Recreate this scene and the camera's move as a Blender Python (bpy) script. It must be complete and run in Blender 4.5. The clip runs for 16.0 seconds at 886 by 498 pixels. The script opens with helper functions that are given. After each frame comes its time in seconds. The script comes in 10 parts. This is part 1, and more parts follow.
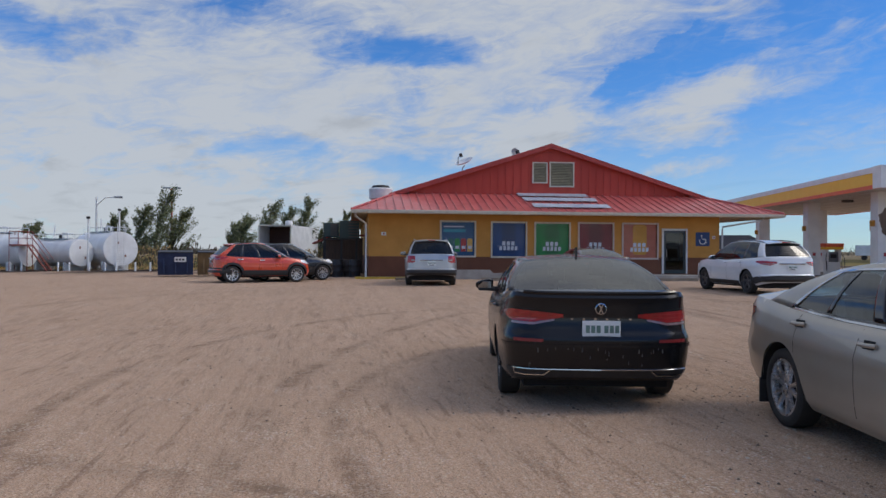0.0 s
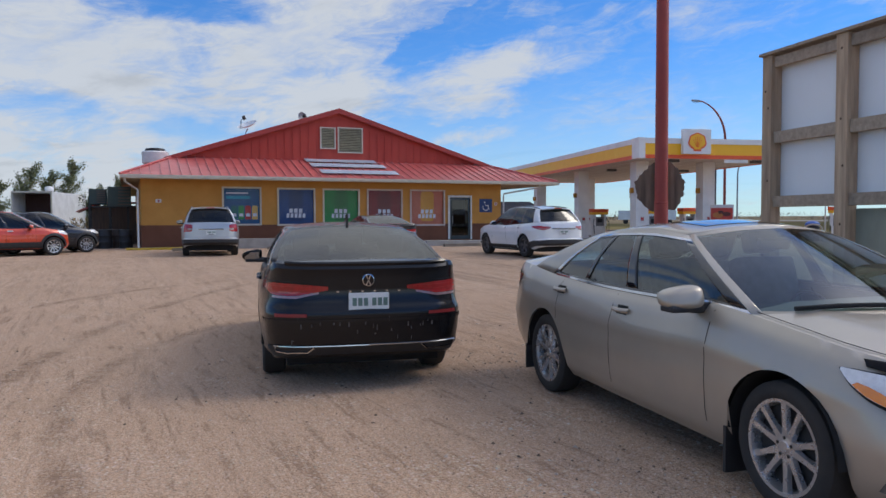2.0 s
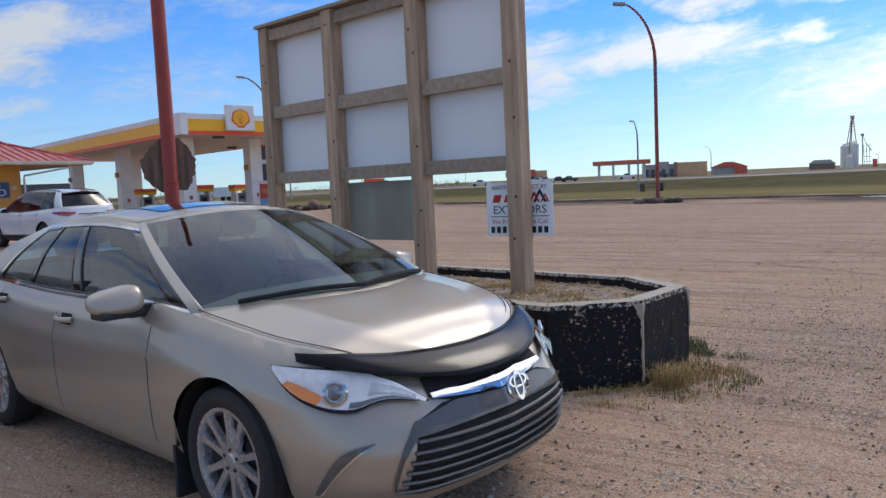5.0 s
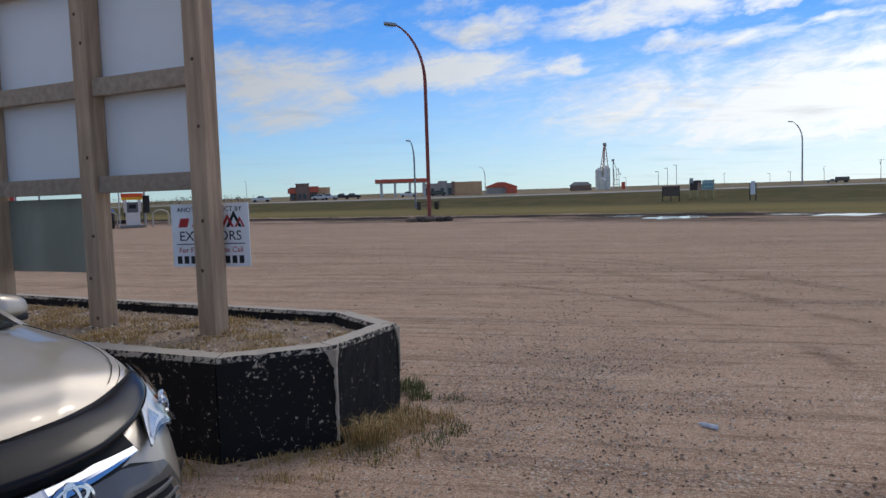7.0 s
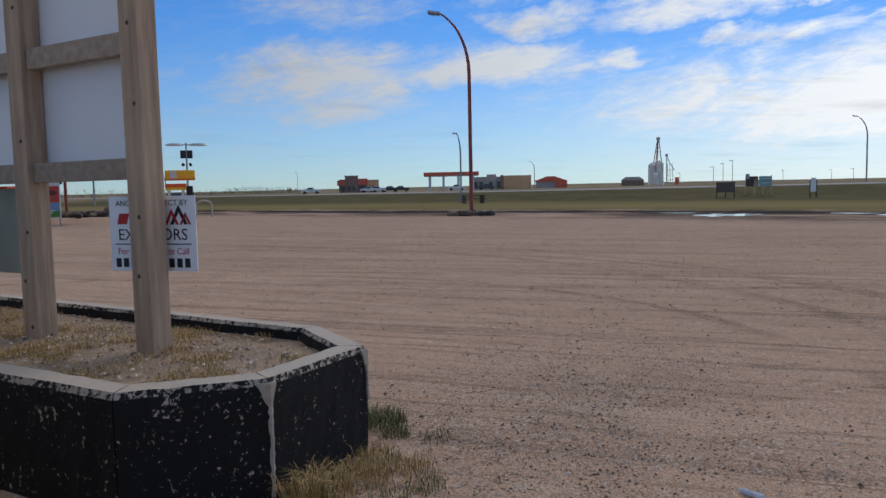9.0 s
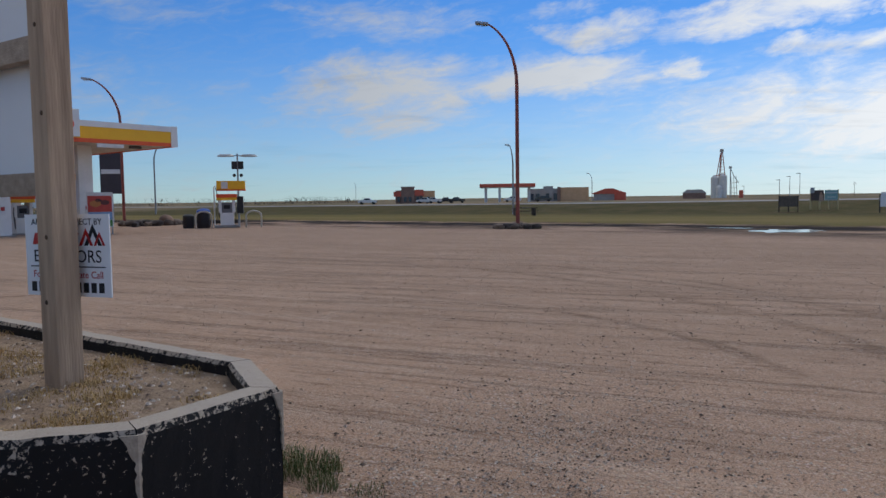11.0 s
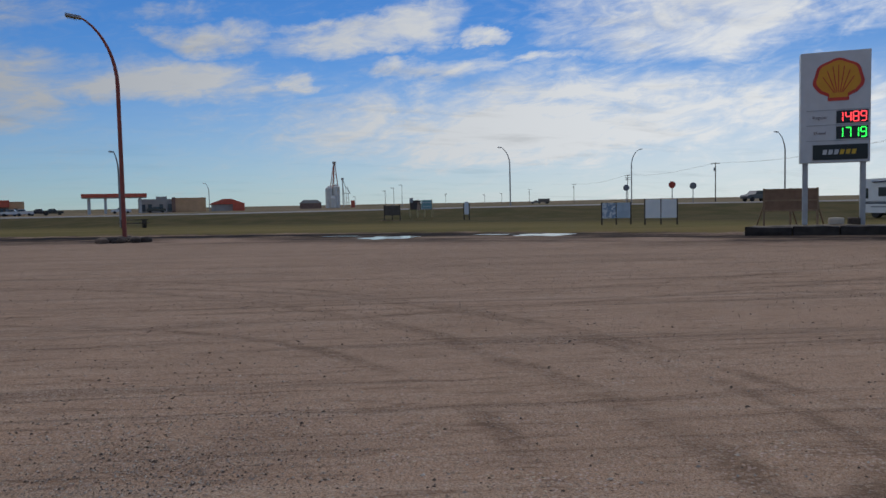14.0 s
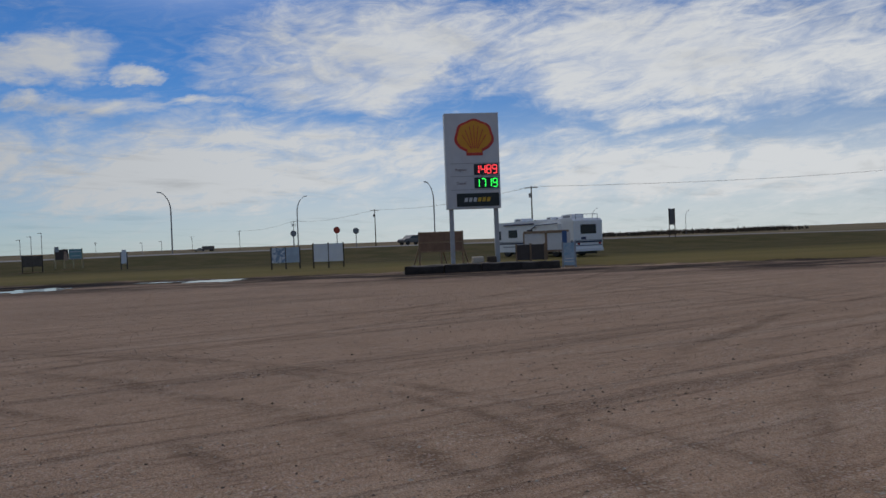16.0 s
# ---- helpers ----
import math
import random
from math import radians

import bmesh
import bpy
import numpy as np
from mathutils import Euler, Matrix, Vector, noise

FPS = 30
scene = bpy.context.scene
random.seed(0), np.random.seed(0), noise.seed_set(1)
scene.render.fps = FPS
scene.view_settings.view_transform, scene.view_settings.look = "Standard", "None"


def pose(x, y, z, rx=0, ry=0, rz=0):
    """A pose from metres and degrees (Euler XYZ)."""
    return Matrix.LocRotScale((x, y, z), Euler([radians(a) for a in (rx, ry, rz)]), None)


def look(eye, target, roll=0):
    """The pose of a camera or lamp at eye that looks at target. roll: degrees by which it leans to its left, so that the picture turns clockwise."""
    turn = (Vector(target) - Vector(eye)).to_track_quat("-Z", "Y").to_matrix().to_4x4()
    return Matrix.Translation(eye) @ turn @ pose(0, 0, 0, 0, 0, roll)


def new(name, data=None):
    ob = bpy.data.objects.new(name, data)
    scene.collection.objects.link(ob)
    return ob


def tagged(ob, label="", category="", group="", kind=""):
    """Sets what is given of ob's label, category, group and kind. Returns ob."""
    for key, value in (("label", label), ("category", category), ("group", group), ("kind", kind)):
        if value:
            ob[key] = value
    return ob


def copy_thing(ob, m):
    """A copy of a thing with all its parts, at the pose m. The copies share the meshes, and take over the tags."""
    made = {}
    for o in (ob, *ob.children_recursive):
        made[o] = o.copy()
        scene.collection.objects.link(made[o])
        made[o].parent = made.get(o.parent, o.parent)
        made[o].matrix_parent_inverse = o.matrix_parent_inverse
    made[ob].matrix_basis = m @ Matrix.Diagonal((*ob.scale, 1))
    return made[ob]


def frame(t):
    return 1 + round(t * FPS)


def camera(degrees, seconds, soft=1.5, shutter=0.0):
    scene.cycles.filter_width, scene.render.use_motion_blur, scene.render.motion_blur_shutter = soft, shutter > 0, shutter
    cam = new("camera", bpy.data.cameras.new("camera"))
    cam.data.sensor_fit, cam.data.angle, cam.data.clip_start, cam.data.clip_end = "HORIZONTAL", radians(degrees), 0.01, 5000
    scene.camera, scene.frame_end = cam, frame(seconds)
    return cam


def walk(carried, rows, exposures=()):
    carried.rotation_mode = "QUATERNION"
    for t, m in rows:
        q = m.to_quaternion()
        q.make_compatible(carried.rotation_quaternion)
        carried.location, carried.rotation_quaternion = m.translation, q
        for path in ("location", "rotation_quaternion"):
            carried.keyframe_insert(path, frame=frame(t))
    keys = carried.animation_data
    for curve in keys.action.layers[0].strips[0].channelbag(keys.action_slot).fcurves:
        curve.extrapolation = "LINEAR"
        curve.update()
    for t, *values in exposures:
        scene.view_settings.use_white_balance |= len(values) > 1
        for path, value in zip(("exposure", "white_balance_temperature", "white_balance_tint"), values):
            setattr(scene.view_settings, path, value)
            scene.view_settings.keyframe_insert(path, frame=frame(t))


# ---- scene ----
cam = camera(61.5, 16.0)
PATH = [
    (0, (0.233, -0.895, 1.464), (0.482, 1.09, 1.472), 0.3),
    (0.5, (0.346, -0.748, 1.472), (0.678, 1.224, 1.452), 0.4),
    (1, (0.473, -0.629, 1.458), (0.901, 1.324, 1.406), 0.4),
    (1.5, (0.504, -0.551, 1.474), (1.128, 1.348, 1.401), -0.0),
    (2, (0.627, -0.448, 1.47), (1.403, 1.393, 1.39), -0.2),
    (2.5, (0.804, -0.379, 1.488), (1.667, 1.423, 1.407), -0.3),
    (3, (0.895, -0.258, 1.49), (1.948, 1.44, 1.406), -1.0),
    (3.5, (0.953, -0.207, 1.5), (2.266, 1.299, 1.412), -2.0),
    (4, (1.102, -0.244, 1.503), (2.524, 1.159, 1.41), -2.3),
    (4.5, (1.312, -0.312, 1.506), (2.803, 1.016, 1.382), -2.5),
    (5, (1.537, -0.349, 1.495), (3.177, 0.783, 1.325), -2.6),
    (7.5, (2.898, -0.576, 1.509), (4.8, 0.027, 1.371), -1.8),
    (8, (3.166, -0.588, 1.5), (5.049, 0.071, 1.356), -1.4),
    (10.5, (4.343, -0.867, 1.522), (6.158, -0.038, 1.373), -1.3),
    (11, (4.483, -0.994, 1.539), (6.272, -0.109, 1.41), -0.8),
    (11.5, (4.56, -0.997, 1.532), (6.34, -0.092, 1.414), -0.6),
    (12, (4.596, -1.003, 1.535), (6.39, -0.128, 1.413), -0.6),
    (12.5, (4.658, -0.934, 1.545), (6.531, -0.248, 1.406), -1.1),
    (13, (4.778, -1.044, 1.542), (6.726, -0.622, 1.388), -1.6),
    (13.5, (4.718, -1.258, 1.546), (6.706, -1.087, 1.405), -1.5),
    (14, (4.629, -1.148, 1.545), (6.623, -1.228, 1.426), -1.2),
    (14.5, (4.562, -1.046, 1.53), (6.534, -1.37, 1.445), -1.7),
    (15, (4.42, -1.0, 1.475), (6.341, -1.554, 1.419), -1.8),
    (15.5, (4.269, -0.955, 1.448), (6.124, -1.701, 1.412), -2.0),
    (16, (4.2, -0.836, 1.452), (5.972, -1.762, 1.431), -2.2),
]
EXPOSURES = [(0, 0.46), (2, 0.70), (3.5, 0.84), (5, 0.74), (7.5, 0.24), (8, 0.22), (10.5, 0.2), (12.5, -0.02), (13.5, -0.18), (14.5, -0.4), (16, -0.56)]
walk(cam, [(t, look(eye, target, roll)) for t, eye, target, roll in PATH], EXPOSURES)

# ---- light ----
SUN_DIR = Vector((0.75, -0.12, 0.72)).normalized()
world = bpy.data.worlds.new("sky")
scene.world = world
world.use_nodes = True
wn, wl = world.node_tree.nodes, world.node_tree.links
wn.clear()


def wnode(kind, **inputs):
    n = wn.new(kind)
    for k, v in inputs.items():
        n.inputs[k.replace("_", " ")].default_value = v
    return n


def wmath(op, a, b=None, c=None):
    n = wn.new("ShaderNodeMath")
    n.operation = op
    for i, v in enumerate((a, b, c)):
        if v is None:
            continue
        if isinstance(v, (int, float)):
            n.inputs[i].default_value = v
        else:
            wl.new(v, n.inputs[i])
    return n.outputs[0]


def wramp(v, lo, hi):
    n = wn.new("ShaderNodeMapRange")
    n.interpolation_type = "SMOOTHSTEP"
    n.inputs["From Min"].default_value, n.inputs["From Max"].default_value = lo, hi
    wl.new(v, n.inputs["Value"])
    return n.outputs[0]


sky = wn.new("ShaderNodeTexSky")
sky.sky_type = "NISHITA"
sky.sun_disc = False
sky.sun_elevation = math.asin(SUN_DIR.z)
sky.sun_rotation = math.atan2(SUN_DIR.x, SUN_DIR.y)
sky.air_density, sky.dust_density, sky.ozone_density = 0.9, 0.0, 2.5
coord = wn.new("ShaderNodeTexCoord")
sep = wn.new("ShaderNodeSeparateXYZ")
wl.new(coord.outputs["Generated"], sep.inputs[0])
up = wmath("MAXIMUM", sep.outputs[2], 0.0)
flat = wmath("ADD", up, 0.09)
comb = wn.new("ShaderNodeCombineXYZ")
wl.new(wmath("DIVIDE", sep.outputs[0], flat), comb.inputs[0])
wl.new(wmath("DIVIDE", sep.outputs[1], flat), comb.inputs[1])


def wnoise(scale, detail, rough, distort, rot, stretch, off):
    m = wn.new("ShaderNodeMapping")
    m.inputs["Rotation"].default_value = (0, 0, radians(rot))
    m.vector_type = "TEXTURE"
    m.inputs["Scale"].default_value = (1, 1 / stretch, 1)
    m.inputs["Location"].default_value = (off, off * 0.7, 0)
    wl.new(comb.outputs[0], m.inputs[0])
    n = wnode("ShaderNodeTexNoise", Scale=scale, Detail=detail, Roughness=rough, Distortion=distort)
    wl.new(m.outputs[0], n.inputs[0])
    return n.outputs["Fac"]


# cloud banks by bearing and height in degrees: (bearing, height, half length, half depth, tilt, thickness)
NORTH_BANKS = [(103.8, 3.8, 18.4, 5.4, 1, 0.62), (101.1, 11.1, 24.4, 6.2, -5, 1.0), (77.5, 18.6, 21.0, 5.0, 3, 1.0), (77.6, 13.5, 12.7, 5.4, -17, 1.0), (76.5, 9.0, 7.4, 3.3, -10, 0.9), (110.0, 17.3, 10.6, 3.9, -14, 0.7), (62.7, 11.6, 11.6, 2.1, -11, 0.85), (66.1, 9.0, 7.0, 1.5, -2, 0.75), (65.2, 6.3, 4.0, 0.9, -4, 0.6), (49.2, 14.1, 7.6, 2.0, -4, 0.36), (51.3, 7.8, 9.8, 2.6, -3, 0.36)]
EAST_BANKS = [(60.0, 11.8, 8.5, 1.8, -9, 0.5), (30.2, 8.6, 10.4, 3.0, -4, 0.95), (19.0, 9.1, 12.5, 1.9, -2, 0.85), (30.8, 6.4, 9.2, 1.6, -3, 0.6), (8.7, 9.4, 1.4, 0.9, -3, 0.75), (14.7, 12.3, 4.9, 1.4, -3, 0.9), (4.0, 12.7, 8.7, 1.5, -6, 0.95), (1.3, 10.3, 3.0, 0.8, 0, 0.65), (-9.3, 10.6, 5.5, 0.5, -3, 0.65), (-3.1, 10.3, 7.9, 0.8, -2, 0.6), (30.0, 13.5, 9.0, 1.6, 2, 0.45)]
SOUTH_BANKS = [(-9.7, 6.4, 26.9, 3.9, -1, 0.68), (-20.6, 12.4, 12.7, 2.9, 2, 0.9), (16.2, 14.3, 3.4, 1.0, -15, 0.5), (-0.6, 13.4, 5.2, 2.2, -5, 0.98), (-6.0, 12.6, 1.6, 0.9, -5, 0.8), (-23.6, 14.4, 15.0, 4.8, -3, 1.05), (-44.3, 13.0, 21.8, 5.2, 5, 1.05), (-23.6, 11.6, 7.2, 1.7, -2, 0.8), (-45.3, 8.5, 6.4, 1.2, -1, 0.85), (-10.7, 8.3, 18.2, 2.4, -1, 0.55), (-43.4, 5.2, 25.5, 3.0, 4, 0.55)]
# and the blue gaps in them
GAPS = [(85.6, 15.2, 7.6, 1.9, 2, 0.7), (111.0, 14.3, 6.6, 1.7, 0, 0.55), (97.5, 7.9, 8.0, 1.1, 3, 0.45), (67.0, 13.7, 6.0, 1.1, -20, 0.8), (103.0, 9.0, 4.0, 0.9, 0, 0.4), (-29.0, 13.0, 3.0, 0.8, 0, 0.35)]
DEGREES = 57.29578
bearing = wmath("MULTIPLY", wmath("ARCTAN2", sep.outputs[1], sep.outputs[0]), DEGREES)
height = wmath("MULTIPLY", wmath("ARCSINE", sep.outputs[2]), DEGREES)
place = wn.new("ShaderNodeCombineXYZ")
wl.new(bearing, place.inputs[0])
wl.new(height, place.inputs[1])


def sky_noise(scale, detail, rough, stretch, tilt, off, distort=0.0):
    m = wn.new("ShaderNodeMapping")
    m.vector_type = "TEXTURE"
    m.inputs["Rotation"].default_value = (0, 0, radians(tilt))
    m.inputs["Scale"].default_value = (stretch, 1, 1)
    m.inputs["Location"].default_value = (off, off * 0.37, 0)
    wl.new(place.outputs[0], m.inputs[0])
    n = wnode("ShaderNodeTexNoise", Scale=scale, Detail=detail, Roughness=rough, Distortion=distort)
    wl.new(m.outputs[0], n.inputs[0])
    return n.outputs


# edges drawn out by the wind
drift = wn.new("ShaderNodeVectorMath")
drift.operation = "MULTIPLY_ADD"
wl.new(sky_noise(0.30, 5, 0.6, 1.8, -12, 31.0)["Color"], drift.inputs[0])
drift.inputs[1].default_value = (10.0, 3.6, 0)
shifted = wn.new("ShaderNodeVectorMath")
shifted.operation = "SUBTRACT"
wl.new(place.outputs[0], drift.inputs[2])
wl.new(drift.outputs[0], shifted.inputs[0])
shifted.inputs[1].default_value = (5.0, 1.8, 0)


def bank_of(rows):
    """The thickest of some soft-edged banks in each direction."""
    most = None
    for az, el, half, deep, tilt, thick in rows:
        m = wn.new("ShaderNodeMapping")
        m.vector_type = "TEXTURE"
        m.inputs["Location"].default_value = (az, el, 0)
        m.inputs["Rotation"].default_value = (0, 0, radians(tilt))
        m.inputs["Scale"].default_value = (half, deep, 1)
        wl.new(shifted.outputs[0], m.inputs[0])
        g = wn.new("ShaderNodeTexGradient")
        g.gradient_type = "SPHERICAL"
        wl.new(m.outputs[0], g.inputs[0])
        v = wmath("MULTIPLY", wmath("POWER", g.outputs["Fac"], 0.6), thick)
        most = v if most is None else wmath("MAXIMUM", most, v)
    return most


banks = wmath("MAXIMUM", wmath("MAXIMUM", bank_of(NORTH_BANKS), bank_of(EAST_BANKS)), bank_of(SOUTH_BANKS))
banks = wmath("SUBTRACT", banks, bank_of(GAPS))
fleece = wmath("SUBTRACT", sky_noise(0.36, 10, 0.62, 2.6, -6, 5.0, 0.9)["Fac"], 0.5)
wisps = wmath("SUBTRACT", sky_noise(1.1, 9, 0.66, 3.4, -7, 17.0, 1.2)["Fac"], 0.5)
cover = wmath("ADD", wmath("ADD", wmath("MULTIPLY", banks, 1.15), wmath("MULTIPLY", wramp(bearing, 64.0, 92.0), 0.26)), wmath("ADD", wmath("MULTIPLY", fleece, 1.35), wmath("MULTIPLY", wisps, 0.5)))
dense = wmath("MULTIPLY", wramp(cover, 0.04, 1.02), wmath("ADD", 0.70, wmath("MULTIPLY", wramp(wmath("ADD", fleece, wmath("MULTIPLY", wisps, 0.5)), -0.28, 0.16), 0.32)))
# the same broken cloud goes on overhead
over = wmath("ADD", wmath("MULTIPLY", wnoise(0.40, 3, 0.5, 0.3, 25, 0.7, 3.1), 0.75), wmath("ADD", wmath("MULTIPLY", wnoise(1.15, 10, 0.62, 0.6, 25, 0.45, 1.7), 0.62), 0.12))
dense = wmath("MAXIMUM", dense, wmath("MULTIPLY", wramp(over, 0.75, 0.93), wramp(height, 17.0, 26.0)))
# bearing towards the sun's side, where cloud is brighter
east = wmath("ADD", wmath("MULTIPLY", sep.outputs[0], 0.57), wmath("MULTIPLY", sep.outputs[1], -0.82))
veil = wmath("ADD", wmath("MULTIPLY", wramp(sep.outputs[2], 0.24, 0.0), 0.34), wmath("MULTIPLY", wramp(wisps, -0.1, 0.25), 0.10))
haze = wmath("MULTIPLY", wmath("MULTIPLY", wramp(east, 0.2, 0.9), wramp(sep.outputs[2], 0.20, 0.04)), 0.34)
veil = wmath("ADD", veil, haze)
amount = wmath("MINIMUM", wmath("ADD", wmath("MULTIPLY", dense, 0.90), veil), 0.95)
skycol = wn.new("ShaderNodeMix")
skycol.data_type = "RGBA"
skycol.blend_type = "MULTIPLY"
skycol.inputs["Factor"].default_value = 1.0
wl.new(sky.outputs[0], skycol.inputs["A"])
depth = wn.new("ShaderNodeMix")
depth.data_type = "RGBA"
depth.inputs["A"].default_value, depth.inputs["B"].default_value = (0.39, 0.62, 0.86, 1), (0.30, 0.61, 0.97, 1)
wl.new(wramp(sep.outputs[2], 0.0, 0.25), depth.inputs["Factor"])
wl.new(depth.outputs["Result"], skycol.inputs["B"])
# clouds are thicker and greyer in their middles
grey = wmath("SUBTRACT", 1.0, wmath("MULTIPLY", wramp(wnoise(2.2, 6, 0.6, 0.4, 25, 0.5, 9.4), 0.5, 0.78), 0.20))
ccol = wn.new("ShaderNodeMix")
ccol.data_type = "RGBA"
ccol.blend_type = "MULTIPLY"
ccol.inputs["Factor"].default_value = 1.0
glow = wramp(east, -0.22, 1.26)
tone = wn.new("ShaderNodeMix")
tone.data_type = "RGBA"
tone.inputs["A"].default_value, tone.inputs["B"].default_value = (3.7, 3.95, 4.3, 1), (10.4, 10.6, 10.7, 1)
wl.new(glow, tone.inputs["Factor"])
wl.new(tone.outputs["Result"], ccol.inputs["A"])
wl.new(grey, ccol.inputs["B"])
mix = wn.new("ShaderNodeMix")
mix.data_type = "RGBA"
wl.new(amount, mix.inputs["Factor"])
wl.new(skycol.outputs["Result"], mix.inputs["A"])
wl.new(ccol.outputs["Result"], mix.inputs["B"])
# thin bright cloud in front of the sun
dot = wn.new("ShaderNodeVectorMath")
dot.operation = "DOT_PRODUCT"
wl.new(coord.outputs["Generated"], dot.inputs[0])
dot.inputs[1].default_value = SUN_DIR
halo = wn.new("ShaderNodeMix")
halo.data_type = "RGBA"
halo.blend_type = "ADD"
wl.new(wramp(dot.outputs["Value"], 0.88, 0.995), halo.inputs["Factor"])
wl.new(mix.outputs["Result"], halo.inputs["A"])
halo.inputs["B"].default_value = (18.0, 16.6, 14.6, 1)
# brightness added to the unseen cloud overhead, as warm fill for the lot
overhead_fill = wn.new("ShaderNodeMix")
overhead_fill.data_type = "RGBA"
overhead_fill.blend_type = "ADD"
wl.new(wmath("MULTIPLY", wramp(height, 20.0, 55.0), wramp(over, 0.55, 0.85)), overhead_fill.inputs["Factor"])
wl.new(halo.outputs["Result"], overhead_fill.inputs["A"])
overhead_fill.inputs["B"].default_value = (3.5, 3.4, 3.2, 1)
bg = wnode("ShaderNodeBackground", Strength=0.10)
wl.new(overhead_fill.outputs["Result"], bg.inputs[0])
wout = wn.new("ShaderNodeOutputWorld")
wl.new(bg.outputs[0], wout.inputs[0])

sun_data = bpy.data.lights.new("sun", "SUN")
sun_data.energy, sun_data.angle, sun_data.color = 0.5, radians(16.0), (1.0, 0.92, 0.81)
sun = new("sun", sun_data)
sun.matrix_world = look(SUN_DIR * 100, (0, 0, 0))

# ---- materials ----
MATS = {}


def mat(name, a, b=None, scale=6.0, rough=0.6, metal=0.0, bump=0.0, bump_scale=None, coat=0.0, emit=None, spec=0.5, stretch=(1, 1, 1), detail=6, rough_var=0.12, contrast=(0.35, 0.65), island=0.0):
    """A surface whose colour wanders between a and b, with fine relief."""
    if name in MATS:
        return MATS[name]
    m = bpy.data.materials.new(name)
    m.use_nodes = True
    n, l = m.node_tree.nodes, m.node_tree.links
    p = n["Principled BSDF"]
    p.inputs["Metallic"].default_value = metal
    p.inputs["Roughness"].default_value = rough
    p.inputs["Specular IOR Level"].default_value = spec
    p.inputs["Coat Weight"].default_value = coat
    p.inputs["Coat Roughness"].default_value = 0.04
    b = b or tuple(v * 0.82 for v in a)
    tc = n.new("ShaderNodeTexCoord")
    mp = n.new("ShaderNodeMapping")
    mp.inputs["Scale"].default_value = stretch
    l.new(tc.outputs["Object"], mp.inputs[0])
    tex = n.new("ShaderNodeTexNoise")
    tex.inputs["Scale"].default_value, tex.inputs["Detail"].default_value, tex.inputs["Roughness"].default_value = scale, detail, 0.6
    l.new(mp.outputs[0], tex.inputs[0])
    ramp = n.new("ShaderNodeMapRange")
    ramp.inputs["From Min"].default_value, ramp.inputs["From Max"].default_value = contrast
    l.new(tex.outputs["Fac"], ramp.inputs[0])
    mx = n.new("ShaderNodeMix")
    mx.data_type = "RGBA"
    mx.inputs["A"].default_value, mx.inputs["B"].default_value = (*a, 1), (*b, 1)
    l.new(ramp.outputs[0], mx.inputs["Factor"])
    col = mx.outputs["Result"]
    if island:
        info = n.new("ShaderNodeObjectInfo")
        mr = n.new("ShaderNodeMapRange")
        mr.inputs["To Min"].default_value, mr.inputs["To Max"].default_value = 1 - island, 1 + island
        l.new(info.outputs["Random"], mr.inputs[0])
        mul = n.new("ShaderNodeMix")
        mul.data_type, mul.blend_type = "RGBA", "MULTIPLY"
        mul.inputs["Factor"].default_value = 1
        l.new(col, mul.inputs["A"])
        l.new(mr.outputs[0], mul.inputs["B"])
        col = mul.outputs["Result"]
    l.new(col, p.inputs["Base Color"])
    rr = n.new("ShaderNodeMapRange")
    rr.inputs["To Min"].default_value, rr.inputs["To Max"].default_value = max(0.02, rough - rough_var), min(1, rough + rough_var)
    l.new(tex.outputs["Fac"], rr.inputs[0])
    l.new(rr.outputs[0], p.inputs["Roughness"])
    if bump:
        bt = n.new("ShaderNodeTexNoise")
        bt.inputs["Scale"].default_value, bt.inputs["Detail"].default_value = bump_scale or scale * 4, 5
        l.new(mp.outputs[0], bt.inputs[0])
        bp = n.new("ShaderNodeBump")
        bp.inputs["Strength"].default_value, bp.inputs["Distance"].default_value = bump, 0.02
        l.new(bt.outputs["Fac"], bp.inputs["Height"])
        l.new(bp.outputs[0], p.inputs["Normal"])
    if emit:
        p.inputs["Emission Color"].default_value, p.inputs["Emission Strength"].default_value = (*emit[0], 1), emit[1]
    MATS[name] = m
    return m


def glass(name, tint, gloss_rough=0.015, clear=0.5, least=0.05):
    """Thin pane: partly see-through, glossy at a glance."""
    if name in MATS:
        return MATS[name]
    m = bpy.data.materials.new(name)
    m.use_nodes = True
    n, l = m.node_tree.nodes, m.node_tree.links
    n.clear()
    out = n.new("ShaderNodeOutputMaterial")
    tr = n.new("ShaderNodeBsdfTransparent")
    tr.inputs[0].default_value = (tint[0] * clear, tint[1] * clear, tint[2] * clear, 1)
    gl = n.new("ShaderNodeBsdfGlossy")
    gl.inputs["Roughness"].default_value = gloss_rough
    lw = n.new("ShaderNodeLayerWeight")
    lw.inputs[0].default_value = 0.5
    pw = n.new("ShaderNodeMath")
    pw.operation = "POWER"
    l.new(lw.outputs["Facing"], pw.inputs[0])
    pw.inputs[1].default_value = 4.0
    fr = n.new("ShaderNodeMapRange")
    fr.inputs["To Min"].default_value, fr.inputs["To Max"].default_value = least, 1.0
    l.new(pw.outputs[0], fr.inputs[0])
    mx = n.new("ShaderNodeMixShader")
    l.new(fr.outputs[0], mx.inputs[0])
    l.new(tr.outputs[0], mx.inputs[1])
    l.new(gl.outputs[0], mx.inputs[2])
    l.new(mx.outputs[0], out.inputs[0])
    MATS[name] = m
    return m


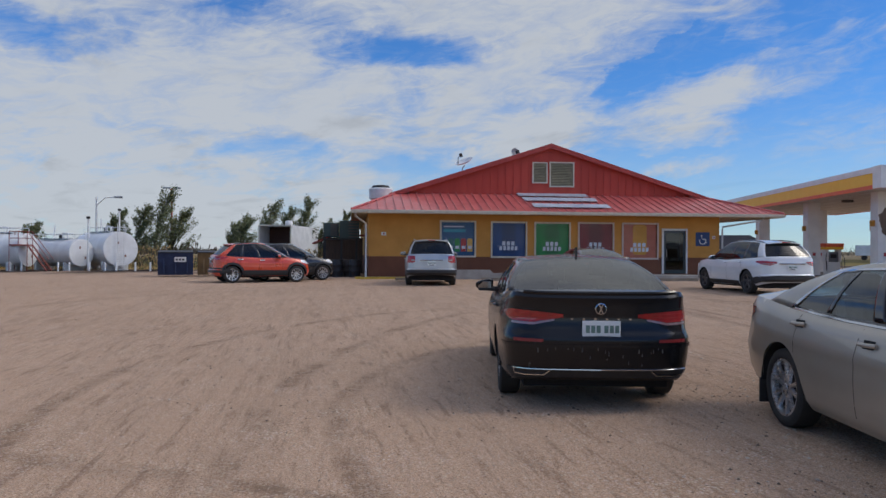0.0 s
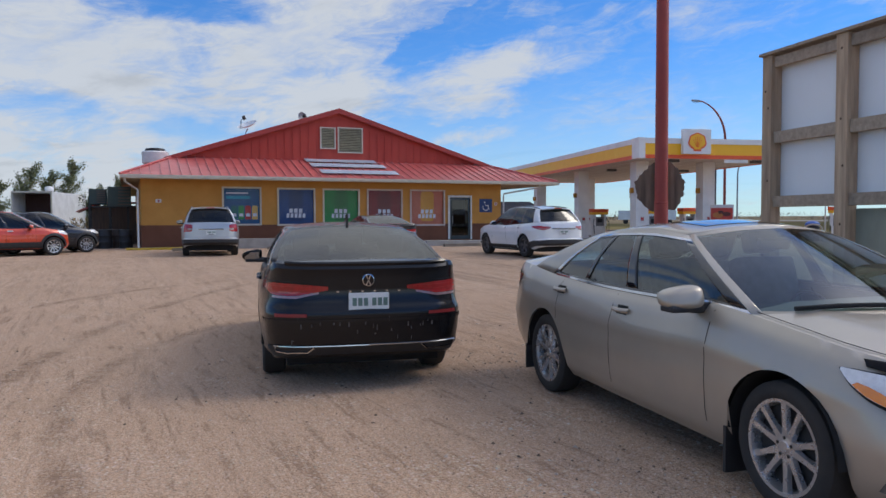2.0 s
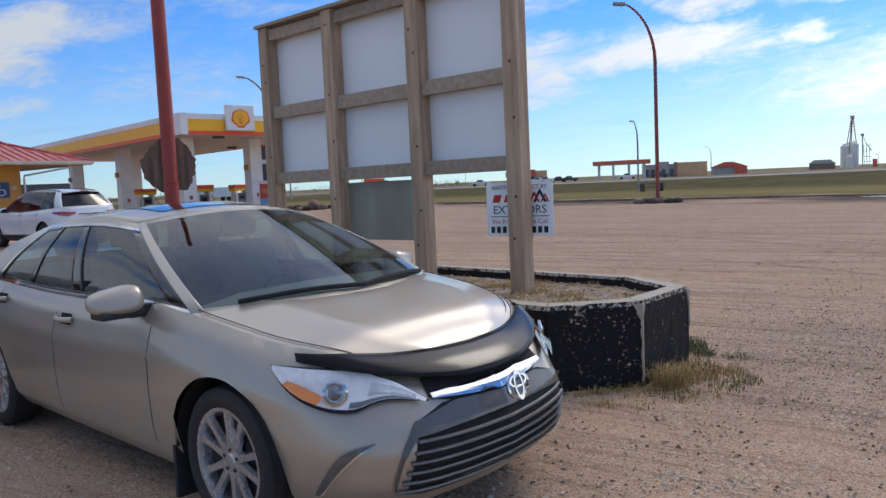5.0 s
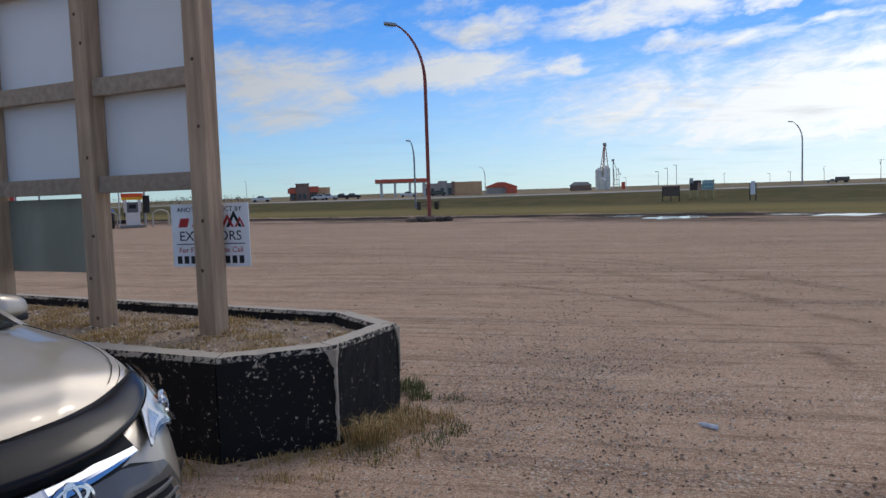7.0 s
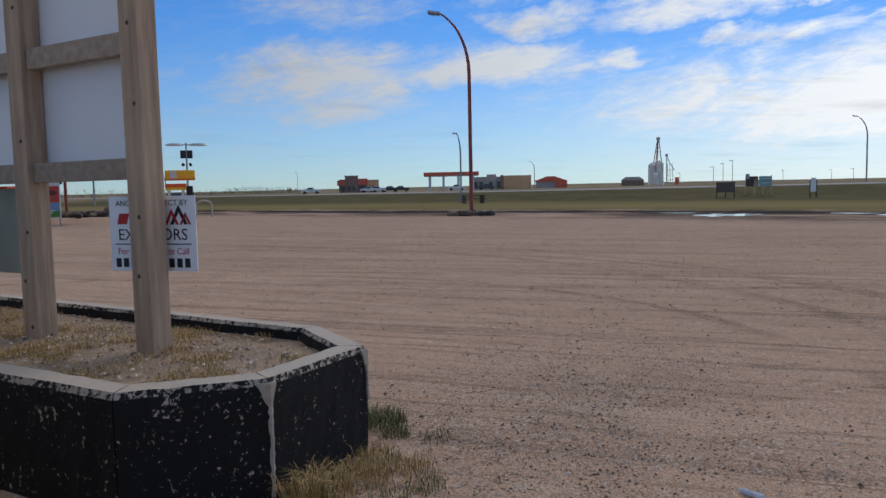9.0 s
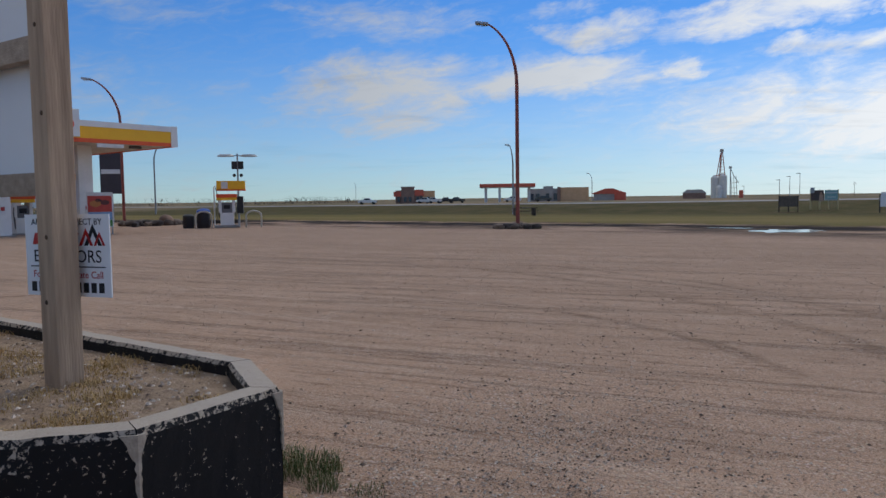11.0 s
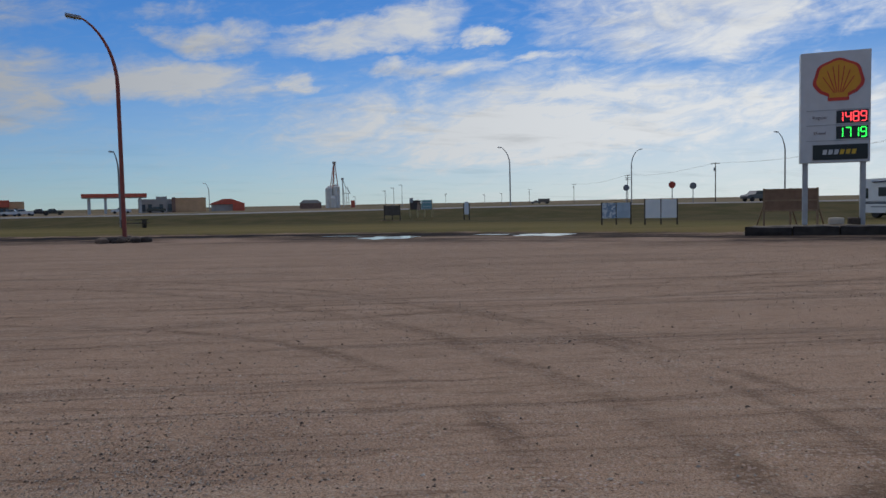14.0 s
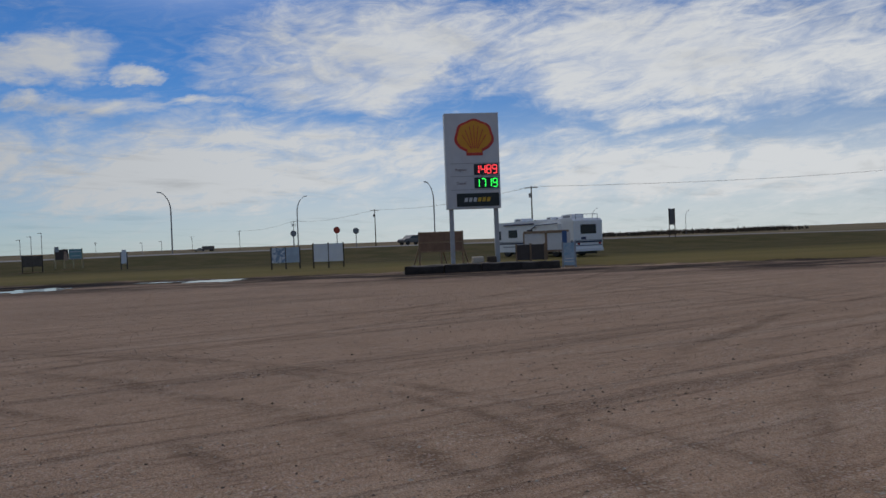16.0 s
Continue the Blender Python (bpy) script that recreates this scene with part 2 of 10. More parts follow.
# ---- mesh helpers ----
def part(name, bm, material, parent=None, label="", smooth=False, angle=None):
    """Links a bmesh as one mesh object, under parent if there is one."""
    me = bpy.data.meshes.new(name)
    bmesh.ops.recalc_face_normals(bm, faces=bm.faces[:])
    bm.to_mesh(me)
    bm.free()
    ob = new(name, me)
    for mm in material if isinstance(material, (list, tuple)) else [material]:
        me.materials.append(mm)
    if smooth:
        me.polygons.foreach_set("use_smooth", [True] * len(me.polygons))
        me.set_sharp_from_angle(angle=radians(angle or 40))
    if parent:
        ob.parent = parent
    if label:
        ob["label"] = label
    return ob


def thing(name, label, category, m=None, group="", kind=""):
    e = new(name)
    e.empty_display_size = 0.2
    if m is not None:
        e.matrix_world = m
    return tagged(e, label, category, group, kind)


def box(bm, x0, x1, y0, y1, z0, z1, bevel=0.0, m=None, mi=0):
    g = bmesh.new()
    bmesh.ops.create_cube(g, size=1.0)
    for v in g.verts:
        v.co = Vector(((x0 + x1) / 2 + v.co.x * (x1 - x0), (y0 + y1) / 2 + v.co.y * (y1 - y0), (z0 + z1) / 2 + v.co.z * (z1 - z0)))
    if bevel:
        bmesh.ops.bevel(g, geom=g.edges[:], offset=bevel, segments=2, affect="EDGES", profile=0.6)
    join(bm, g, m, mi)
    return bm


def join(bm, g, m=None, mi=0):
    vs = [bm.verts.new((m @ v.co) if m is not None else v.co) for v in g.verts]
    g.verts.index_update()
    for f in g.faces:
        nf = bm.faces.new([vs[v.index] for v in f.verts])
        nf.material_index = mi
    g.free()


def cyl(bm, p0, p1, r0, r1=None, seg=16, cap=True, mi=0):
    """A round bar from p0 to p1."""
    p0, p1 = Vector(p0), Vector(p1)
    r1 = r0 if r1 is None else r1
    d = (p1 - p0).normalized()
    a = d.orthogonal().normalized()
    b = d.cross(a)
    rings = []
    for p, r in ((p0, r0), (p1, r1)):
        rings.append([bm.verts.new(p + (a * math.cos(t) + b * math.sin(t)) * r) for t in (2 * math.pi * i / seg for i in range(seg))])
    for i in range(seg):
        f = bm.faces.new((rings[0][i], rings[0][(i + 1) % seg], rings[1][(i + 1) % seg], rings[1][i]))
        f.material_index = mi
    if cap:
        for ring in rings:
            bm.faces.new(ring).material_index = mi
    return bm


def tube(bm, pts, r, seg=10, taper=None):
    """A round bar along a line of points."""
    pts = [Vector(p) for p in pts]
    rings, side = [], None
    for i, p in enumerate(pts):
        d = (pts[min(i + 1, len(pts) - 1)] - pts[max(i - 1, 0)]).normalized()
        side = d.orthogonal().normalized() if side is None else (side - d * side.dot(d)).normalized()
        b = d.cross(side)
        rr = r if taper is None else r + (taper - r) * i / (len(pts) - 1)
        rings.append([bm.verts.new(p + (side * math.cos(t) + b * math.sin(t)) * rr) for t in (2 * math.pi * k / seg for k in range(seg))])
    for a, b in zip(rings, rings[1:]):
        for i in range(seg):
            bm.faces.new((a[i], a[(i + 1) % seg], b[(i + 1) % seg], b[i]))
    bm.faces.new(rings[0])
    bm.faces.new(rings[-1])
    return bm


def lathe(bm, prof, seg=32, m=None, mi=0, closed=False):
    """Turns a profile of (radius, height) about z."""
    rings = []
    for r, z in prof:
        ring = []
        for i in range(seg):
            t = 2 * math.pi * i / seg
            p = Vector((r * math.cos(t), r * math.sin(t), z))
            ring.append(bm.verts.new(m @ p if m is not None else p))
        rings.append(ring)
    pairs = list(zip(rings, rings[1:])) + ([(rings[-1], rings[0])] if closed else [])
    for a, b in pairs:
        for i in range(seg):
            bm.faces.new((a[i], a[(i + 1) % seg], b[(i + 1) % seg], b[i])).material_index = mi
    if not closed:
        for ring, r in ((rings[0], prof[0][0]), (rings[-1], prof[-1][0])):
            if r > 1e-4:
                bm.faces.new(ring).material_index = mi
    return bm


def prism(bm, poly, y0, y1, m=None, mi=0):
    """A flat polygon of (x, z) pushed from y0 to y1."""
    a = [Vector((x, y0, z)) for x, z in poly]
    b = [Vector((x, y1, z)) for x, z in poly]
    va = [bm.verts.new(m @ p if m is not None else p) for p in a]
    vb = [bm.verts.new(m @ p if m is not None else p) for p in b]
    bm.faces.new(va).material_index = mi
    bm.faces.new(vb[::-1]).material_index = mi
    for i in range(len(poly)):
        j = (i + 1) % len(poly)
        bm.faces.new((va[i], vb[i], vb[j], va[j])).material_index = mi
    return bm


def grid(bm, rows, mi=0):
    """A sheet through rows of points."""
    vs = [[bm.verts.new(p) for p in row] for row in rows]
    for a, b in zip(vs, vs[1:]):
        for i in range(len(a) - 1):
            try:
                bm.faces.new((a[i], a[i + 1], b[i + 1], b[i])).material_index = mi
            except ValueError:
                pass
    return bm


def lettering(text, size, material, m, parent=None, name="lettering", depth=0.002, align="CENTER"):
    """Words in the built-in font, as a mesh in the local x-y plane of m."""
    cu = bpy.data.curves.new(name, "FONT")
    cu.body, cu.size, cu.align_x, cu.align_y, cu.extrude = text, size, align, "CENTER", depth
    cu.resolution_u = 3
    tmp = bpy.data.objects.new(name, cu)
    scene.collection.objects.link(tmp)
    me = bpy.data.meshes.new_from_object(tmp.evaluated_get(bpy.context.evaluated_depsgraph_get()))
    bpy.data.objects.remove(tmp)
    ob = new(name, me)
    me.materials.clear()
    me.materials.append(material)
    ob.matrix_world = m
    if parent:
        ob.parent = parent
        ob.matrix_local = m
    return ob


def smooth01(v, lo, hi):
    t = min(1.0, max(0.0, (v - lo) / (hi - lo)))
    return t * t * (3 - 2 * t)


# ---- ground ----
EDGE = [(70, 400), (61, 90), (58.5, 43), (55, 30), (48.5, 3), (44.5, -4.5), (39.3, -13), (34.2, -21.5), (28.3, -28), (25, -33.5), (18, -50), (0, -110), (-60, -400)]
ROADLINE = [(340, 460, 0.8), (140, 112, 0.85), (101, 26, 1.0), (99, -20, 1.15), (90, -55, 1.05), (82, -80, 0.9), (80, -115, 0.6), (86, -200, 0.2), (120, -460, 0.0)]


def along(line, y):
    """x of a line at y."""
    for (x0, y0, *r0), (x1, y1, *r1) in zip(line, line[1:]):
        if y0 >= y >= y1:
            f = (y0 - y) / (y0 - y1)
            f = f * f * (3 - 2 * f) * 0.35 + f * 0.65
            return [a + (b - a) * f for a, b in zip((x0, *r0), (x1, *r1))]
    return [line[0][0], *line[0][2:]] if y > line[0][1] else [line[-1][0], *line[-1][2:]]


def ground_z(x, y):
    lift = 0.2 * smooth01(y, 8, 25) * (1 - smooth01(x, 16, 40))
    rx, rz = along(ROADLINE, max(-459, min(459, y)))
    lift += (rz - 0.06) * smooth01(x, rx - 24, rx - 7)
    ex = along(EDGE, max(-399, min(399, y)))[0]
    lift += 0.10 * smooth01(x, ex - 0.5, ex + 1.5) * (1 - smooth01(x, ex + 6, ex + 14))
    far = math.hypot(x, y)
    lift += smooth01(far, 500, 2600) * (2.5 + 5 * (0.5 + noise.noise(Vector((x / 900, y / 900, 0.3)))))
    return lift


def make_ground():
    rings, secs, ratio = 400, 520, 1.0228
    radii = [0.0] + [0.55 * ratio ** i for i in range(rings)]
    cx, cy = 5.0, 1.0
    ang = np.linspace(0, 2 * np.pi, secs, endpoint=False)
    pts = [(cx, cy, 0.0)]
    lot, dist = [1.0], [-40.0]
    for r in radii[1:]:
        for a in ang:
            x, y = cx + r * math.cos(a), cy + r * math.sin(a)
            z = ground_z(x, y)
            if r < 9:
                z += 0.012 * noise.noise(Vector((x * 1.7, y * 1.7, 4)))
            pts.append((x, y, z))
            ex = along(EDGE, max(-399, min(399, y)))[0]
            north = y - (52.5 + 0.1 * x) if x < 22 else -50
            d = max(x - ex, north, -150 - x)
            dist.append(d)
    faces = [(0, 1 + i, 1 + (i + 1) % secs) for i in range(secs)]
    for k in range(rings - 1):
        b0, b1 = 1 + k * secs, 1 + (k + 1) * secs
        faces += [(b0 + i, b1 + i, b1 + (i + 1) % secs, b0 + (i + 1) % secs) for i in range(secs)]
    me = bpy.data.meshes.new("ground")
    me.from_pydata(pts, [], faces)
    at = me.attributes.new("beyond", "FLOAT", "POINT")
    at.data.foreach_set("value", dist)
    me.polygons.foreach_set("use_smooth", [True] * len(me.polygons))
    ob = new("ground", me)
    me.materials.append(ground_material())
    return tagged(ob, "tan gravel lot running into autumn grass and fields", "ground", kind="structure")


TRACKS = [(6.1, 11.7, 14.9, 0.36), (6.1, 11.7, 16.5, 0.26), (8.7, 7.4, 11.3, 0.28), (7.6, 5.5, 7.5, 0.26), (-13.1, -20.0, 27.0, 0.32), (-13.1, -20.0, 25.3, 0.28), (19.0, 4.7, 19.6, 0.30), (60, 10, 44.5, 0.3), (60, 10, 46.2, 0.3)]


def ground_material():
    m = bpy.data.materials.new("gravel and grass")
    m.use_nodes = True
    n, l = m.node_tree.nodes, m.node_tree.links
    p = n["Principled BSDF"]
    tc = n.new("ShaderNodeTexCoord")

    def tex(scale, detail=6, rough=0.6, stretch=(1, 1, 1), rot=0, dist=0.0):
        mp = n.new("ShaderNodeMapping")
        mp.vector_type = "TEXTURE"
        mp.inputs["Scale"].default_value, mp.inputs["Rotation"].default_value = tuple(1 / v for v in stretch), (0, 0, radians(rot))
        l.new(tc.outputs["Object"], mp.inputs[0])
        t = n.new("ShaderNodeTexNoise")
        for k, v in (("Scale", scale), ("Detail", detail), ("Roughness", rough), ("Distortion", dist)):
            t.inputs[k].default_value = v
        l.new(mp.outputs[0], t.inputs[0])
        return t.outputs["Fac"]

    def ramp(v, lo, hi, a=0.0, b=1.0):
        r = n.new("ShaderNodeMapRange")
        for k, w in (("From Min", lo), ("From Max", hi), ("To Min", a), ("To Max", b)):
            r.inputs[k].default_value = w
        l.new(v, r.inputs[0])
        return r.outputs[0]

    def mix(f, a, b, kind="MIX"):
        x = n.new("ShaderNodeMix")
        x.data_type, x.blend_type = "RGBA", kind
        for k, v in (("Factor", f), ("A", a), ("B", b)):
            if isinstance(v, (int, float)):
                x.inputs[k].default_value = v
            elif isinstance(v, tuple):
                x.inputs[k].default_value = (*v, 1)
            else:
                l.new(v, x.inputs[k])
        return x.outputs["Result"]

    def math_(op, a, b):
        x = n.new("ShaderNodeMath")
        x.operation = op
        for i, v in enumerate((a, b)):
            if isinstance(v, (int, float)):
                x.inputs[i].default_value = v
            else:
                l.new(v, x.inputs[i])
        return x.outputs[0]

    # packed gravel: damp and dry patches, wheel ruts that run along the lot, small stones
    base = mix(ramp(tex(0.35, 5), 0.35, 0.65), (0.45, 0.282, 0.170), (0.525, 0.335, 0.210))
    sp = n.new("ShaderNodeSeparateXYZ")
    l.new(tc.outputs["Object"], sp.inputs[0])
    # the ruts are deepest on the open lot to the east, where lorries turn
    open_lot = ramp(sp.outputs[0], 2.5, 9.0, 0.25, 1.0)
    broken = ramp(tex(0.55, 5, 0.65, (1, 0.3, 1), 4), 0.32, 0.52)
    base = mix(math_("MULTIPLY", ramp(tex(0.9, 5, 0.6, (1, 0.10, 1), 6, 0.5), 0.50, 0.64, 0, 0.5), open_lot), base, (0.32, 0.20, 0.124))
    fine_rut = math_("MULTIPLY", math_("MULTIPLY", ramp(tex(3.4, 7, 0.62, (1, 0.022, 1), 2, 0.25), 0.535, 0.585), open_lot), broken)
    base = mix(math_("MULTIPLY", fine_rut, 0.95), base, (0.20, 0.122, 0.075))
    base = mix(math_("MULTIPLY", ramp(tex(2.6, 7, 0.65, (1, 0.025, 1), -3, 0.25), 0.54, 0.62, 0, 0.55), open_lot), base, (0.57, 0.42, 0.295))
    base = mix(ramp(tex(14, 5), 0.35, 0.7, 0, 0.5), base, (0.53, 0.36, 0.24))
    base = mix(ramp(tex(70, 4, 0.7), 0.49, 0.58, 0, 0.75), base, (0.17, 0.108, 0.07))
    base = mix(ramp(tex(110, 3, 0.7), 0.52, 0.60, 0, 0.75), base, (0.66, 0.50, 0.37))
    base = mix(ramp(tex(9, 6, 0.7, (1, 0.12, 1), 2, 0.6), 0.54, 0.62, 0, 0.6), base, (0.24, 0.15, 0.095))
    # loose clods and chips, dark and pale
    for size, deep, colour in ((9.0, 0.13, (0.15, 0.10, 0.07)), (12.0, 0.13, (0.62, 0.53, 0.43)), (19.0, 0.18, (0.14, 0.10, 0.075))):
        chip = n.new("ShaderNodeTexVoronoi")
        chip.inputs["Scale"].default_value = size
        l.new(tc.outputs["Object"], chip.inputs[0])
        base = mix(math_("MULTIPLY", ramp(chip.outputs["Distance"], deep, deep * 0.6), ramp(tex(0.8, 5, 0.7), 0.42, 0.64, 0.05, 0.55)), base, colour)
    # wheel tracks: arcs across the lot, broken up by wear
    wob = math_("MULTIPLY", math_("SUBTRACT", tex(0.35, 6, 0.6), 0.5), 0.6)
    rut = None
    for cx, cy, rad, wide in TRACKS:
        dx, dy = math_("SUBTRACT", sp.outputs[0], cx), math_("SUBTRACT", sp.outputs[1], cy)
        rr = math_("SQRT", math_("ADD", math_("MULTIPLY", dx, dx), math_("MULTIPLY", dy, dy)), 0.0)
        band = ramp(math_("ABSOLUTE", math_("ADD", math_("SUBTRACT", rr, rad), wob), 0.0), wide * 0.55, wide * 0.2)
        rut = band if rut is None else math_("MAXIMUM", rut, band)
    rut = math_("MULTIPLY", rut, ramp(tex(0.45, 6, 0.7), 0.40, 0.58))
    rut = math_("MULTIPLY", rut, ramp(tex(7, 5, 0.7), 0.35, 0.60, 0.2, 1.0))
    base = mix(math_("MULTIPLY", rut, 0.80), base, (0.19, 0.122, 0.078))
    vor = n.new("ShaderNodeTexVoronoi")
    vor.inputs["Scale"].default_value = 34
    l.new(tc.outputs["Object"], vor.inputs[0])
    stone_col = n.new("ShaderNodeHueSaturation")
    stone_col.inputs["Saturation"].default_value = 0.10
    stone_col.inputs["Value"].default_value = 0.72
    l.new(vor.outputs["Color"], stone_col.inputs["Color"])
    where = ramp(tex(1.3, 4), 0.50, 0.72)
    stones = math_("MULTIPLY", ramp(vor.outputs["Distance"], 0.46, 0.30), math_("ADD", math_("MULTIPLY", where, 0.65), 0.30))
    base = mix(stones, base, mix(1.0, stone_col.outputs["Color"], (1.0, 0.80, 0.62), "MULTIPLY"))
    at = n.new("ShaderNodeAttribute")
    at.attribute_name = "beyond"
    d = math_("ADD", at.outputs["Fac"], math_("MULTIPLY", math_("SUBTRACT", tex(0.5, 6, 0.7), 0.5), 5.0))
    # dark wet mud along the edge, then grass, then stubble fields far off
    mud = math_("MULTIPLY", ramp(d, -13.0, -7.0), ramp(tex(0.30, 6, 0.68, (1, 0.35, 1), -20), 0.40, 0.56))
    base = mix(mud, base, (0.060, 0.042, 0.032))
    wet = math_("MULTIPLY", math_("MULTIPLY", ramp(d, -6.0, -3.6), ramp(d, -0.9, -1.6)), ramp(sp.outputs[1], -9.0, -2.0))
    wet = math_("MULTIPLY", wet, ramp(tex(0.55, 7, 0.72, (1, 0.3, 1), -18), 0.40, 0.50))
    base = mix(wet, base, (0.020, 0.016, 0.014))
    grass = mix(ramp(tex(0.12, 6, 0.65, (1, 0.25, 1)), 0.4, 0.62), (0.235, 0.180, 0.062), (0.155, 0.135, 0.042))
    grass = mix(ramp(tex(2.5, 8, 0.7), 0.4, 0.75, 0, 0.6), grass, (0.27, 0.19, 0.08))
    grass = mix(ramp(d, 17, 27), grass, mix(ramp(tex(0.3, 5), 0.4, 0.6), (0.088, 0.080, 0.028), (0.13, 0.10, 0.042)))
    field = mix(ramp(tex(0.006, 4, 0.6, (1, 3, 1)), 0.42, 0.58), (0.30, 0.22, 0.13), (0.18, 0.15, 0.08))
    grass = mix(ramp(d, 62, 90), grass, field)
    col = mix(ramp(d, -0.35, 0.5), base, grass)
    l.new(col, p.inputs["Base Color"])
    p.inputs["Roughness"].default_value = 0.93
    p.inputs["Diffuse Roughness"].default_value = 0.3
    p.inputs["Specular IOR Level"].default_value = 0.04
    hgt = math_("ADD", math_("MULTIPLY", stones, 0.5), math_("ADD", math_("MULTIPLY", tex(9, 6), 0.9), math_("MULTIPLY", tex(45, 4), 0.5)))
    hgt = math_("SUBTRACT", hgt, math_("MULTIPLY", rut, 0.9))
    hgt = math_("SUBTRACT", hgt, math_("MULTIPLY", fine_rut, 1.1))
    bp = n.new("ShaderNodeBump")
    bp.inputs["Strength"].default_value, bp.inputs["Distance"].default_value = 0.5, 0.025
    l.new(hgt, bp.inputs["Height"])
    l.new(bp.outputs[0], p.inputs["Normal"])
    return m


make_ground()

ASPHALT = mat("asphalt", (0.27, 0.25, 0.235), (0.33, 0.305, 0.285), 0.4, 0.85, bump=0.3, bump_scale=30)


def make_road():
    bm = bmesh.new()
    rows, y = [], 450
    while y > -450:
        x, z = along(ROADLINE, y)
        rows.append([(x - 6.2, y, z - 0.35), (x - 5.4, y, z), (x, y, z + 0.06), (x + 5.4, y, z), (x + 6.2, y, z - 0.35)])
        y -= 6
    grid(bm, rows)
    return tagged(part("road", bm, ASPHALT, smooth=True), "pale grey two-lane highway on a low bank", "road", kind="structure")


make_road()


# ---- the roadside restaurant ----
ORANGE = mat("ochre stucco", (0.60, 0.285, 0.062), (0.52, 0.24, 0.05), 1.2, 0.85, bump=0.35, bump_scale=60)
BROWN = mat("brown stucco", (0.185, 0.068, 0.034), (0.150, 0.055, 0.028), 1.2, 0.85, bump=0.35, bump_scale=60)
REDWOOD = mat("red painted boards", (0.50, 0.060, 0.036), (0.42, 0.048, 0.030), 2.0, 0.7, bump=0.15, stretch=(1, 1, 0.15))
REDROOF = mat("red metal roofing", (0.55, 0.115, 0.10), (0.47, 0.088, 0.077), 1.5, 0.42, coat=0.2, bump=0.05)
# seams paler than the roofing: their highlight is put into the colour
REDSEAM = mat("highlight-toned roof seam", (0.64, 0.24, 0.21), (0.56, 0.18, 0.16), 2.5, 0.45)
REDTRIM = mat("red fascia paint", (0.40, 0.045, 0.032), (0.33, 0.035, 0.026), 3, 0.5)
WHITE = mat("white paint", (0.72, 0.71, 0.68), (0.60, 0.59, 0.56), 3, 0.5)
OFFWHITE = mat("cream trim paint", (0.66, 0.60, 0.48), (0.55, 0.50, 0.40), 3, 0.6)
SOFFIT = mat("tan soffit", (0.50, 0.40, 0.28), (0.44, 0.35, 0.25), 2, 0.7)
CONCRETE = mat("grey concrete", (0.36, 0.34, 0.31), (0.27, 0.25, 0.225), 2.5, 0.9, bump=0.3, bump_scale=40)
YELLOW = mat("yellow kerb paint", (0.55, 0.38, 0.03), (0.40, 0.28, 0.04), 6, 0.7)
DARKGLASS = glass("shop glass", (0.5, 0.6, 0.65), 0.01, 0.35)
DARK = mat("dark interior", (0.02, 0.02, 0.022), (0.012, 0.012, 0.014), 4, 0.8)
GALV = mat("galvanised steel", (0.42, 0.43, 0.44), (0.30, 0.31, 0.32), 8, 0.45, 0.8)
BLACKM = mat("black metal", (0.02, 0.02, 0.021), (0.03, 0.029, 0.028), 6, 0.5, 0.3)
SLAT = mat("weathered louvre", (0.36, 0.31, 0.19), (0.24, 0.21, 0.13), 5, 0.7)

WALL_Y, X0, X1, SPLIT = 35.0, 1.13, 18.92, 1.24
OPENINGS = [(4.64, 6.30, 1.27, 2.94), (7.15, 8.85, 1.25, 2.92), (9.33, 11.06, 1.23, 2.91), (11.55, 13.30, 1.21, 2.92), (13.82, 15.62, 1.20, 2.92), (15.95, 17.12, 0.42, 2.60)]


def pierced(bm, x0, x1, y0, y1, z0, z1, holes, mi=0):
    """A wall along x with rectangular holes right through it."""
    xs = sorted({x0, x1, *[h[0] for h in holes], *[h[1] for h in holes]})
    for a, b in zip(xs, xs[1:]):
        c, zs = (a + b) / 2, [z0]
        for h in holes:
            if h[0] < c < h[1]:
                zs += [max(z0, h[2]), min(z1, h[3])]
        zs.append(z1)
        for lo, hi in zip(zs[::2], zs[1::2]):
            if hi - lo > 0.004:
                box(bm, a, b, y0, y1, lo, hi, mi=mi)
    bmesh.ops.remove_doubles(bm, verts=bm.verts[:], dist=0.0005)


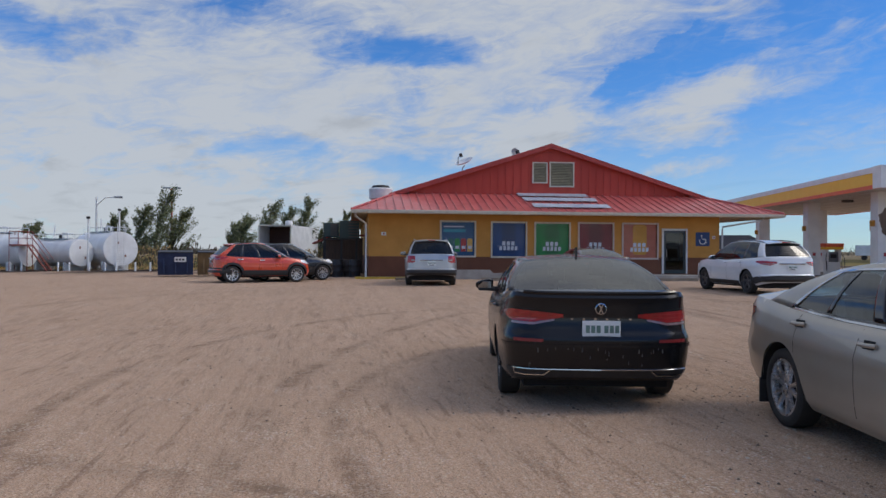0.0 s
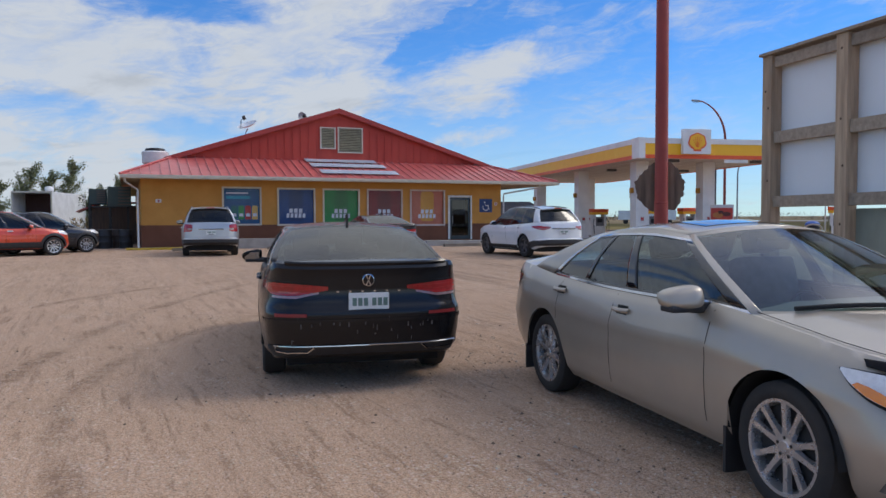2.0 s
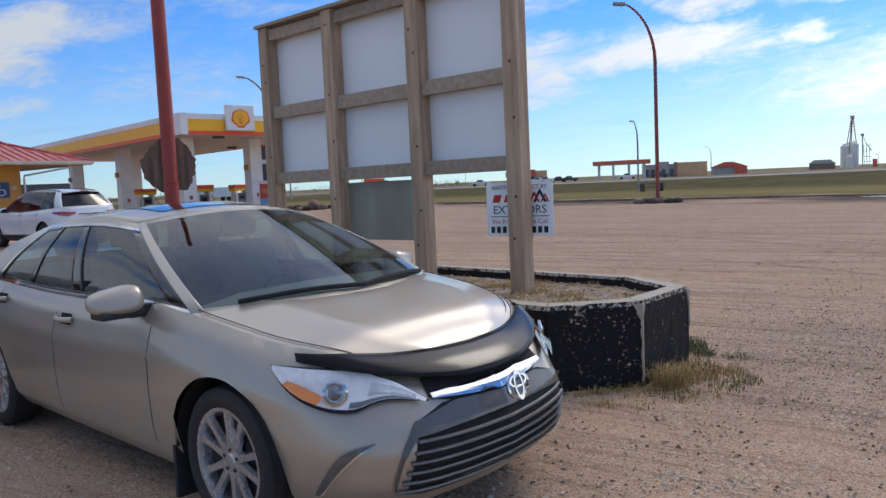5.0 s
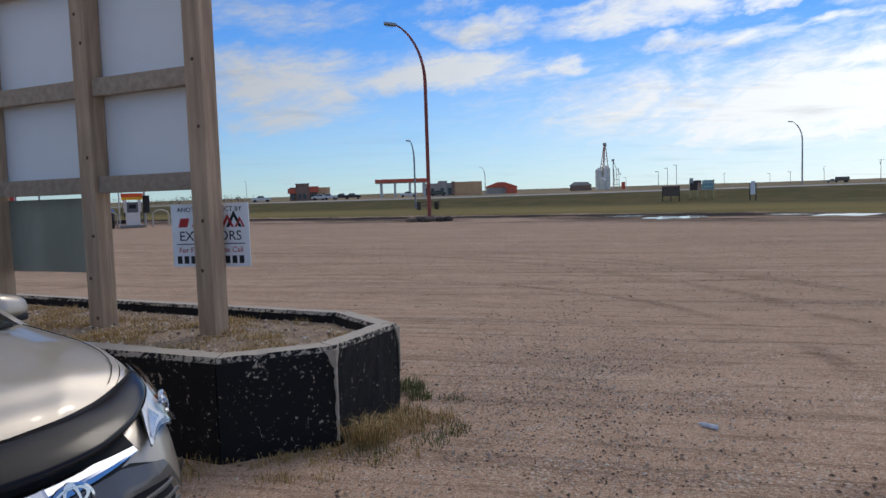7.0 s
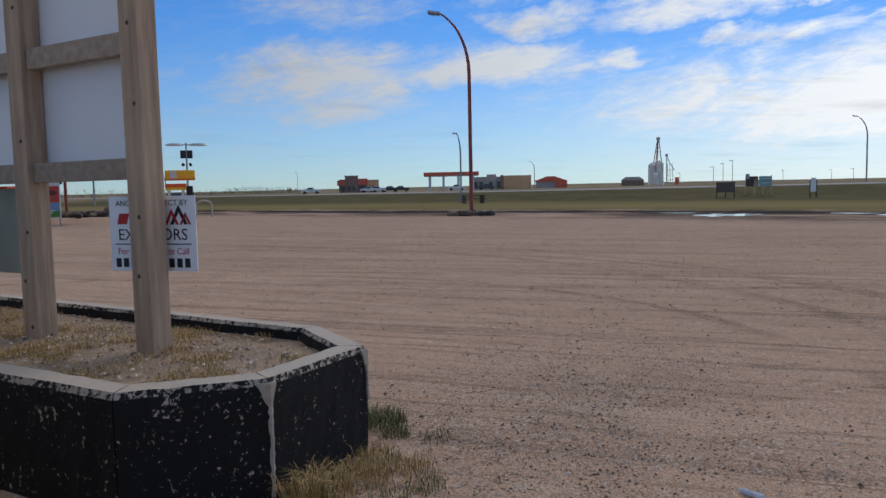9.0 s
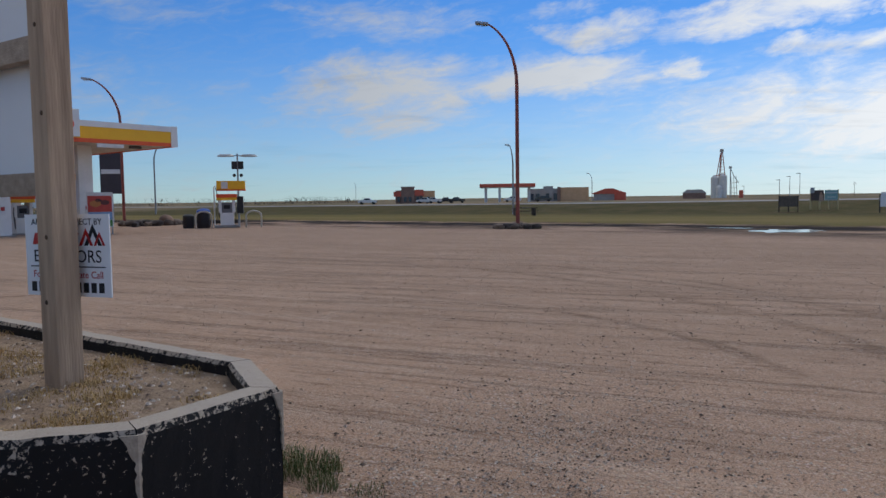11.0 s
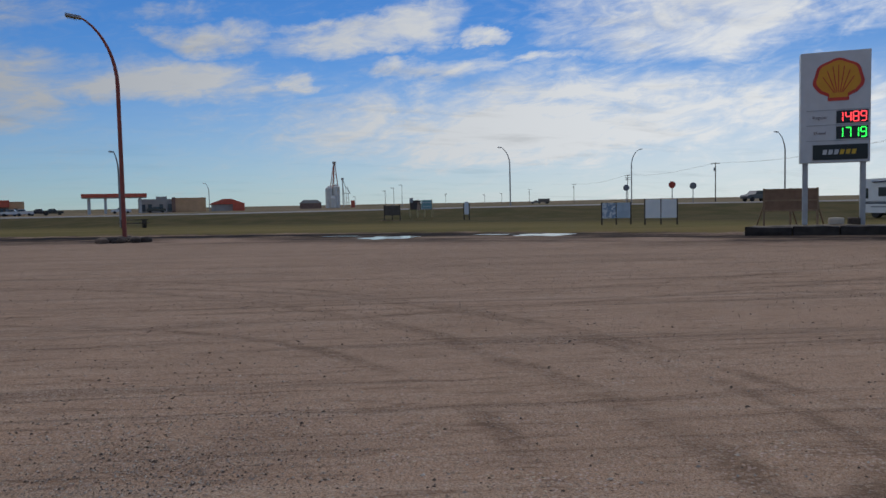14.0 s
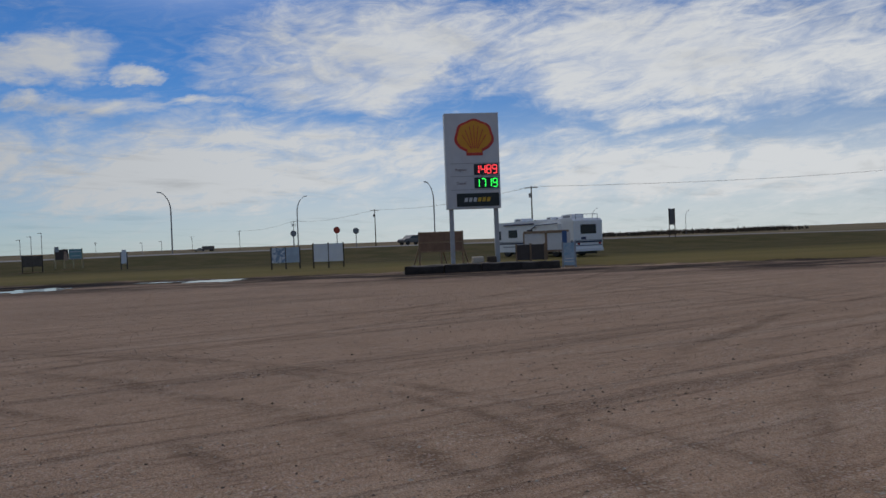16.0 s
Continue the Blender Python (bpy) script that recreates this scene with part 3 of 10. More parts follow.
def make_restaurant():
    root = thing("restaurant", "low ochre and brown restaurant with red metal roof", "building", kind="")
    holes = OPENINGS
    bm = bmesh.new()
    pierced(bm, X0, X1, WALL_Y, WALL_Y + 0.25, SPLIT, 3.35, [(a, b, max(c, SPLIT), d) for a, b, c, d in holes])
    part("wall", bm, ORANGE, root, "ochre stucco front wall")
    bm = bmesh.new()
    pierced(bm, X0, X1, WALL_Y - 0.012, WALL_Y + 0.25, 0.05, SPLIT - 0.003, [(a, b, c, min(d, SPLIT)) for a, b, c, d in holes if c < SPLIT - 0.004])
    part("wall", bm, BROWN, root, "brown stucco base of the front wall")
    for xa, xb in ((X0, X0 + 0.25), (X1 - 0.25, X1)):
        bm = bmesh.new()
        box(bm, xa, xb, WALL_Y + 0.252, WALL_Y + 26, SPLIT, 3.35)
        part("wall", bm, ORANGE, root)
        bm = bmesh.new()
        box(bm, xa, xb, WALL_Y + 0.252, WALL_Y + 26, 0.05, SPLIT - 0.003)
        part("wall", bm, BROWN, root)
    bm = bmesh.new()
    box(bm, X0, X1, WALL_Y + 26.002, WALL_Y + 26.25, 0.05, 3.35)
    part("wall", bm, ORANGE, root)
    bm = bmesh.new()
    box(bm, X0 + 0.26, X1 - 0.26, WALL_Y + 0.26, WALL_Y + 25.9, 0.05, 0.25)
    part("floor", bm, CONCRETE, root)
    bm = bmesh.new()
    box(bm, X0 + 0.26, X1 - 0.26, WALL_Y + 4.0, WALL_Y + 4.1, 0.26, 3.3)
    part("partition", bm, DARK, root)
    # roof: a skirt hip below, a gable above it
    ex0, ex1, ey0, ey1, ez = 0.31, 21.72, 33.8, 62.5, 3.42
    gx0, gx1, gy, gz = 2.75, 18.85, 37.3, 4.52
    apex, ax = 7.12, 10.65
    back = 59.0
    th = 0.06
    bm = bmesh.new()
    q = [(ex0, ey0, ez), (ex1, ey0, ez), (gx1, gy, gz), (gx0, gy, gz)]
    grid(bm, [[q[0], q[1]], [q[3], q[2]]])
    grid(bm, [[(ex0, ey1, ez), (ex0, ey0, ez)], [(gx0, back, gz), (gx0, gy, gz)]])
    grid(bm, [[(ex1, ey0, ez), (ex1, ey1, ez)], [(gx1, gy, gz), (gx1, back, gz)]])
    grid(bm, [[(ex1, ey1, ez), (ex0, ey1, ez)], [(gx1, back, gz), (gx0, back, gz)]])
    part("skirt_roof", bm, REDROOF, root, "pinkish red standing-seam skirt roof")
    n = 52
    for i in range(n + 1):
        f = i / n
        x = ex0 + (ex1 - ex0) * f
        # seams run square to the eave and end on the hips
        run = min(1.0, (x - ex0) / (gx0 - ex0), (ex1 - x) / (ex1 - gx1))
        if run < 0.03:
            continue
        bm = bmesh.new()
        a, b = Vector((x, ey0, ez + 0.012)), Vector((x, ey0 + (gy - ey0) * run, ez + (gz - ez) * run + 0.012))
        d = (b - a).normalized()
        w, h = Vector((0.014, 0, 0)), Vector((0, -d.z, d.y)) * 0.045
        vs = [bm.verts.new(p) for p in (a - w, a + w, a + w * 0.6 + h, a - w * 0.6 + h, b - w, b + w, b + w * 0.6 + h, b - w * 0.6 + h)]
        for ix in ((0, 1, 2, 3), (4, 5, 6, 7), (0, 1, 5, 4), (1, 2, 6, 5), (2, 3, 7, 6), (3, 0, 4, 7)):
            bm.faces.new([vs[k] for k in ix])
        part("roof_seam", bm, REDSEAM, root)
    for a, b in (((ex0, ey0, ez), (gx0, gy, gz)), ((ex1, ey0, ez), (gx1, gy, gz))):
        bm = bmesh.new()
        cyl(bm, Vector(a) + Vector((0, 0, 0.03)), Vector(b) + Vector((0, 0, 0.03)), 0.055, seg=8)
        part("hip_cap", bm, REDROOF, root)
    # eave: fascia, gutter and soffit
    bm = bmesh.new()
    box(bm, ex0, ex1, ey0 - 0.03, ey0 + 0.0, ez - 0.17, ez - 0.004)
    part("fascia", bm, OFFWHITE, root, "cream eave fascia")
    bm = bmesh.new()
    prism(bm, [(0, 0), (0.11, 0.0), (0.13, 0.10), (0.118, 0.10), (0.10, 0.012), (0, 0.012)], ex0, ex1, m=Matrix(((0, 1, 0, 0), (-1, 0, 0, ey0 - 0.032), (0, 0, 1, ez - 0.14), (0, 0, 0, 1))))
    part("gutter", bm, OFFWHITE, root, "cream metal gutter")
    for x in (ex0, ex1):
        bm = bmesh.new()
        box(bm, x - 0.015, x + 0.015, ey0 + 0.002, ey1, ez - 0.17, ez - 0.004)
        part("fascia", bm, OFFWHITE, root)
    bm = bmesh.new()
    box(bm, ex0 + 0.02, ex1 - 0.02, ey0 + 0.01, ey1 - 0.02, ez - 0.085, ez - 0.065)
    part("soffit", bm, SOFFIT, root, "tan soffit boards")
    # gable above
    bm = bmesh.new()
    gw0, gw1 = gx0 + 0.5, gx1 - 0.5
    prism(bm, [(gw0, gz - 0.35), (gw1, gz - 0.35), (gw1, gz + 0.14), (ax, apex - 0.18), (gw0, gz + 0.14)], gy - 0.14, gy + 0.06)
    part("gable", bm, REDWOOD, root, "red board-and-batten gable")
    x = gw0 + 0.2
    while x < gw1:
        top = gz + 0.14 + (apex - 0.32 - gz) * (1 - abs(x - ax) / (ax - gw0 if x < ax else gw1 - ax))
        if not 9.55 < x < 12.05:
            bm = bmesh.new()
            box(bm, x - 0.025, x + 0.025, gy - 0.168, gy - 0.141, gz - 0.06, top - 0.06)
            part("batten", bm, REDWOOD, root)
        x += 0.405
    for sx, xe in ((-1, gx0 - 0.55), (1, gx1 + 0.55)):
        zl = gz - 0.12
        bm = bmesh.new()
        a, b = Vector((xe, gy - 0.35, zl)), Vector((ax, gy - 0.35, apex))
        grid(bm, [[a, b], [a + Vector((0, back + 0.7 - gy, 0)), b + Vector((0, back + 0.7 - gy, 0))]])
        up = Vector((0, 0, 0.07))
        grid(bm, [[a - up, b - up], [a - up + Vector((0, back + 0.7 - gy, 0)), b - up + Vector((0, back + 0.7 - gy, 0))]])
        part("gable_roof", bm, REDROOF, root, "red metal gable roof")
        bm = bmesh.new()
        d = (b - a).normalized()
        nrm = Vector((-d.z, 0, d.x)) * (1 if d.x > 0 else -1)
        vs = []
        for yy in (gy - 0.40, gy - 0.352):
            vs += [bm.verts.new((p.x + o.x, yy, p.z + o.z)) for p, o in ((a, -nrm * 0.20), (b, Vector((0, 0, -0.215))), (b, Vector((0, 0, 0.035))), (a, nrm * 0.03))]
        bm.faces.new(vs[:4]), bm.faces.new(vs[4:][::-1])
        for i in range(4):
            j = (i + 1) % 4
            bm.faces.new((vs[i], vs[4 + i], vs[4 + j], vs[j]))
        part("rake_board", bm, REDTRIM, root, "red painted rake board")
    # louvred vents in the gable
    for x0, x1, z0, z1, n in ((9.69, 10.50, 5.08, 6.19, 12), (10.61, 11.94, 4.90, 6.22, 14)):
        vent = new("gable_vent")
        vent.parent = root
        yv = gy - 0.14
        bm = bmesh.new()
        for b in ((x0, x1, z0, z0 + 0.06), (x0, x1, z1 - 0.06, z1), (x0, x0 + 0.06, z0 + 0.06, z1 - 0.06), (x1 - 0.06, x1, z0 + 0.06, z1 - 0.06)):
            box(bm, b[0], b[1], yv - 0.07, yv, b[2], b[3])
        part("vent_frame", bm, OFFWHITE, vent)
        for k in range(n):
            z = z0 + 0.07 + (z1 - z0 - 0.14) * (k + 0.5) / n
            bm = bmesh.new()
            h = (z1 - z0 - 0.14) / n * 0.42
            box(bm, x0 + 0.062, x1 - 0.062, -0.006, 0.006, -h, h, m=Matrix.Translation((0, yv - 0.035, z)) @ Matrix.Rotation(radians(-35), 4, "X"))
            part("slat", bm, SLAT, vent)
        bm = bmesh.new()
        box(bm, x0 + 0.062, x1 - 0.062, yv - 0.005, yv - 0.002, z0 + 0.062, z1 - 0.062)
        part("backing", bm, DARK, vent)
    # pale replacement sheets laid on the skirt roof
    slope = (gz - ez) / (gy - ey0)
    for x0, x1, f0, f1 in ((8.85, 12.55, 0.80, 0.97), (8.92, 12.75, 0.52, 0.72), (9.12, 13.0, 0.16, 0.36)):
        for k in range(2):
            ya, yb = ey0 + (gy - ey0) * (f0 + (f1 - f0) * k / 2), ey0 + (gy - ey0) * (f0 + (f1 - f0) * (k + 0.86) / 2)
            bm = bmesh.new()
            za, zb = ez + (ya - ey0) * slope + 0.07, ez + (yb - ey0) * slope + 0.07
            for o in (0, 0.02):
                grid(bm, [[(x0, ya, za + o), (x1, ya, za + o)], [(x0, yb, zb + o), (x1, yb, zb + o)]])
            part("roof_sheet", bm, mat("pale roof sheet", (0.52, 0.55, 0.60), (0.44, 0.47, 0.52), 2, 0.5), root, "pale grey metal sheet")
    # downspouts and gutter ends
    for x, y in ((1.0, 34.75), (19.0, 34.9)):
        bm = bmesh.new()
        tube(bm, [(x - (0.5 if x < 2 else -1.6), ey0 - 0.08, ez - 0.14), (x - (0.5 if x < 2 else -1.6), ey0 + 0.1, ez - 0.30), (x, y - 0.1, ez - 0.62), (x, y - 0.06, ez - 0.8), (x, y - 0.06, 0.25)], 0.045, 8)
        part("downspout", bm, WHITE, root, "white downspout")
    poster_cols = [(0.008, 0.09, 0.22), (0.006, 0.055, 0.20), (0.012, 0.24, 0.045), (0.22, 0.018, 0.022), (0.52, 0.15, 0.085)]
    for i, (a, b, c, d) in enumerate(OPENINGS[:5]):
        win = new("window")
        win.parent = root
        bm = bmesh.new()
        for s in ((a - 0.06, b + 0.06, c - 0.06, c + 0.02), (a - 0.06, b + 0.06, d - 0.02, d + 0.06), (a - 0.06, a + 0.02, c + 0.02, d - 0.02), (b - 0.02, b + 0.06, c + 0.02, d - 0.02)):
            box(bm, s[0], s[1], WALL_Y - 0.045, WALL_Y - 0.004, s[2], s[3])
        part("frame", bm, mat("pale pink trim", (0.62, 0.50, 0.44), (0.52, 0.42, 0.36), 4, 0.6) if i >= 3 else OFFWHITE, win, "cream painted window frame")
        bm = bmesh.new()
        box(bm, a + 0.02, b - 0.02, WALL_Y + 0.06, WALL_Y + 0.066, c + 0.02, d - 0.02)
        pc = poster_cols[i]
        poster = part("poster", bm, mat(f"window film {i}", pc, tuple(v * 0.75 for v in pc), 3, 0.5), win, "full-window beer advertising film")
        bm = bmesh.new()
        grid(bm, [[(a + 0.021, WALL_Y + 0.03, c + 0.021), (b - 0.021, WALL_Y + 0.03, c + 0.021)], [(a + 0.021, WALL_Y + 0.03, d - 0.021), (b - 0.021, WALL_Y + 0.03, d - 0.021)]])
        pane = part("pane", bm, glass("window pane", (1, 1, 1), 0.02, 0.97, 0.012), win)
        pane.visible_shadow = False
        cx, w = (a + b) / 2, b - a
        soft = mat(f"can {i}", tuple(min(1, v * 0.62 + 0.004) for v in pc) if i < 4 else (0.62, 0.30, 0.04), None, 3, 0.5)
        y0 = WALL_Y + 0.055
        pale = mat("film lettering", (0.62, 0.66, 0.72), (0.55, 0.58, 0.64), 5, 0.5)
        if i:
            bm = bmesh.new()
            cw, ch = w * 0.20, (d - c) * 0.44
            zc = c + (d - c) * 0.54
            prism(bm, [(cx - cw, zc - ch * 0.86), (cx - cw * 0.8, zc - ch), (cx + cw * 0.8, zc - ch), (cx + cw, zc - ch * 0.86), (cx + cw, zc + ch * 0.84), (cx + cw * 0.7, zc + ch), (cx - cw * 0.7, zc + ch), (cx - cw, zc + ch * 0.84)], y0, y0 + 0.004)
            part("can_shape", bm, soft, poster)
            # two rows of plain blocks where the brand name is
            for row, (zz, hw, cnt) in enumerate(((0.33, 0.20, 3), (0.19, 0.28, 5))):
                for k in range(cnt):
                    bm = bmesh.new()
                    bx = cx - w * hw + 2 * w * hw * k / cnt
                    z_ = c + (d - c) * zz
                    bw = 2 * w * hw / cnt * 0.74
                    prism(bm, [(bx + 0.01, z_), (bx + bw, z_), (bx + bw + 0.012, z_ + 0.20), (bx + 0.022, z_ + 0.20)], y0 - 0.004, y0 - 0.001)
                    part("brand_bar", bm, pale, poster)
        else:
            for k, cc in enumerate(((0.01, 0.14, 0.12), (0.02, 0.25, 0.05), (0.42, 0.03, 0.03), (0.70, 0.42, 0.10))):
                bm = bmesh.new()
                bx = a + 0.36 + k * 0.31
                prism(bm, [(bx, c + 0.22), (bx + 0.26, c + 0.22), (bx + 0.26, c + 0.80), (bx + 0.22, c + 0.86), (bx + 0.04, c + 0.86), (bx, c + 0.80)], y0, y0 + 0.004)
                part("can_shape", bm, mat(f"can colour {k}", cc, None, 3, 0.5), poster)
                bm = bmesh.new()
                box(bm, bx + 0.04, bx + 0.22, y0 - 0.004, y0 - 0.001, c + 0.36, c + 0.50)
                part("brand_bar", bm, pale, poster)
            for z_, x_a, x_b, h in ((d - 0.26, a + 0.14, a + 1.12, 0.06), (d - 0.50, a + 0.14, b - 0.45, 0.14)):
                bm = bmesh.new()
                box(bm, x_a, x_b, y0 - 0.004, y0 - 0.001, z_, z_ + h)
                part("brand_bar", bm, pale if h < 0.1 else mat("teal bar", (0.02, 0.30, 0.42), None, 3, 0.5), poster)
    a, b, c, d = OPENINGS[5]
    door = new("door")
    door.parent = root
    bm = bmesh.new()
    for s in ((a - 0.10, a, c, d + 0.10), (b, b + 0.08, c, d + 0.10), (a, b, d, d + 0.10)):
        box(bm, s[0], s[1], WALL_Y - 0.05, WALL_Y + 0.1, s[2], s[3])
    part("frame", bm, WHITE, door, "white door frame")
    bm = bmesh.new()
    for s in ((a + 0.01, a + 0.11, c + 0.02, d - 0.01), (b - 0.11, b - 0.01, c + 0.02, d - 0.01), (a + 0.11, b - 0.11, d - 0.12, d - 0.01), (a + 0.11, b - 0.11, c + 0.02, c + 0.2)):
        box(bm, s[0], s[1], WALL_Y + 0.01, WALL_Y + 0.05, s[2], s[3])
    part("leaf", bm, mat("dark aluminium", (0.05, 0.06, 0.065), None, 5, 0.4, 0.6), door, "dark aluminium door leaf")
    bm = bmesh.new()
    grid(bm, [[(a + 0.112, WALL_Y + 0.03, c + 0.202), (b - 0.112, WALL_Y + 0.03, c + 0.202)], [(a + 0.112, WALL_Y + 0.03, d - 0.122), (b - 0.112, WALL_Y + 0.03, d - 0.122)]])
    part("pane", bm, DARKGLASS, door)
    bm = bmesh.new()
    cyl(bm, (a + 0.15, WALL_Y - 0.03, 1.25), (a + 0.15, WALL_Y - 0.03, 1.65), 0.015, seg=8)
    part("handle", bm, GALV, door, "steel pull handle")
    return root


RESTAURANT = make_restaurant()


def make_access_sign():
    root = thing("access_sign", "blue parking sign with white wheelchair symbol on the wall", "sign", pose(18.02, WALL_Y - 0.003, 2.18))
    bm = bmesh.new()
    box(bm, -0.37, 0.37, -0.02, 0, -0.35, 0.35)
    part("plate", bm, mat("navy sign", (0.012, 0.045, 0.16), (0.010, 0.036, 0.13), 4, 0.5), root)
    bm = bmesh.new()
    for i in range(20):
        t0, t1 = radians(-200 + i * 11.5), radians(-200 + (i + 1) * 11.5)
        ring = [(r * math.cos(t), r * math.sin(t) - 0.08) for r, t in ((0.15, t0), (0.19, t0), (0.19, t1), (0.15, t1))]
        prism(bm, ring, -0.026, -0.0205)
    prism(bm, [(-0.08, 0.10), (-0.04, 0.10), (-0.02, -0.02), (0.12, -0.02), (0.17, -0.20), (0.24, -0.19), (0.22, -0.155), (0.19, -0.16), (0.145, 0.02), (-0.02, 0.02)], -0.026, -0.0205)
    lathe(bm, [(0.0, 0), (0.045, 0.0), (0.045, 0.005), (0.0, 0.005)], 12, Matrix.Translation((-0.06, -0.0205, 0.17)) @ Matrix.Rotation(radians(90), 4, "X"))
    part("symbol", bm, WHITE, root)


make_access_sign()
for x, z, w, h in ((1.86, 2.33, 0.24, 0.16), (18.62, 2.27, 0.15, 0.15)):
    e = thing("notice", "small white notice on the stucco wall", "sign", pose(x, WALL_Y - 0.003, z))
    bm = bmesh.new()
    box(bm, -w / 2, w / 2, -0.012, 0, -h / 2, h / 2)
    part("plate", bm, WHITE, e)
    bm = bmesh.new()
    box(bm, -0.04, 0.04, -0.0155, -0.0125, -0.04, 0.04)
    part("mark", bm, mat("red mark", (0.45, 0.04, 0.04), None, 3, 0.6), e)

# pavement, kerb, step and ramp before the wall
bm = bmesh.new()
box(bm, 0.6, 21.6, 33.9, 35.0, 0.05, 0.26, 0.01)
tagged(part("pavement", bm, CONCRETE), "narrow concrete pavement along the restaurant wall", "pavement", kind="structure")
bm = bmesh.new()
box(bm, 0.5, 5.2, 33.72, 33.898, 0.05, 0.29, 0.02)
tagged(part("kerb", bm, YELLOW), "worn yellow painted kerb", "kerb", kind="structure")
bm = bmesh.new()
prism(bm, [(5.0, 0.1), (8.6, 0.1), (8.6, 0.48), (6.9, 0.48), (6.75, 0.64), (5.0, 0.64)], 33.3, 33.7)
tagged(part("concrete_step", bm, CONCRETE), "grey concrete landing wall beside the kerb", "step", kind="structure")
bm = bmesh.new()
prism(bm, [(13.6, 0.1), (19.2, 0.1), (19.2, 0.40), (13.6, 0.44)], 32.3, 33.69)
tagged(part("ramp", bm, CONCRETE), "grey concrete landing in front of the door", "ramp", kind="structure")


def wheel_stop(x, y, rz):
    e = thing("wheel_stop", "worn concrete wheel stop on the gravel", "wheel stop", pose(x, y, 0.2, 0, 0, rz), group="wheel stops")
    bm = bmesh.new()
    prism(bm, [(-0.12, -0.02), (0.12, -0.02), (0.08, 0.13), (-0.08, 0.13)], -0.95, 0.95, m=Matrix.Rotation(radians(90), 4, "Z"))
    part("block", bm, mat("weathered timber stop", (0.20, 0.16, 0.12), (0.12, 0.10, 0.08), 5, 0.9, bump=0.3), e)


for x, y in ((7.0, 31.6), (15.0, 31.3), (3.2, 31.9), (11.0, 31.6)):
    wheel_stop(x, y, 2)


def satellite_dish(x, y, z, r, rz, tilt, material, mast):
    e = thing("satellite_dish", "grey satellite dish on the red roof", "satellite dish", pose(x, y, z, 0, 0, rz), group="roof dishes")
    bm = bmesh.new()
    tube(bm, [(0, 0, -0.1), (0, 0, mast * 0.6), (0.05, 0.1, mast)], 0.03, 8)
    part("mast", bm, GALV, e)
    bm = bmesh.new()
    prof = [(r * k / 6, r * 0.28 * (k / 6) ** 2) for k in range(7)]
    prof += [(rr, zz + 0.012) for rr, zz in reversed(prof)]
    m = Matrix.Translation((0.05, 0.12, mast + 0.1)) @ Matrix.Rotation(radians(tilt), 4, "X")
    lathe(bm, prof, 24, m)
    part("dish", bm, material, e, smooth=True)
    bm = bmesh.new()
    tube(bm, [m @ Vector((0, -r, 0.1)), m @ Vector((0, -r * 0.6, r * 0.9)), m @ Vector((0, -r * 0.2, r * 1.0))], 0.02, 6)
    part("arm", bm, BLACKM, e)
    bm = bmesh.new()
    box(bm, -0.06, 0.06, -0.06, 0.06, -0.1, 0.1, 0.01, m @ Matrix.Translation((0, -r * 0.1, r * 1.0)))
    part("receiver", bm, BLACKM, e)


satellite_dish(6.15, 38.2, 5.62, 0.50, -55, 28, mat("pale dish", (0.72, 0.73, 0.74), (0.62, 0.63, 0.64), 4, 0.5), 0.45)
satellite_dish(9.1, 38.6, 6.60, 0.26, 20, 75, mat("grey dish", (0.20, 0.21, 0.23), None, 4, 0.5), 0.15)


def roof_fan():
    e = thing("exhaust_fan", "white round kitchen exhaust fan on the roof", "exhaust fan", pose(1.95, 41, 4.0))
    bm = bmesh.new()
    box(bm, -0.45, 0.45, -0.45, 0.45, -0.3, 0.35)
    part("curb", bm, GALV, e)
    bm = bmesh.new()
    lathe(bm, [(0.5, 0.35), (0.64, 0.42), (0.66, 0.95), (0.60, 1.02)], 24)
    part("drum", bm, WHITE, e, smooth=True)
    bm = bmesh.new()
    lathe(bm, [(0.40, 1.02), (0.50, 1.06), (0.46, 1.16), (0.2, 1.2)], 24)
    part("cap", bm, BLACKM, e, smooth=True)


roof_fan()


# ---- fuel canopy ----
CAN = Matrix.Translation((25.2, 31.5, 0)) @ Matrix.Rotation(radians(-11.5), 4, "Z")
CW = mat("canopy white", (0.80, 0.79, 0.76), (0.72, 0.71, 0.68), 1.5, 0.5)
CY = mat("canopy yellow", (0.94, 0.50, 0.012), (0.90, 0.46, 0.012), 1.5, 0.45)
CR = mat("canopy red", (0.80, 0.105, 0.022), (0.74, 0.09, 0.02), 1.5, 0.45)
CUND = mat("canopy underside", (0.62, 0.58, 0.52), (0.54, 0.50, 0.45), 1.0, 0.6)


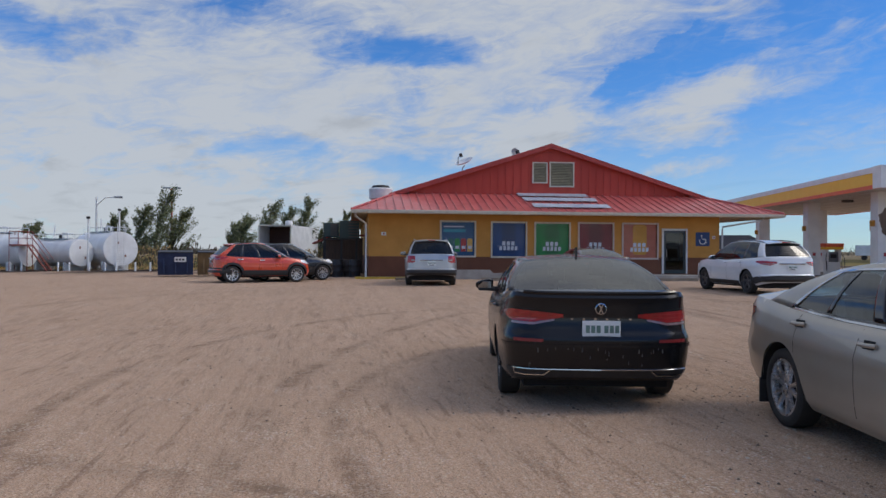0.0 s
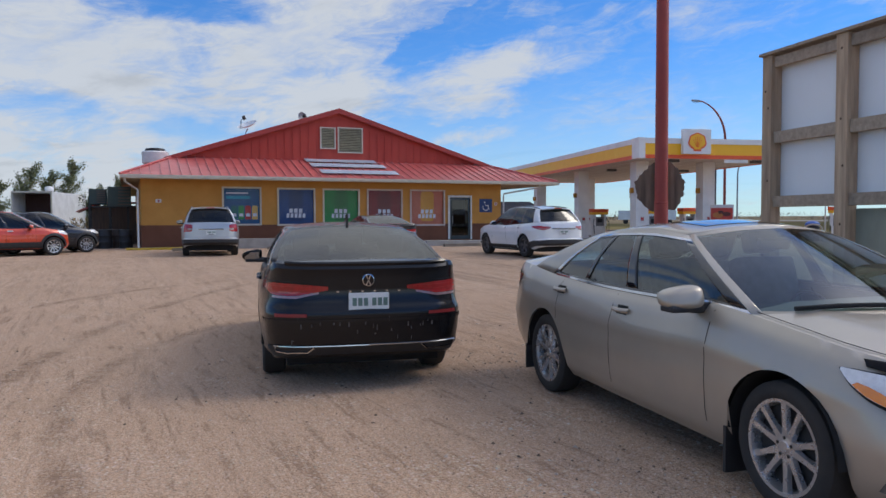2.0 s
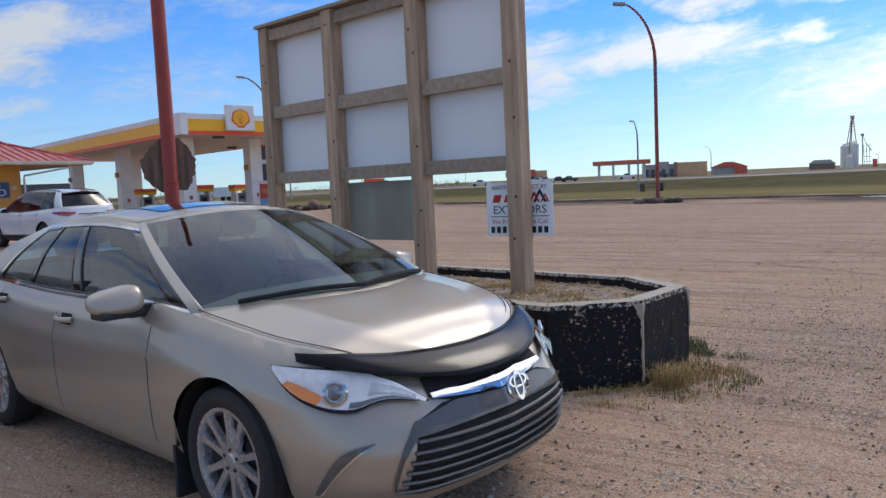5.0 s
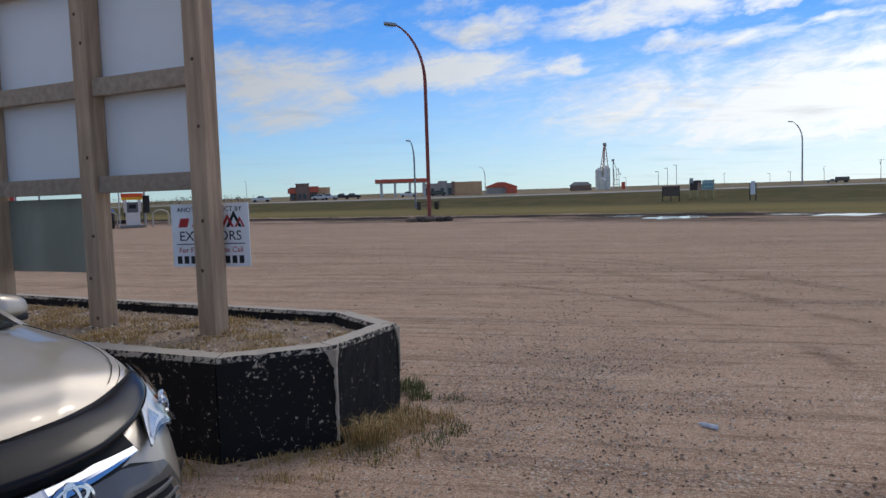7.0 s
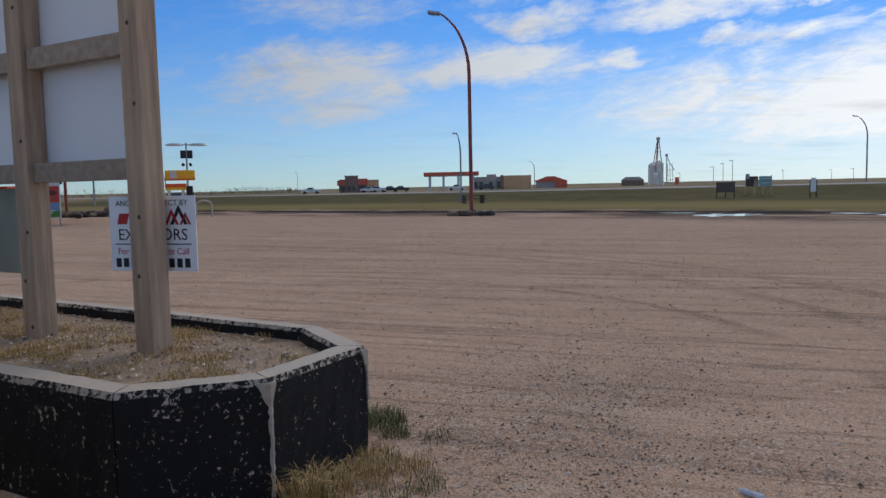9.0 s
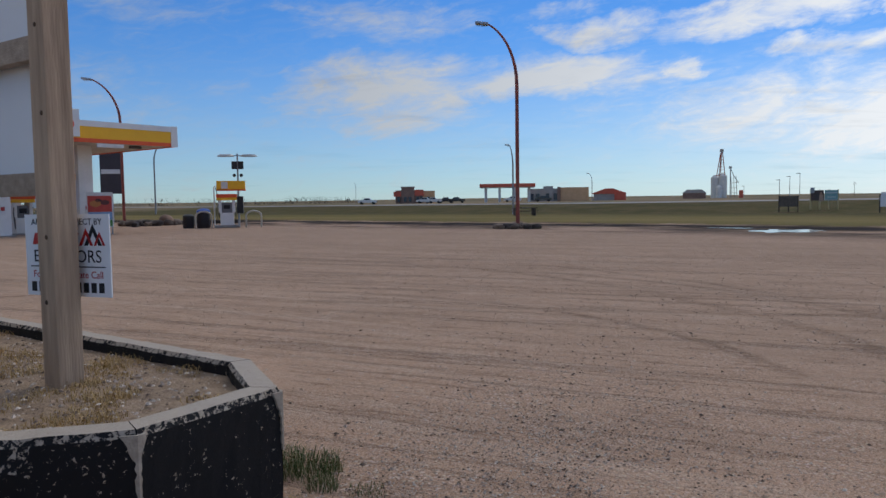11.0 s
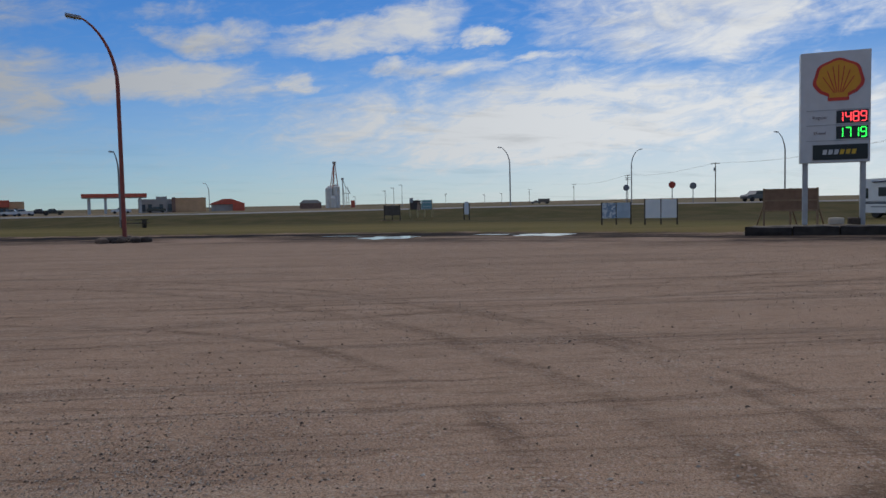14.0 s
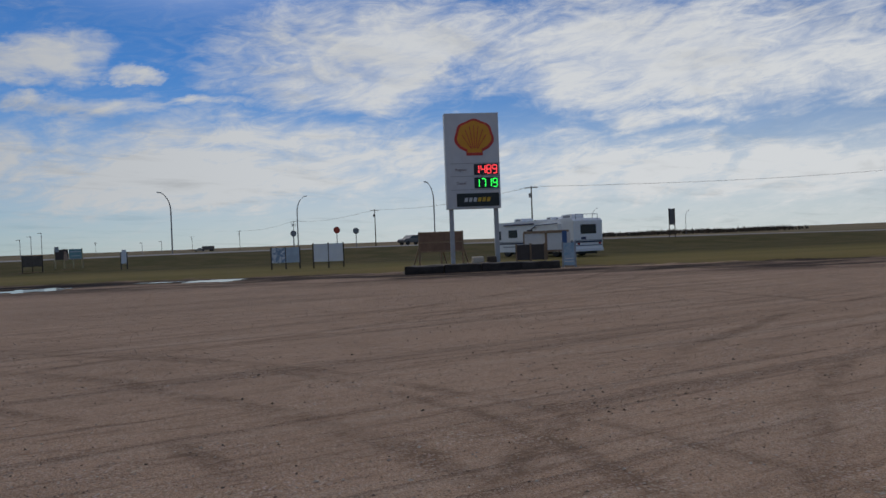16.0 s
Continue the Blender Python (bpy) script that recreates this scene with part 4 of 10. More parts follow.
def make_canopy():
    root = thing("fuel_canopy", "white fuel canopy with yellow and red fascia bands", "canopy", CAN)
    W, D, zb, zt = 9.3, 26.0, 4.62, 5.68
    bm = bmesh.new()
    box(bm, 0.05, W - 0.05, 0.05, D - 0.05, zb + 0.05, zt - 0.1)
    part("deck", bm, CUND, root, "pale canopy deck")
    for x in range(1, 7):
        bm = bmesh.new()
        box(bm, x * W / 7 - 0.015, x * W / 7 + 0.015, 0.1, D - 0.1, zb + 0.035, zb + 0.048)
        part("deck_seam", bm, CW, root)
    for k, (za, zc, mm, off) in enumerate(((zb, zb + 0.20, CR, 0.012), (zb + 0.203, zb + 0.78, CY, 0.008), (zb + 0.783, zt, CW, 0.03))):
        for s in range(4):
            bm = bmesh.new()
            o = off
            if s == 0:
                box(bm, -o, W + o, -o, 0.049, za, zc)
            elif s == 1:
                box(bm, -o, W + o, D - 0.049, D + o, za, zc)
            elif s == 2:
                box(bm, -o, 0.049, 0.05, D - 0.05, za, zc)
            else:
                box(bm, W - 0.049, W + o, 0.05, D - 0.05, za, zc)
            part("fascia_band", bm, mm, root, ("red", "yellow", "white")[k] + " fascia band")
    # white corner returns
    for x in (0.0, W):
        bm = bmesh.new()
        box(bm, x - 0.04 - (0.0 if x == 0 else 0.3), x + 0.04 + (0.3 if x == 0 else 0.0), -0.04, -0.013, zb, zt + 0.02)
        part("corner_panel", bm, CW, root)
    bm = bmesh.new()
    box(bm, -0.04, -0.033, -0.013, 0.75, zb, zt + 0.02)
    part("corner_panel", bm, CW, root)
    # emblem box
    emb = new("emblem_box")
    emb.parent = root
    bm = bmesh.new()
    box(bm, 2.35, 3.95, -0.30, -0.05, 4.85, 6.15, 0.02)
    part("box", bm, CW, emb, "white sign box")
    bm = bmesh.new()
    fan_shape(bm, 3.15, 5.47, 0.52, -0.316, -0.304)
    part("emblem_edge", bm, CR, emb)
    bm = bmesh.new()
    fan_shape(bm, 3.15, 5.49, 0.44, -0.325, -0.317)
    part("emblem", bm, CY, emb, "plain yellow fan shape")
    for t in (-44, -22, 0, 22, 44):
        bm = bmesh.new()
        a = radians(90 + t)
        tube(bm, [(3.15 + 0.05 * math.cos(a), -0.327, 5.2), (3.15 + 0.36 * math.cos(a), -0.327, 5.2 + 0.55 * math.sin(a))], 0.012, 6)
        part("rib", bm, CR, emb)
    bm = bmesh.new()
    box(bm, 4.9, 6.3, -0.02, 0.02, 4.42, 4.60)
    part("clearance_sign", bm, WHITE, root, "white clearance sign under the canopy edge")
    for cx in (1.5, 5.6):
        for cy in (3.0, 11.6, 20.3):
            col = new("column")
            col.parent = root
            bm = bmesh.new()
            box(bm, cx - 0.38, cx + 0.38, cy - 0.38, cy + 0.38, 0.14, zb + 0.05, 0.02)
            part("cladding", bm, CW, col, "white clad column")
            bm = bmesh.new()
            box(bm, cx - 0.5, cx + 0.5, cy - 0.5, cy + 0.5, -0.1, 0.16, 0.02)
            part("plinth", bm, CONCRETE, col)
            bm = bmesh.new()
            box(bm, cx - 0.56, cx - 0.383, cy - 0.1, cy + 0.1, 2.9, 3.2)
            part("lamp_box", bm, mat("amber box", (0.55, 0.25, 0.02), None, 4, 0.5), col)
            bm = bmesh.new()
            box(bm, cx - 0.12, cx + 0.12, cy - 0.395, cy - 0.382, 1.15, 1.6)
            part("notice", bm, WHITE, col)
            bm = bmesh.new()
            box(bm, cx - 0.09, cx + 0.09, cy - 0.40, cy - 0.396, 1.35, 1.54)
            part("mark", bm, mat("red mark", (0.45, 0.04, 0.04), None, 3, 0.6), col)
    for x, y in ((2.5, 1.0), (7.6, 1.2), (2.5, 9), (7.6, 9)):
        bm = bmesh.new()
        box(bm, x - 0.3, x + 0.3, y - 0.12, y + 0.12, zb - 0.1, zb + 0.04, 0.02)
        part("down_light", bm, mat("grey fitting", (0.10, 0.10, 0.10), None, 4, 0.5), root)
    return root


def fan_shape(bm, cx, cz, r, y0, y1):
    """A plain scalloped fan."""
    pts = []
    for i in range(33):
        t = radians(-38 + 256 * i / 32)
        rr = r * (1.0 + 0.035 * math.cos(7 * (t - radians(90)) * 1.02))
        pts.append((cx + rr * math.cos(t), cz + rr * math.sin(t) * 0.92))
    pts += [(cx - r * 0.42, cz - r * 0.72), (cx - r * 0.42, cz - r * 0.92), (cx + r * 0.42, cz - r * 0.92), (cx + r * 0.42, cz - r * 0.72)]
    prism(bm, pts, y0, y1)


make_canopy()


def fuel_pump(m, group="fuel pumps"):
    root = thing("fuel_pump", "white fuel pump with yellow and red topper", "fuel pump", m, group=group)
    bm = bmesh.new()
    box(bm, -0.75, 0.75, -0.45, 0.45, 0, 0.16, 0.02)
    part("plinth", bm, CONCRETE, root)
    bm = bmesh.new()
    box(bm, -0.42, 0.42, -0.26, 0.26, 0.16, 0.95, 0.02)
    part("cabinet", bm, CW, root)
    for s in (-1, 1):
        bm = bmesh.new()
        box(bm, s * 0.42 - 0.09, s * 0.42 + 0.09, -0.24, 0.24, 0.95, 1.75, 0.02)
        part("side_panel", bm, CW, root)
    bm = bmesh.new()
    box(bm, -0.33, 0.33, -0.2, 0.2, 0.95, 1.6, 0.02)
    part("display_head", bm, mat("pump grey", (0.16, 0.16, 0.17), None, 5, 0.5), root)
    bm = bmesh.new()
    box(bm, -0.2, 0.2, -0.215, -0.201, 1.2, 1.45)
    part("screen", bm, DARK, root)
    bm = bmesh.new()
    box(bm, -0.62, 0.62, -0.3, 0.3, 1.75, 1.92, 0.02)
    part("topper", bm, CY, root, "yellow lower topper")
    bm = bmesh.new()
    box(bm, -0.64, 0.64, -0.32, 0.32, 1.922, 2.15, 0.03)
    part("topper", bm, CR, root, "red upper topper")
    for s in (-1, 1):
        bm = bmesh.new()
        tube(bm, [(s * 0.5, -0.25, 1.5), (s * 0.62, -0.4, 1.2), (s * 0.60, -0.45, 0.5), (s * 0.52, -0.35, 0.4), (s * 0.5, -0.28, 1.0)], 0.02, 6)
        part("hose", bm, BLACKM, root)
    return root


for cx, cy in ((3.4, 5.2), (3.4, 13.2), (7.6, 8.4)):
    fuel_pump(CAN @ Matrix.Translation((cx, cy, 0.0)) @ Matrix.Rotation(radians(8), 4, "Z"))


# ---- billboard and planter ----
WOOD = mat("weathered timber", (0.56, 0.405, 0.265), (0.31, 0.215, 0.14), 3.0, 0.85, bump=0.35, bump_scale=14, stretch=(6, 6, 0.5), contrast=(0.3, 0.7), island=0.12)
WOODH = mat("weathered rail", (0.44, 0.345, 0.25), (0.28, 0.215, 0.155), 3.0, 0.85, bump=0.35, bump_scale=14, stretch=(6, 0.5, 6), contrast=(0.3, 0.7), island=0.12)
PANEL = mat("white board back", (0.84, 0.85, 0.84), (0.79, 0.80, 0.79), 0.6, 0.6)
PLY = mat("grey green plywood", (0.33, 0.33, 0.25), (0.25, 0.25, 0.19), 2.0, 0.85, bump=0.2, stretch=(1, 1, 0.3))
# along the billboard's length
POSTS = (0.0, 1.10, 2.28, 3.37)


def make_billboard():
    root = thing("billboard", "back of a timber billboard with grey-white panels", "billboard", pose(7.247, 2.764, -0.032, 0, 0, 82.6) @ Matrix.Diagonal((1.042, 1.042, 1.045, 1)))
    hw = 0.075
    for k, u in enumerate(POSTS):
        bm = bmesh.new()
        box(bm, u - hw, u + hw, -0.07, 0.07, 0.3, 3.32 if k == 0 else 3.27, 0.006)
        post = part("post", bm, WOOD, root, "weathered square timber post")
        for z in (0.55, 0.95, 1.3, 1.9, 2.55, 3.0):
            bm = bmesh.new()
            zz = z + 0.13 * math.sin(7 * z + 3 * k)
            lathe(bm, [(0.0, 0), (0.014, 0), (0.010, 0.004), (0.0, 0.005)], 8, Matrix.Translation((u + 0.03 * math.sin(9 * zz), 0.07, zz)) @ Matrix.Rotation(radians(-90), 4, "X"))
            part("knot", bm, mat("knot", (0.10, 0.06, 0.035), None, 9, 0.9), post)
    for u0, u1 in zip(POSTS, POSTS[1:]):
        a, b = u0 + hw + 0.001, u1 - hw - 0.001
        for z0, z1 in ((3.13, 3.245), (2.28, 2.41), (1.56, 1.685)):
            bm = bmesh.new()
            box(bm, a, b, -0.03, 0.035, z0, z1, 0.005)
            part("rail", bm, WOODH, root, "weathered timber rail")
        for z0, z1 in ((2.41, 3.13), (1.685, 2.28)):
            bm = bmesh.new()
            box(bm, a - 0.07, b + 0.07, -0.088, -0.076, z0 - 0.1, z1 + 0.1)
            part("panel", bm, PANEL, root, "flat grey-white board panel")
    bm = bmesh.new()
    box(bm, -hw - 0.03, POSTS[-1] + hw + 0.03, -0.10, 0.10, 3.272, 3.305, 0.004)
    part("cap_board", bm, WOODH, root)
    bm = bmesh.new()
    box(bm, 1.2, 2.2, -0.07, -0.055, 0.95, 1.53)
    part("lower_panel", bm, PLY, root, "grey-green plywood offcut")
    return root


make_billboard()


def make_project_sign():
    root = thing("yard_sign", "white corrugated builder's sign with red and black print", "sign", pose(7.345, 2.82, 1.258, 0, 0, -84) @ Matrix.Diagonal((1.03, 1, 1.03, 1)))
    bm = bmesh.new()
    box(bm, -0.305, 0.305, -0.004, 0.004, -0.228, 0.228)
    part("board", bm, mat("white sign board", (0.88, 0.88, 0.87), (0.84, 0.84, 0.83), 3, 0.5), root)
    ink = mat("black print", (0.015, 0.015, 0.017), None, 5, 0.6)
    red = mat("red print", (0.50, 0.025, 0.02), None, 5, 0.6)
    rot = Matrix.Rotation(radians(90), 4, "X")

    def put(text, size, material, x, z, **kw):
        return lettering(text, size, material, Matrix.Translation((x, -0.0055, z)) @ rot, root, depth=0.0006, **kw)

    put("ANOTHER PROJECT BY", 0.049, ink, 0, 0.185)
    put("EXTERIORS", 0.098, ink, 0, -0.008)
    put("For Free Estimate Call", 0.056, red, 0, -0.108)
    bm = bmesh.new()
    box(bm, -0.27, 0.27, -0.0062, -0.0042, -0.066, -0.060)
    part("rule", bm, ink, root)
    for k in range(10):
        bm = bmesh.new()
        x = -0.27 + k * 0.0545
        box(bm, x, x + 0.036, -0.0062, -0.0042, -0.205, -0.150)
        part("number_bar", bm, ink, root)
    for x0, x1 in ((-0.25, -0.16), (-0.14, -0.02), (0.0, 0.09)):
        bm = bmesh.new()
        prism(bm, [(x0, 0.06), (x1 - 0.02, 0.06), (x1, 0.125), (x0 + 0.02, 0.125)], -0.0062, -0.0042)
        part("name_bar", bm, red, root)
    for x, c, s in ((0.14, red, 1.0), (0.19, ink, 1.25), (0.235, red, 0.8)):
        bm = bmesh.new()
        prism(bm, [(x - 0.05 * s, 0.055), (x - 0.03 * s, 0.055), (x, 0.055 + 0.06 * s), (x + 0.03 * s, 0.055), (x + 0.05 * s, 0.055), (x, 0.055 + 0.095 * s)], -0.0062, -0.0042)
        part("roof_mark", bm, c, root)


make_project_sign()

PLANTER = [(6.17, 2.00), (6.61, 1.47), (7.42, 1.38), (7.90, 1.97), (8.70, 6.77), (8.27, 7.47), (7.43, 7.58), (6.84, 6.93)]
WALL_T = 0.15


def worn_black():
    """Black paint flaking off pale concrete; the top is worn nearly bare."""
    m = bpy.data.materials.new("flaking black paint")
    m.use_nodes = True
    n, l = m.node_tree.nodes, m.node_tree.links
    p = n["Principled BSDF"]
    tc = n.new("ShaderNodeTexCoord")
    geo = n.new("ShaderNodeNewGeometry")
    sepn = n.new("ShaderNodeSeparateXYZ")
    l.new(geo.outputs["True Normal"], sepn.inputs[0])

    def tex(s, d, r, dist=0.0):
        t = n.new("ShaderNodeTexNoise")
        for k, v in (("Scale", s), ("Detail", d), ("Roughness", r), ("Distortion", dist)):
            t.inputs[k].default_value = v
        l.new(tc.outputs["Object"], t.inputs[0])
        return t.outputs["Fac"]

    big, small = tex(5, 4, 0.5), tex(34, 9, 0.72, 0.3)
    add = n.new("ShaderNodeMath")
    add.operation = "MULTIPLY_ADD"
    l.new(big, add.inputs[0])
    add.inputs[1].default_value = 0.25
    l.new(small, add.inputs[2])
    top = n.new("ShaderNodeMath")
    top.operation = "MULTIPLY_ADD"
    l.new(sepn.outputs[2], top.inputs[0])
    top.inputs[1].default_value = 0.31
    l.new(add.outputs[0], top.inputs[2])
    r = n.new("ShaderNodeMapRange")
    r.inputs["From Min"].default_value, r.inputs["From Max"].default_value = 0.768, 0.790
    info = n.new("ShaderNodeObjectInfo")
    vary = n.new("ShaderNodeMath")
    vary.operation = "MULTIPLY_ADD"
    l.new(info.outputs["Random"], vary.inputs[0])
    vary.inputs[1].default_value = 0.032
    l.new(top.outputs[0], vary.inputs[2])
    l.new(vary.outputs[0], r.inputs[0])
    con = n.new("ShaderNodeMix")
    con.data_type = "RGBA"
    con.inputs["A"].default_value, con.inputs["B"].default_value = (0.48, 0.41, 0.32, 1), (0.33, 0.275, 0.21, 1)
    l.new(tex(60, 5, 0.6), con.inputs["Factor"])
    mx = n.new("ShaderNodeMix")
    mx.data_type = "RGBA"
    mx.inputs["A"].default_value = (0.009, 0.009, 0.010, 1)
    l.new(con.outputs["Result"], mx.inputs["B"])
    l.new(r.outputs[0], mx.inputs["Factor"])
    l.new(mx.outputs["Result"], p.inputs["Base Color"])
    p.inputs["Roughness"].default_value = 0.7
    p.inputs["Specular IOR Level"].default_value = 0.25
    b = n.new("ShaderNodeBump")
    b.inputs["Strength"].default_value, b.inputs["Distance"].default_value = 0.5, 0.01
    l.new(top.outputs[0], b.inputs["Height"])
    l.new(b.outputs[0], p.inputs["Normal"])
    return m


BLACKPAINT = worn_black()


def inset(poly, d):
    out = []
    for i in range(len(poly)):
        p0, p1, p2 = Vector(poly[i - 1]), Vector(poly[i]), Vector(poly[(i + 1) % len(poly)])
        e0, e1 = (p1 - p0).normalized(), (p2 - p1).normalized()
        n0, n1 = Vector((-e0.y, e0.x)), Vector((-e1.y, e1.x))
        b = (n0 + n1).normalized()
        out.append(tuple(p1 + b * d / max(0.3, b.dot(n0))))
    return out


def make_planter():
    root = thing("planter", "octagonal concrete planter with flaking black paint", "planter")
    inner = inset(PLANTER, WALL_T)
    n = len(PLANTER)
    for i in range(n):
        j = (i + 1) % n
        a, b, c, d = Vector(PLANTER[i]), Vector(PLANTER[j]), Vector(inner[j]), Vector(inner[i])
        bm = bmesh.new()
        seg = max(3, int((b - a).length / 0.07))
        rows = []
        gap = 0.003 / (b - a).length
        for k in range(seg + 1):
            f = gap + (1 - 2 * gap) * k / seg
            po, pi = a.lerp(b, f), d.lerp(c, f)
            out = (po - pi).normalized()

            def rag(q, z, amp):
                return amp * noise.noise(Vector((q.x * 9, q.y * 9, z * 9)))

            prof = []
            for q, s, z in ((po, 1, -0.05), (po, 1, 0.15), (po, 1, 0.32), (po, 1, 0.48), (po, 1, 0.585), (po - out * 0.015, 0, 0.617), (pi + out * 0.015, 0, 0.62), (pi, -1, 0.595), (pi, -1, 0.2)):
                w = rag(q, z, 0.009)
                chip = 0.0
                if z in (0.585, 0.617) and noise.noise(Vector((q.x * 5, q.y * 5, 2))) > 0.42:
                    chip = 0.02
                prof.append((q.x + out.x * (w * s - chip), q.y + out.y * (w * s - chip), z + (rag(q, 3, 0.006) if z > 0.5 else 0) - chip * 0.5))
            rows.append(prof)
        grid(bm, rows)
        ends = list(bm.verts)
        bm.faces.new(ends[: len(prof)])
        bm.faces.new(ends[-len(prof):])
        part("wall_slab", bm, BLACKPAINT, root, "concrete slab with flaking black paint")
    # bare mortar where the slabs meet
    for i, foot in ((1, 0.04), (2, 0.30)):
        o, q = Vector(PLANTER[i]), Vector(inner[i])
        out = (o - q).normalized()
        side = Vector((-out.y, out.x))
        rows = []
        for k in range(25):
            z = foot + (0.598 - foot) * k / 24
            w0 = 0.004 + 0.020 * abs(noise.noise(Vector((i * 3.7, z * 26, 1)))) + 0.05 * smooth01(z, 0.46, 0.62)
            w1 = 0.004 + 0.020 * abs(noise.noise(Vector((i * 3.7, z * 26, 8)))) + 0.03 * smooth01(z, 0.46, 0.62)
            tip = o + out * 0.006
            back = 0.55
            a0, b0 = tip - side * w0 - out * w0 * back, tip + side * w1 - out * w1 * back
            rows.append([(a0.x, a0.y, z), (tip.x, tip.y, z), (b0.x, b0.y, z)])
        bm = bmesh.new()
        grid(bm, rows)
        solid_skin = part("mortar", bm, mat("bare mortar", (0.44, 0.38, 0.30), (0.33, 0.28, 0.215), 18, 0.95, bump=0.4), root, "bare pale mortar at the corner")
        sm = solid_skin.modifiers.new("thickness", "SOLIDIFY")
        sm.thickness, sm.offset = 0.012, 0
    # soil
    bm = bmesh.new()
    c = Vector((sum(p[0] for p in inner) / n, sum(p[1] for p in inner) / n))
    ring_rows = []
    rim = []
    for i in range(n):
        a, b = Vector(inner[i]), Vector(inner[(i + 1) % n])
        rim += [a.lerp(b, k / 8) for k in range(8)]
    rim.append(rim[0])
    for f in [k / 26 for k in range(27)]:
        ring_rows.append([(c.x + (q.x - c.x) * f, c.y + (q.y - c.y) * f, 0.535 + 0.018 * noise.noise(Vector((q.x * f * 4, q.y * f * 4, f * 5)))) for q in rim])
    grid(bm, ring_rows)
    part("soil", bm, soil_material(), root, "stony dry soil", smooth=True)
    return root


def soil_material():
    m = mat("stony soil", (0.34, 0.24, 0.145), (0.22, 0.15, 0.09), 9, 0.95, bump=0.8, bump_scale=55)
    return m


make_planter()


def scatter_stones(name, label, count, where, size, cols, seed):
    """Many small stones in one mesh."""
    rng = random.Random(seed)
    verts, faces, mi = [], [], []
    base = [(1, 0, 0), (-1, 0, 0), (0, 1, 0), (0, -1, 0), (0, 0, 1), (0, 0, -0.3)]
    tri = [(0, 2, 4), (2, 1, 4), (1, 3, 4), (3, 0, 4), (2, 0, 5), (1, 2, 5), (3, 1, 5), (0, 3, 5)]
    for _ in range(count):
        x, y, z = where(rng)
        s = size[0] + (size[1] - size[0]) * rng.random() ** 3
        t = rng.random() * 6.28
        st = (s * rng.uniform(0.7, 1.3), s * rng.uniform(0.6, 1.0), s * rng.uniform(0.4, 0.8))
        k = len(verts)
        for bx, by, bz in base:
            px, py = bx * st[0] * rng.uniform(0.8, 1.2), by * st[1] * rng.uniform(0.8, 1.2)
            verts.append((x + px * math.cos(t) - py * math.sin(t), y + px * math.sin(t) + py * math.cos(t), z + bz * st[2]))
        faces += [tuple(k + i for i in f) for f in tri]
        mi += [rng.randrange(len(cols))] * 8
    me = bpy.data.meshes.new(name)
    me.from_pydata(verts, [], faces)
    for c in cols:
        me.materials.append(c)
    me.polygons.foreach_set("material_index", mi)
    ob = new(name, me)
    return tagged(ob, label, name, kind="stuff")


STONES = [mat("stone grey", (0.42, 0.345, 0.275), None, 20, 0.9), mat("stone dark", (0.15, 0.105, 0.075), None, 20, 0.9), mat("stone pale", (0.62, 0.53, 0.42), None, 20, 0.9), mat("stone tan", (0.42, 0.30, 0.20), None, 20, 0.9)]


def inside(poly, x, y):
    hit = False
    for i in range(len(poly)):
        (x0, y0), (x1, y1) = poly[i - 1], poly[i]
        if (y0 > y) != (y1 > y) and x < (x1 - x0) * (y - y0) / (y1 - y0) + x0:
            hit = not hit
    return hit


def in_planter(rng):
    while True:
        x, y = rng.uniform(6.1, 8.75), rng.uniform(1.3, 7.6)
        if inside(inset(PLANTER, 0.2), x, y):
            return x, y, 0.55


def on_lot(rng):
    while True:
        r, a = 1.2 + 34 * rng.random() ** 1.3, rng.uniform(-1.9, 2.4)
        x, y = 4 + r * math.cos(a), r * math.sin(a)
        if not inside(PLANTER, x, y) and noise.noise(Vector((x * 0.35, y * 0.35, 7))) + rng.uniform(-0.5, 0.5) > -0.1:
            return x, y, ground_z(x, y) + 0.002


def by_planter(rng):
    while True:
        x, y = 8.3 + rng.gauss(0, 1.2), 0.4 + rng.gauss(0, 0.75)
        if not inside(PLANTER, x, y):
            return x, y, ground_z(x, y) + 0.004


def near_path(rng):
    while True:
        r, a = 1.0 + 11 * rng.random() ** 1.1, rng.uniform(-2.0, 2.6)
        x, y = 3.5 + r * math.cos(a), -0.6 + r * math.sin(a)
        if not inside(PLANTER, x, y) and noise.noise(Vector((x * 0.8, y * 0.8, 3))) + rng.uniform(-0.6, 0.6) > -0.25:
            return x, y, ground_z(x, y) + 0.001


scatter_stones("planter_stones", "loose grey stones on the planter soil", 3200, in_planter, (0.006, 0.022), STONES, 3)
scatter_stones("gravel", "scattered loose stones and clods on the gravel lot", 46000, on_lot, (0.004, 0.019), STONES + [STONES[1], STONES[3]], 4)
def on_open_lot(rng):
    while True:
        x, y = rng.uniform(8.5, 26), rng.uniform(-17, 9)
        if not inside(PLANTER, x, y) and noise.noise(Vector((x * 0.16, y * 0.5, 11))) + rng.uniform(-0.5, 0.5) > 0.0:
            return x, y, ground_z(x, y) + 0.002


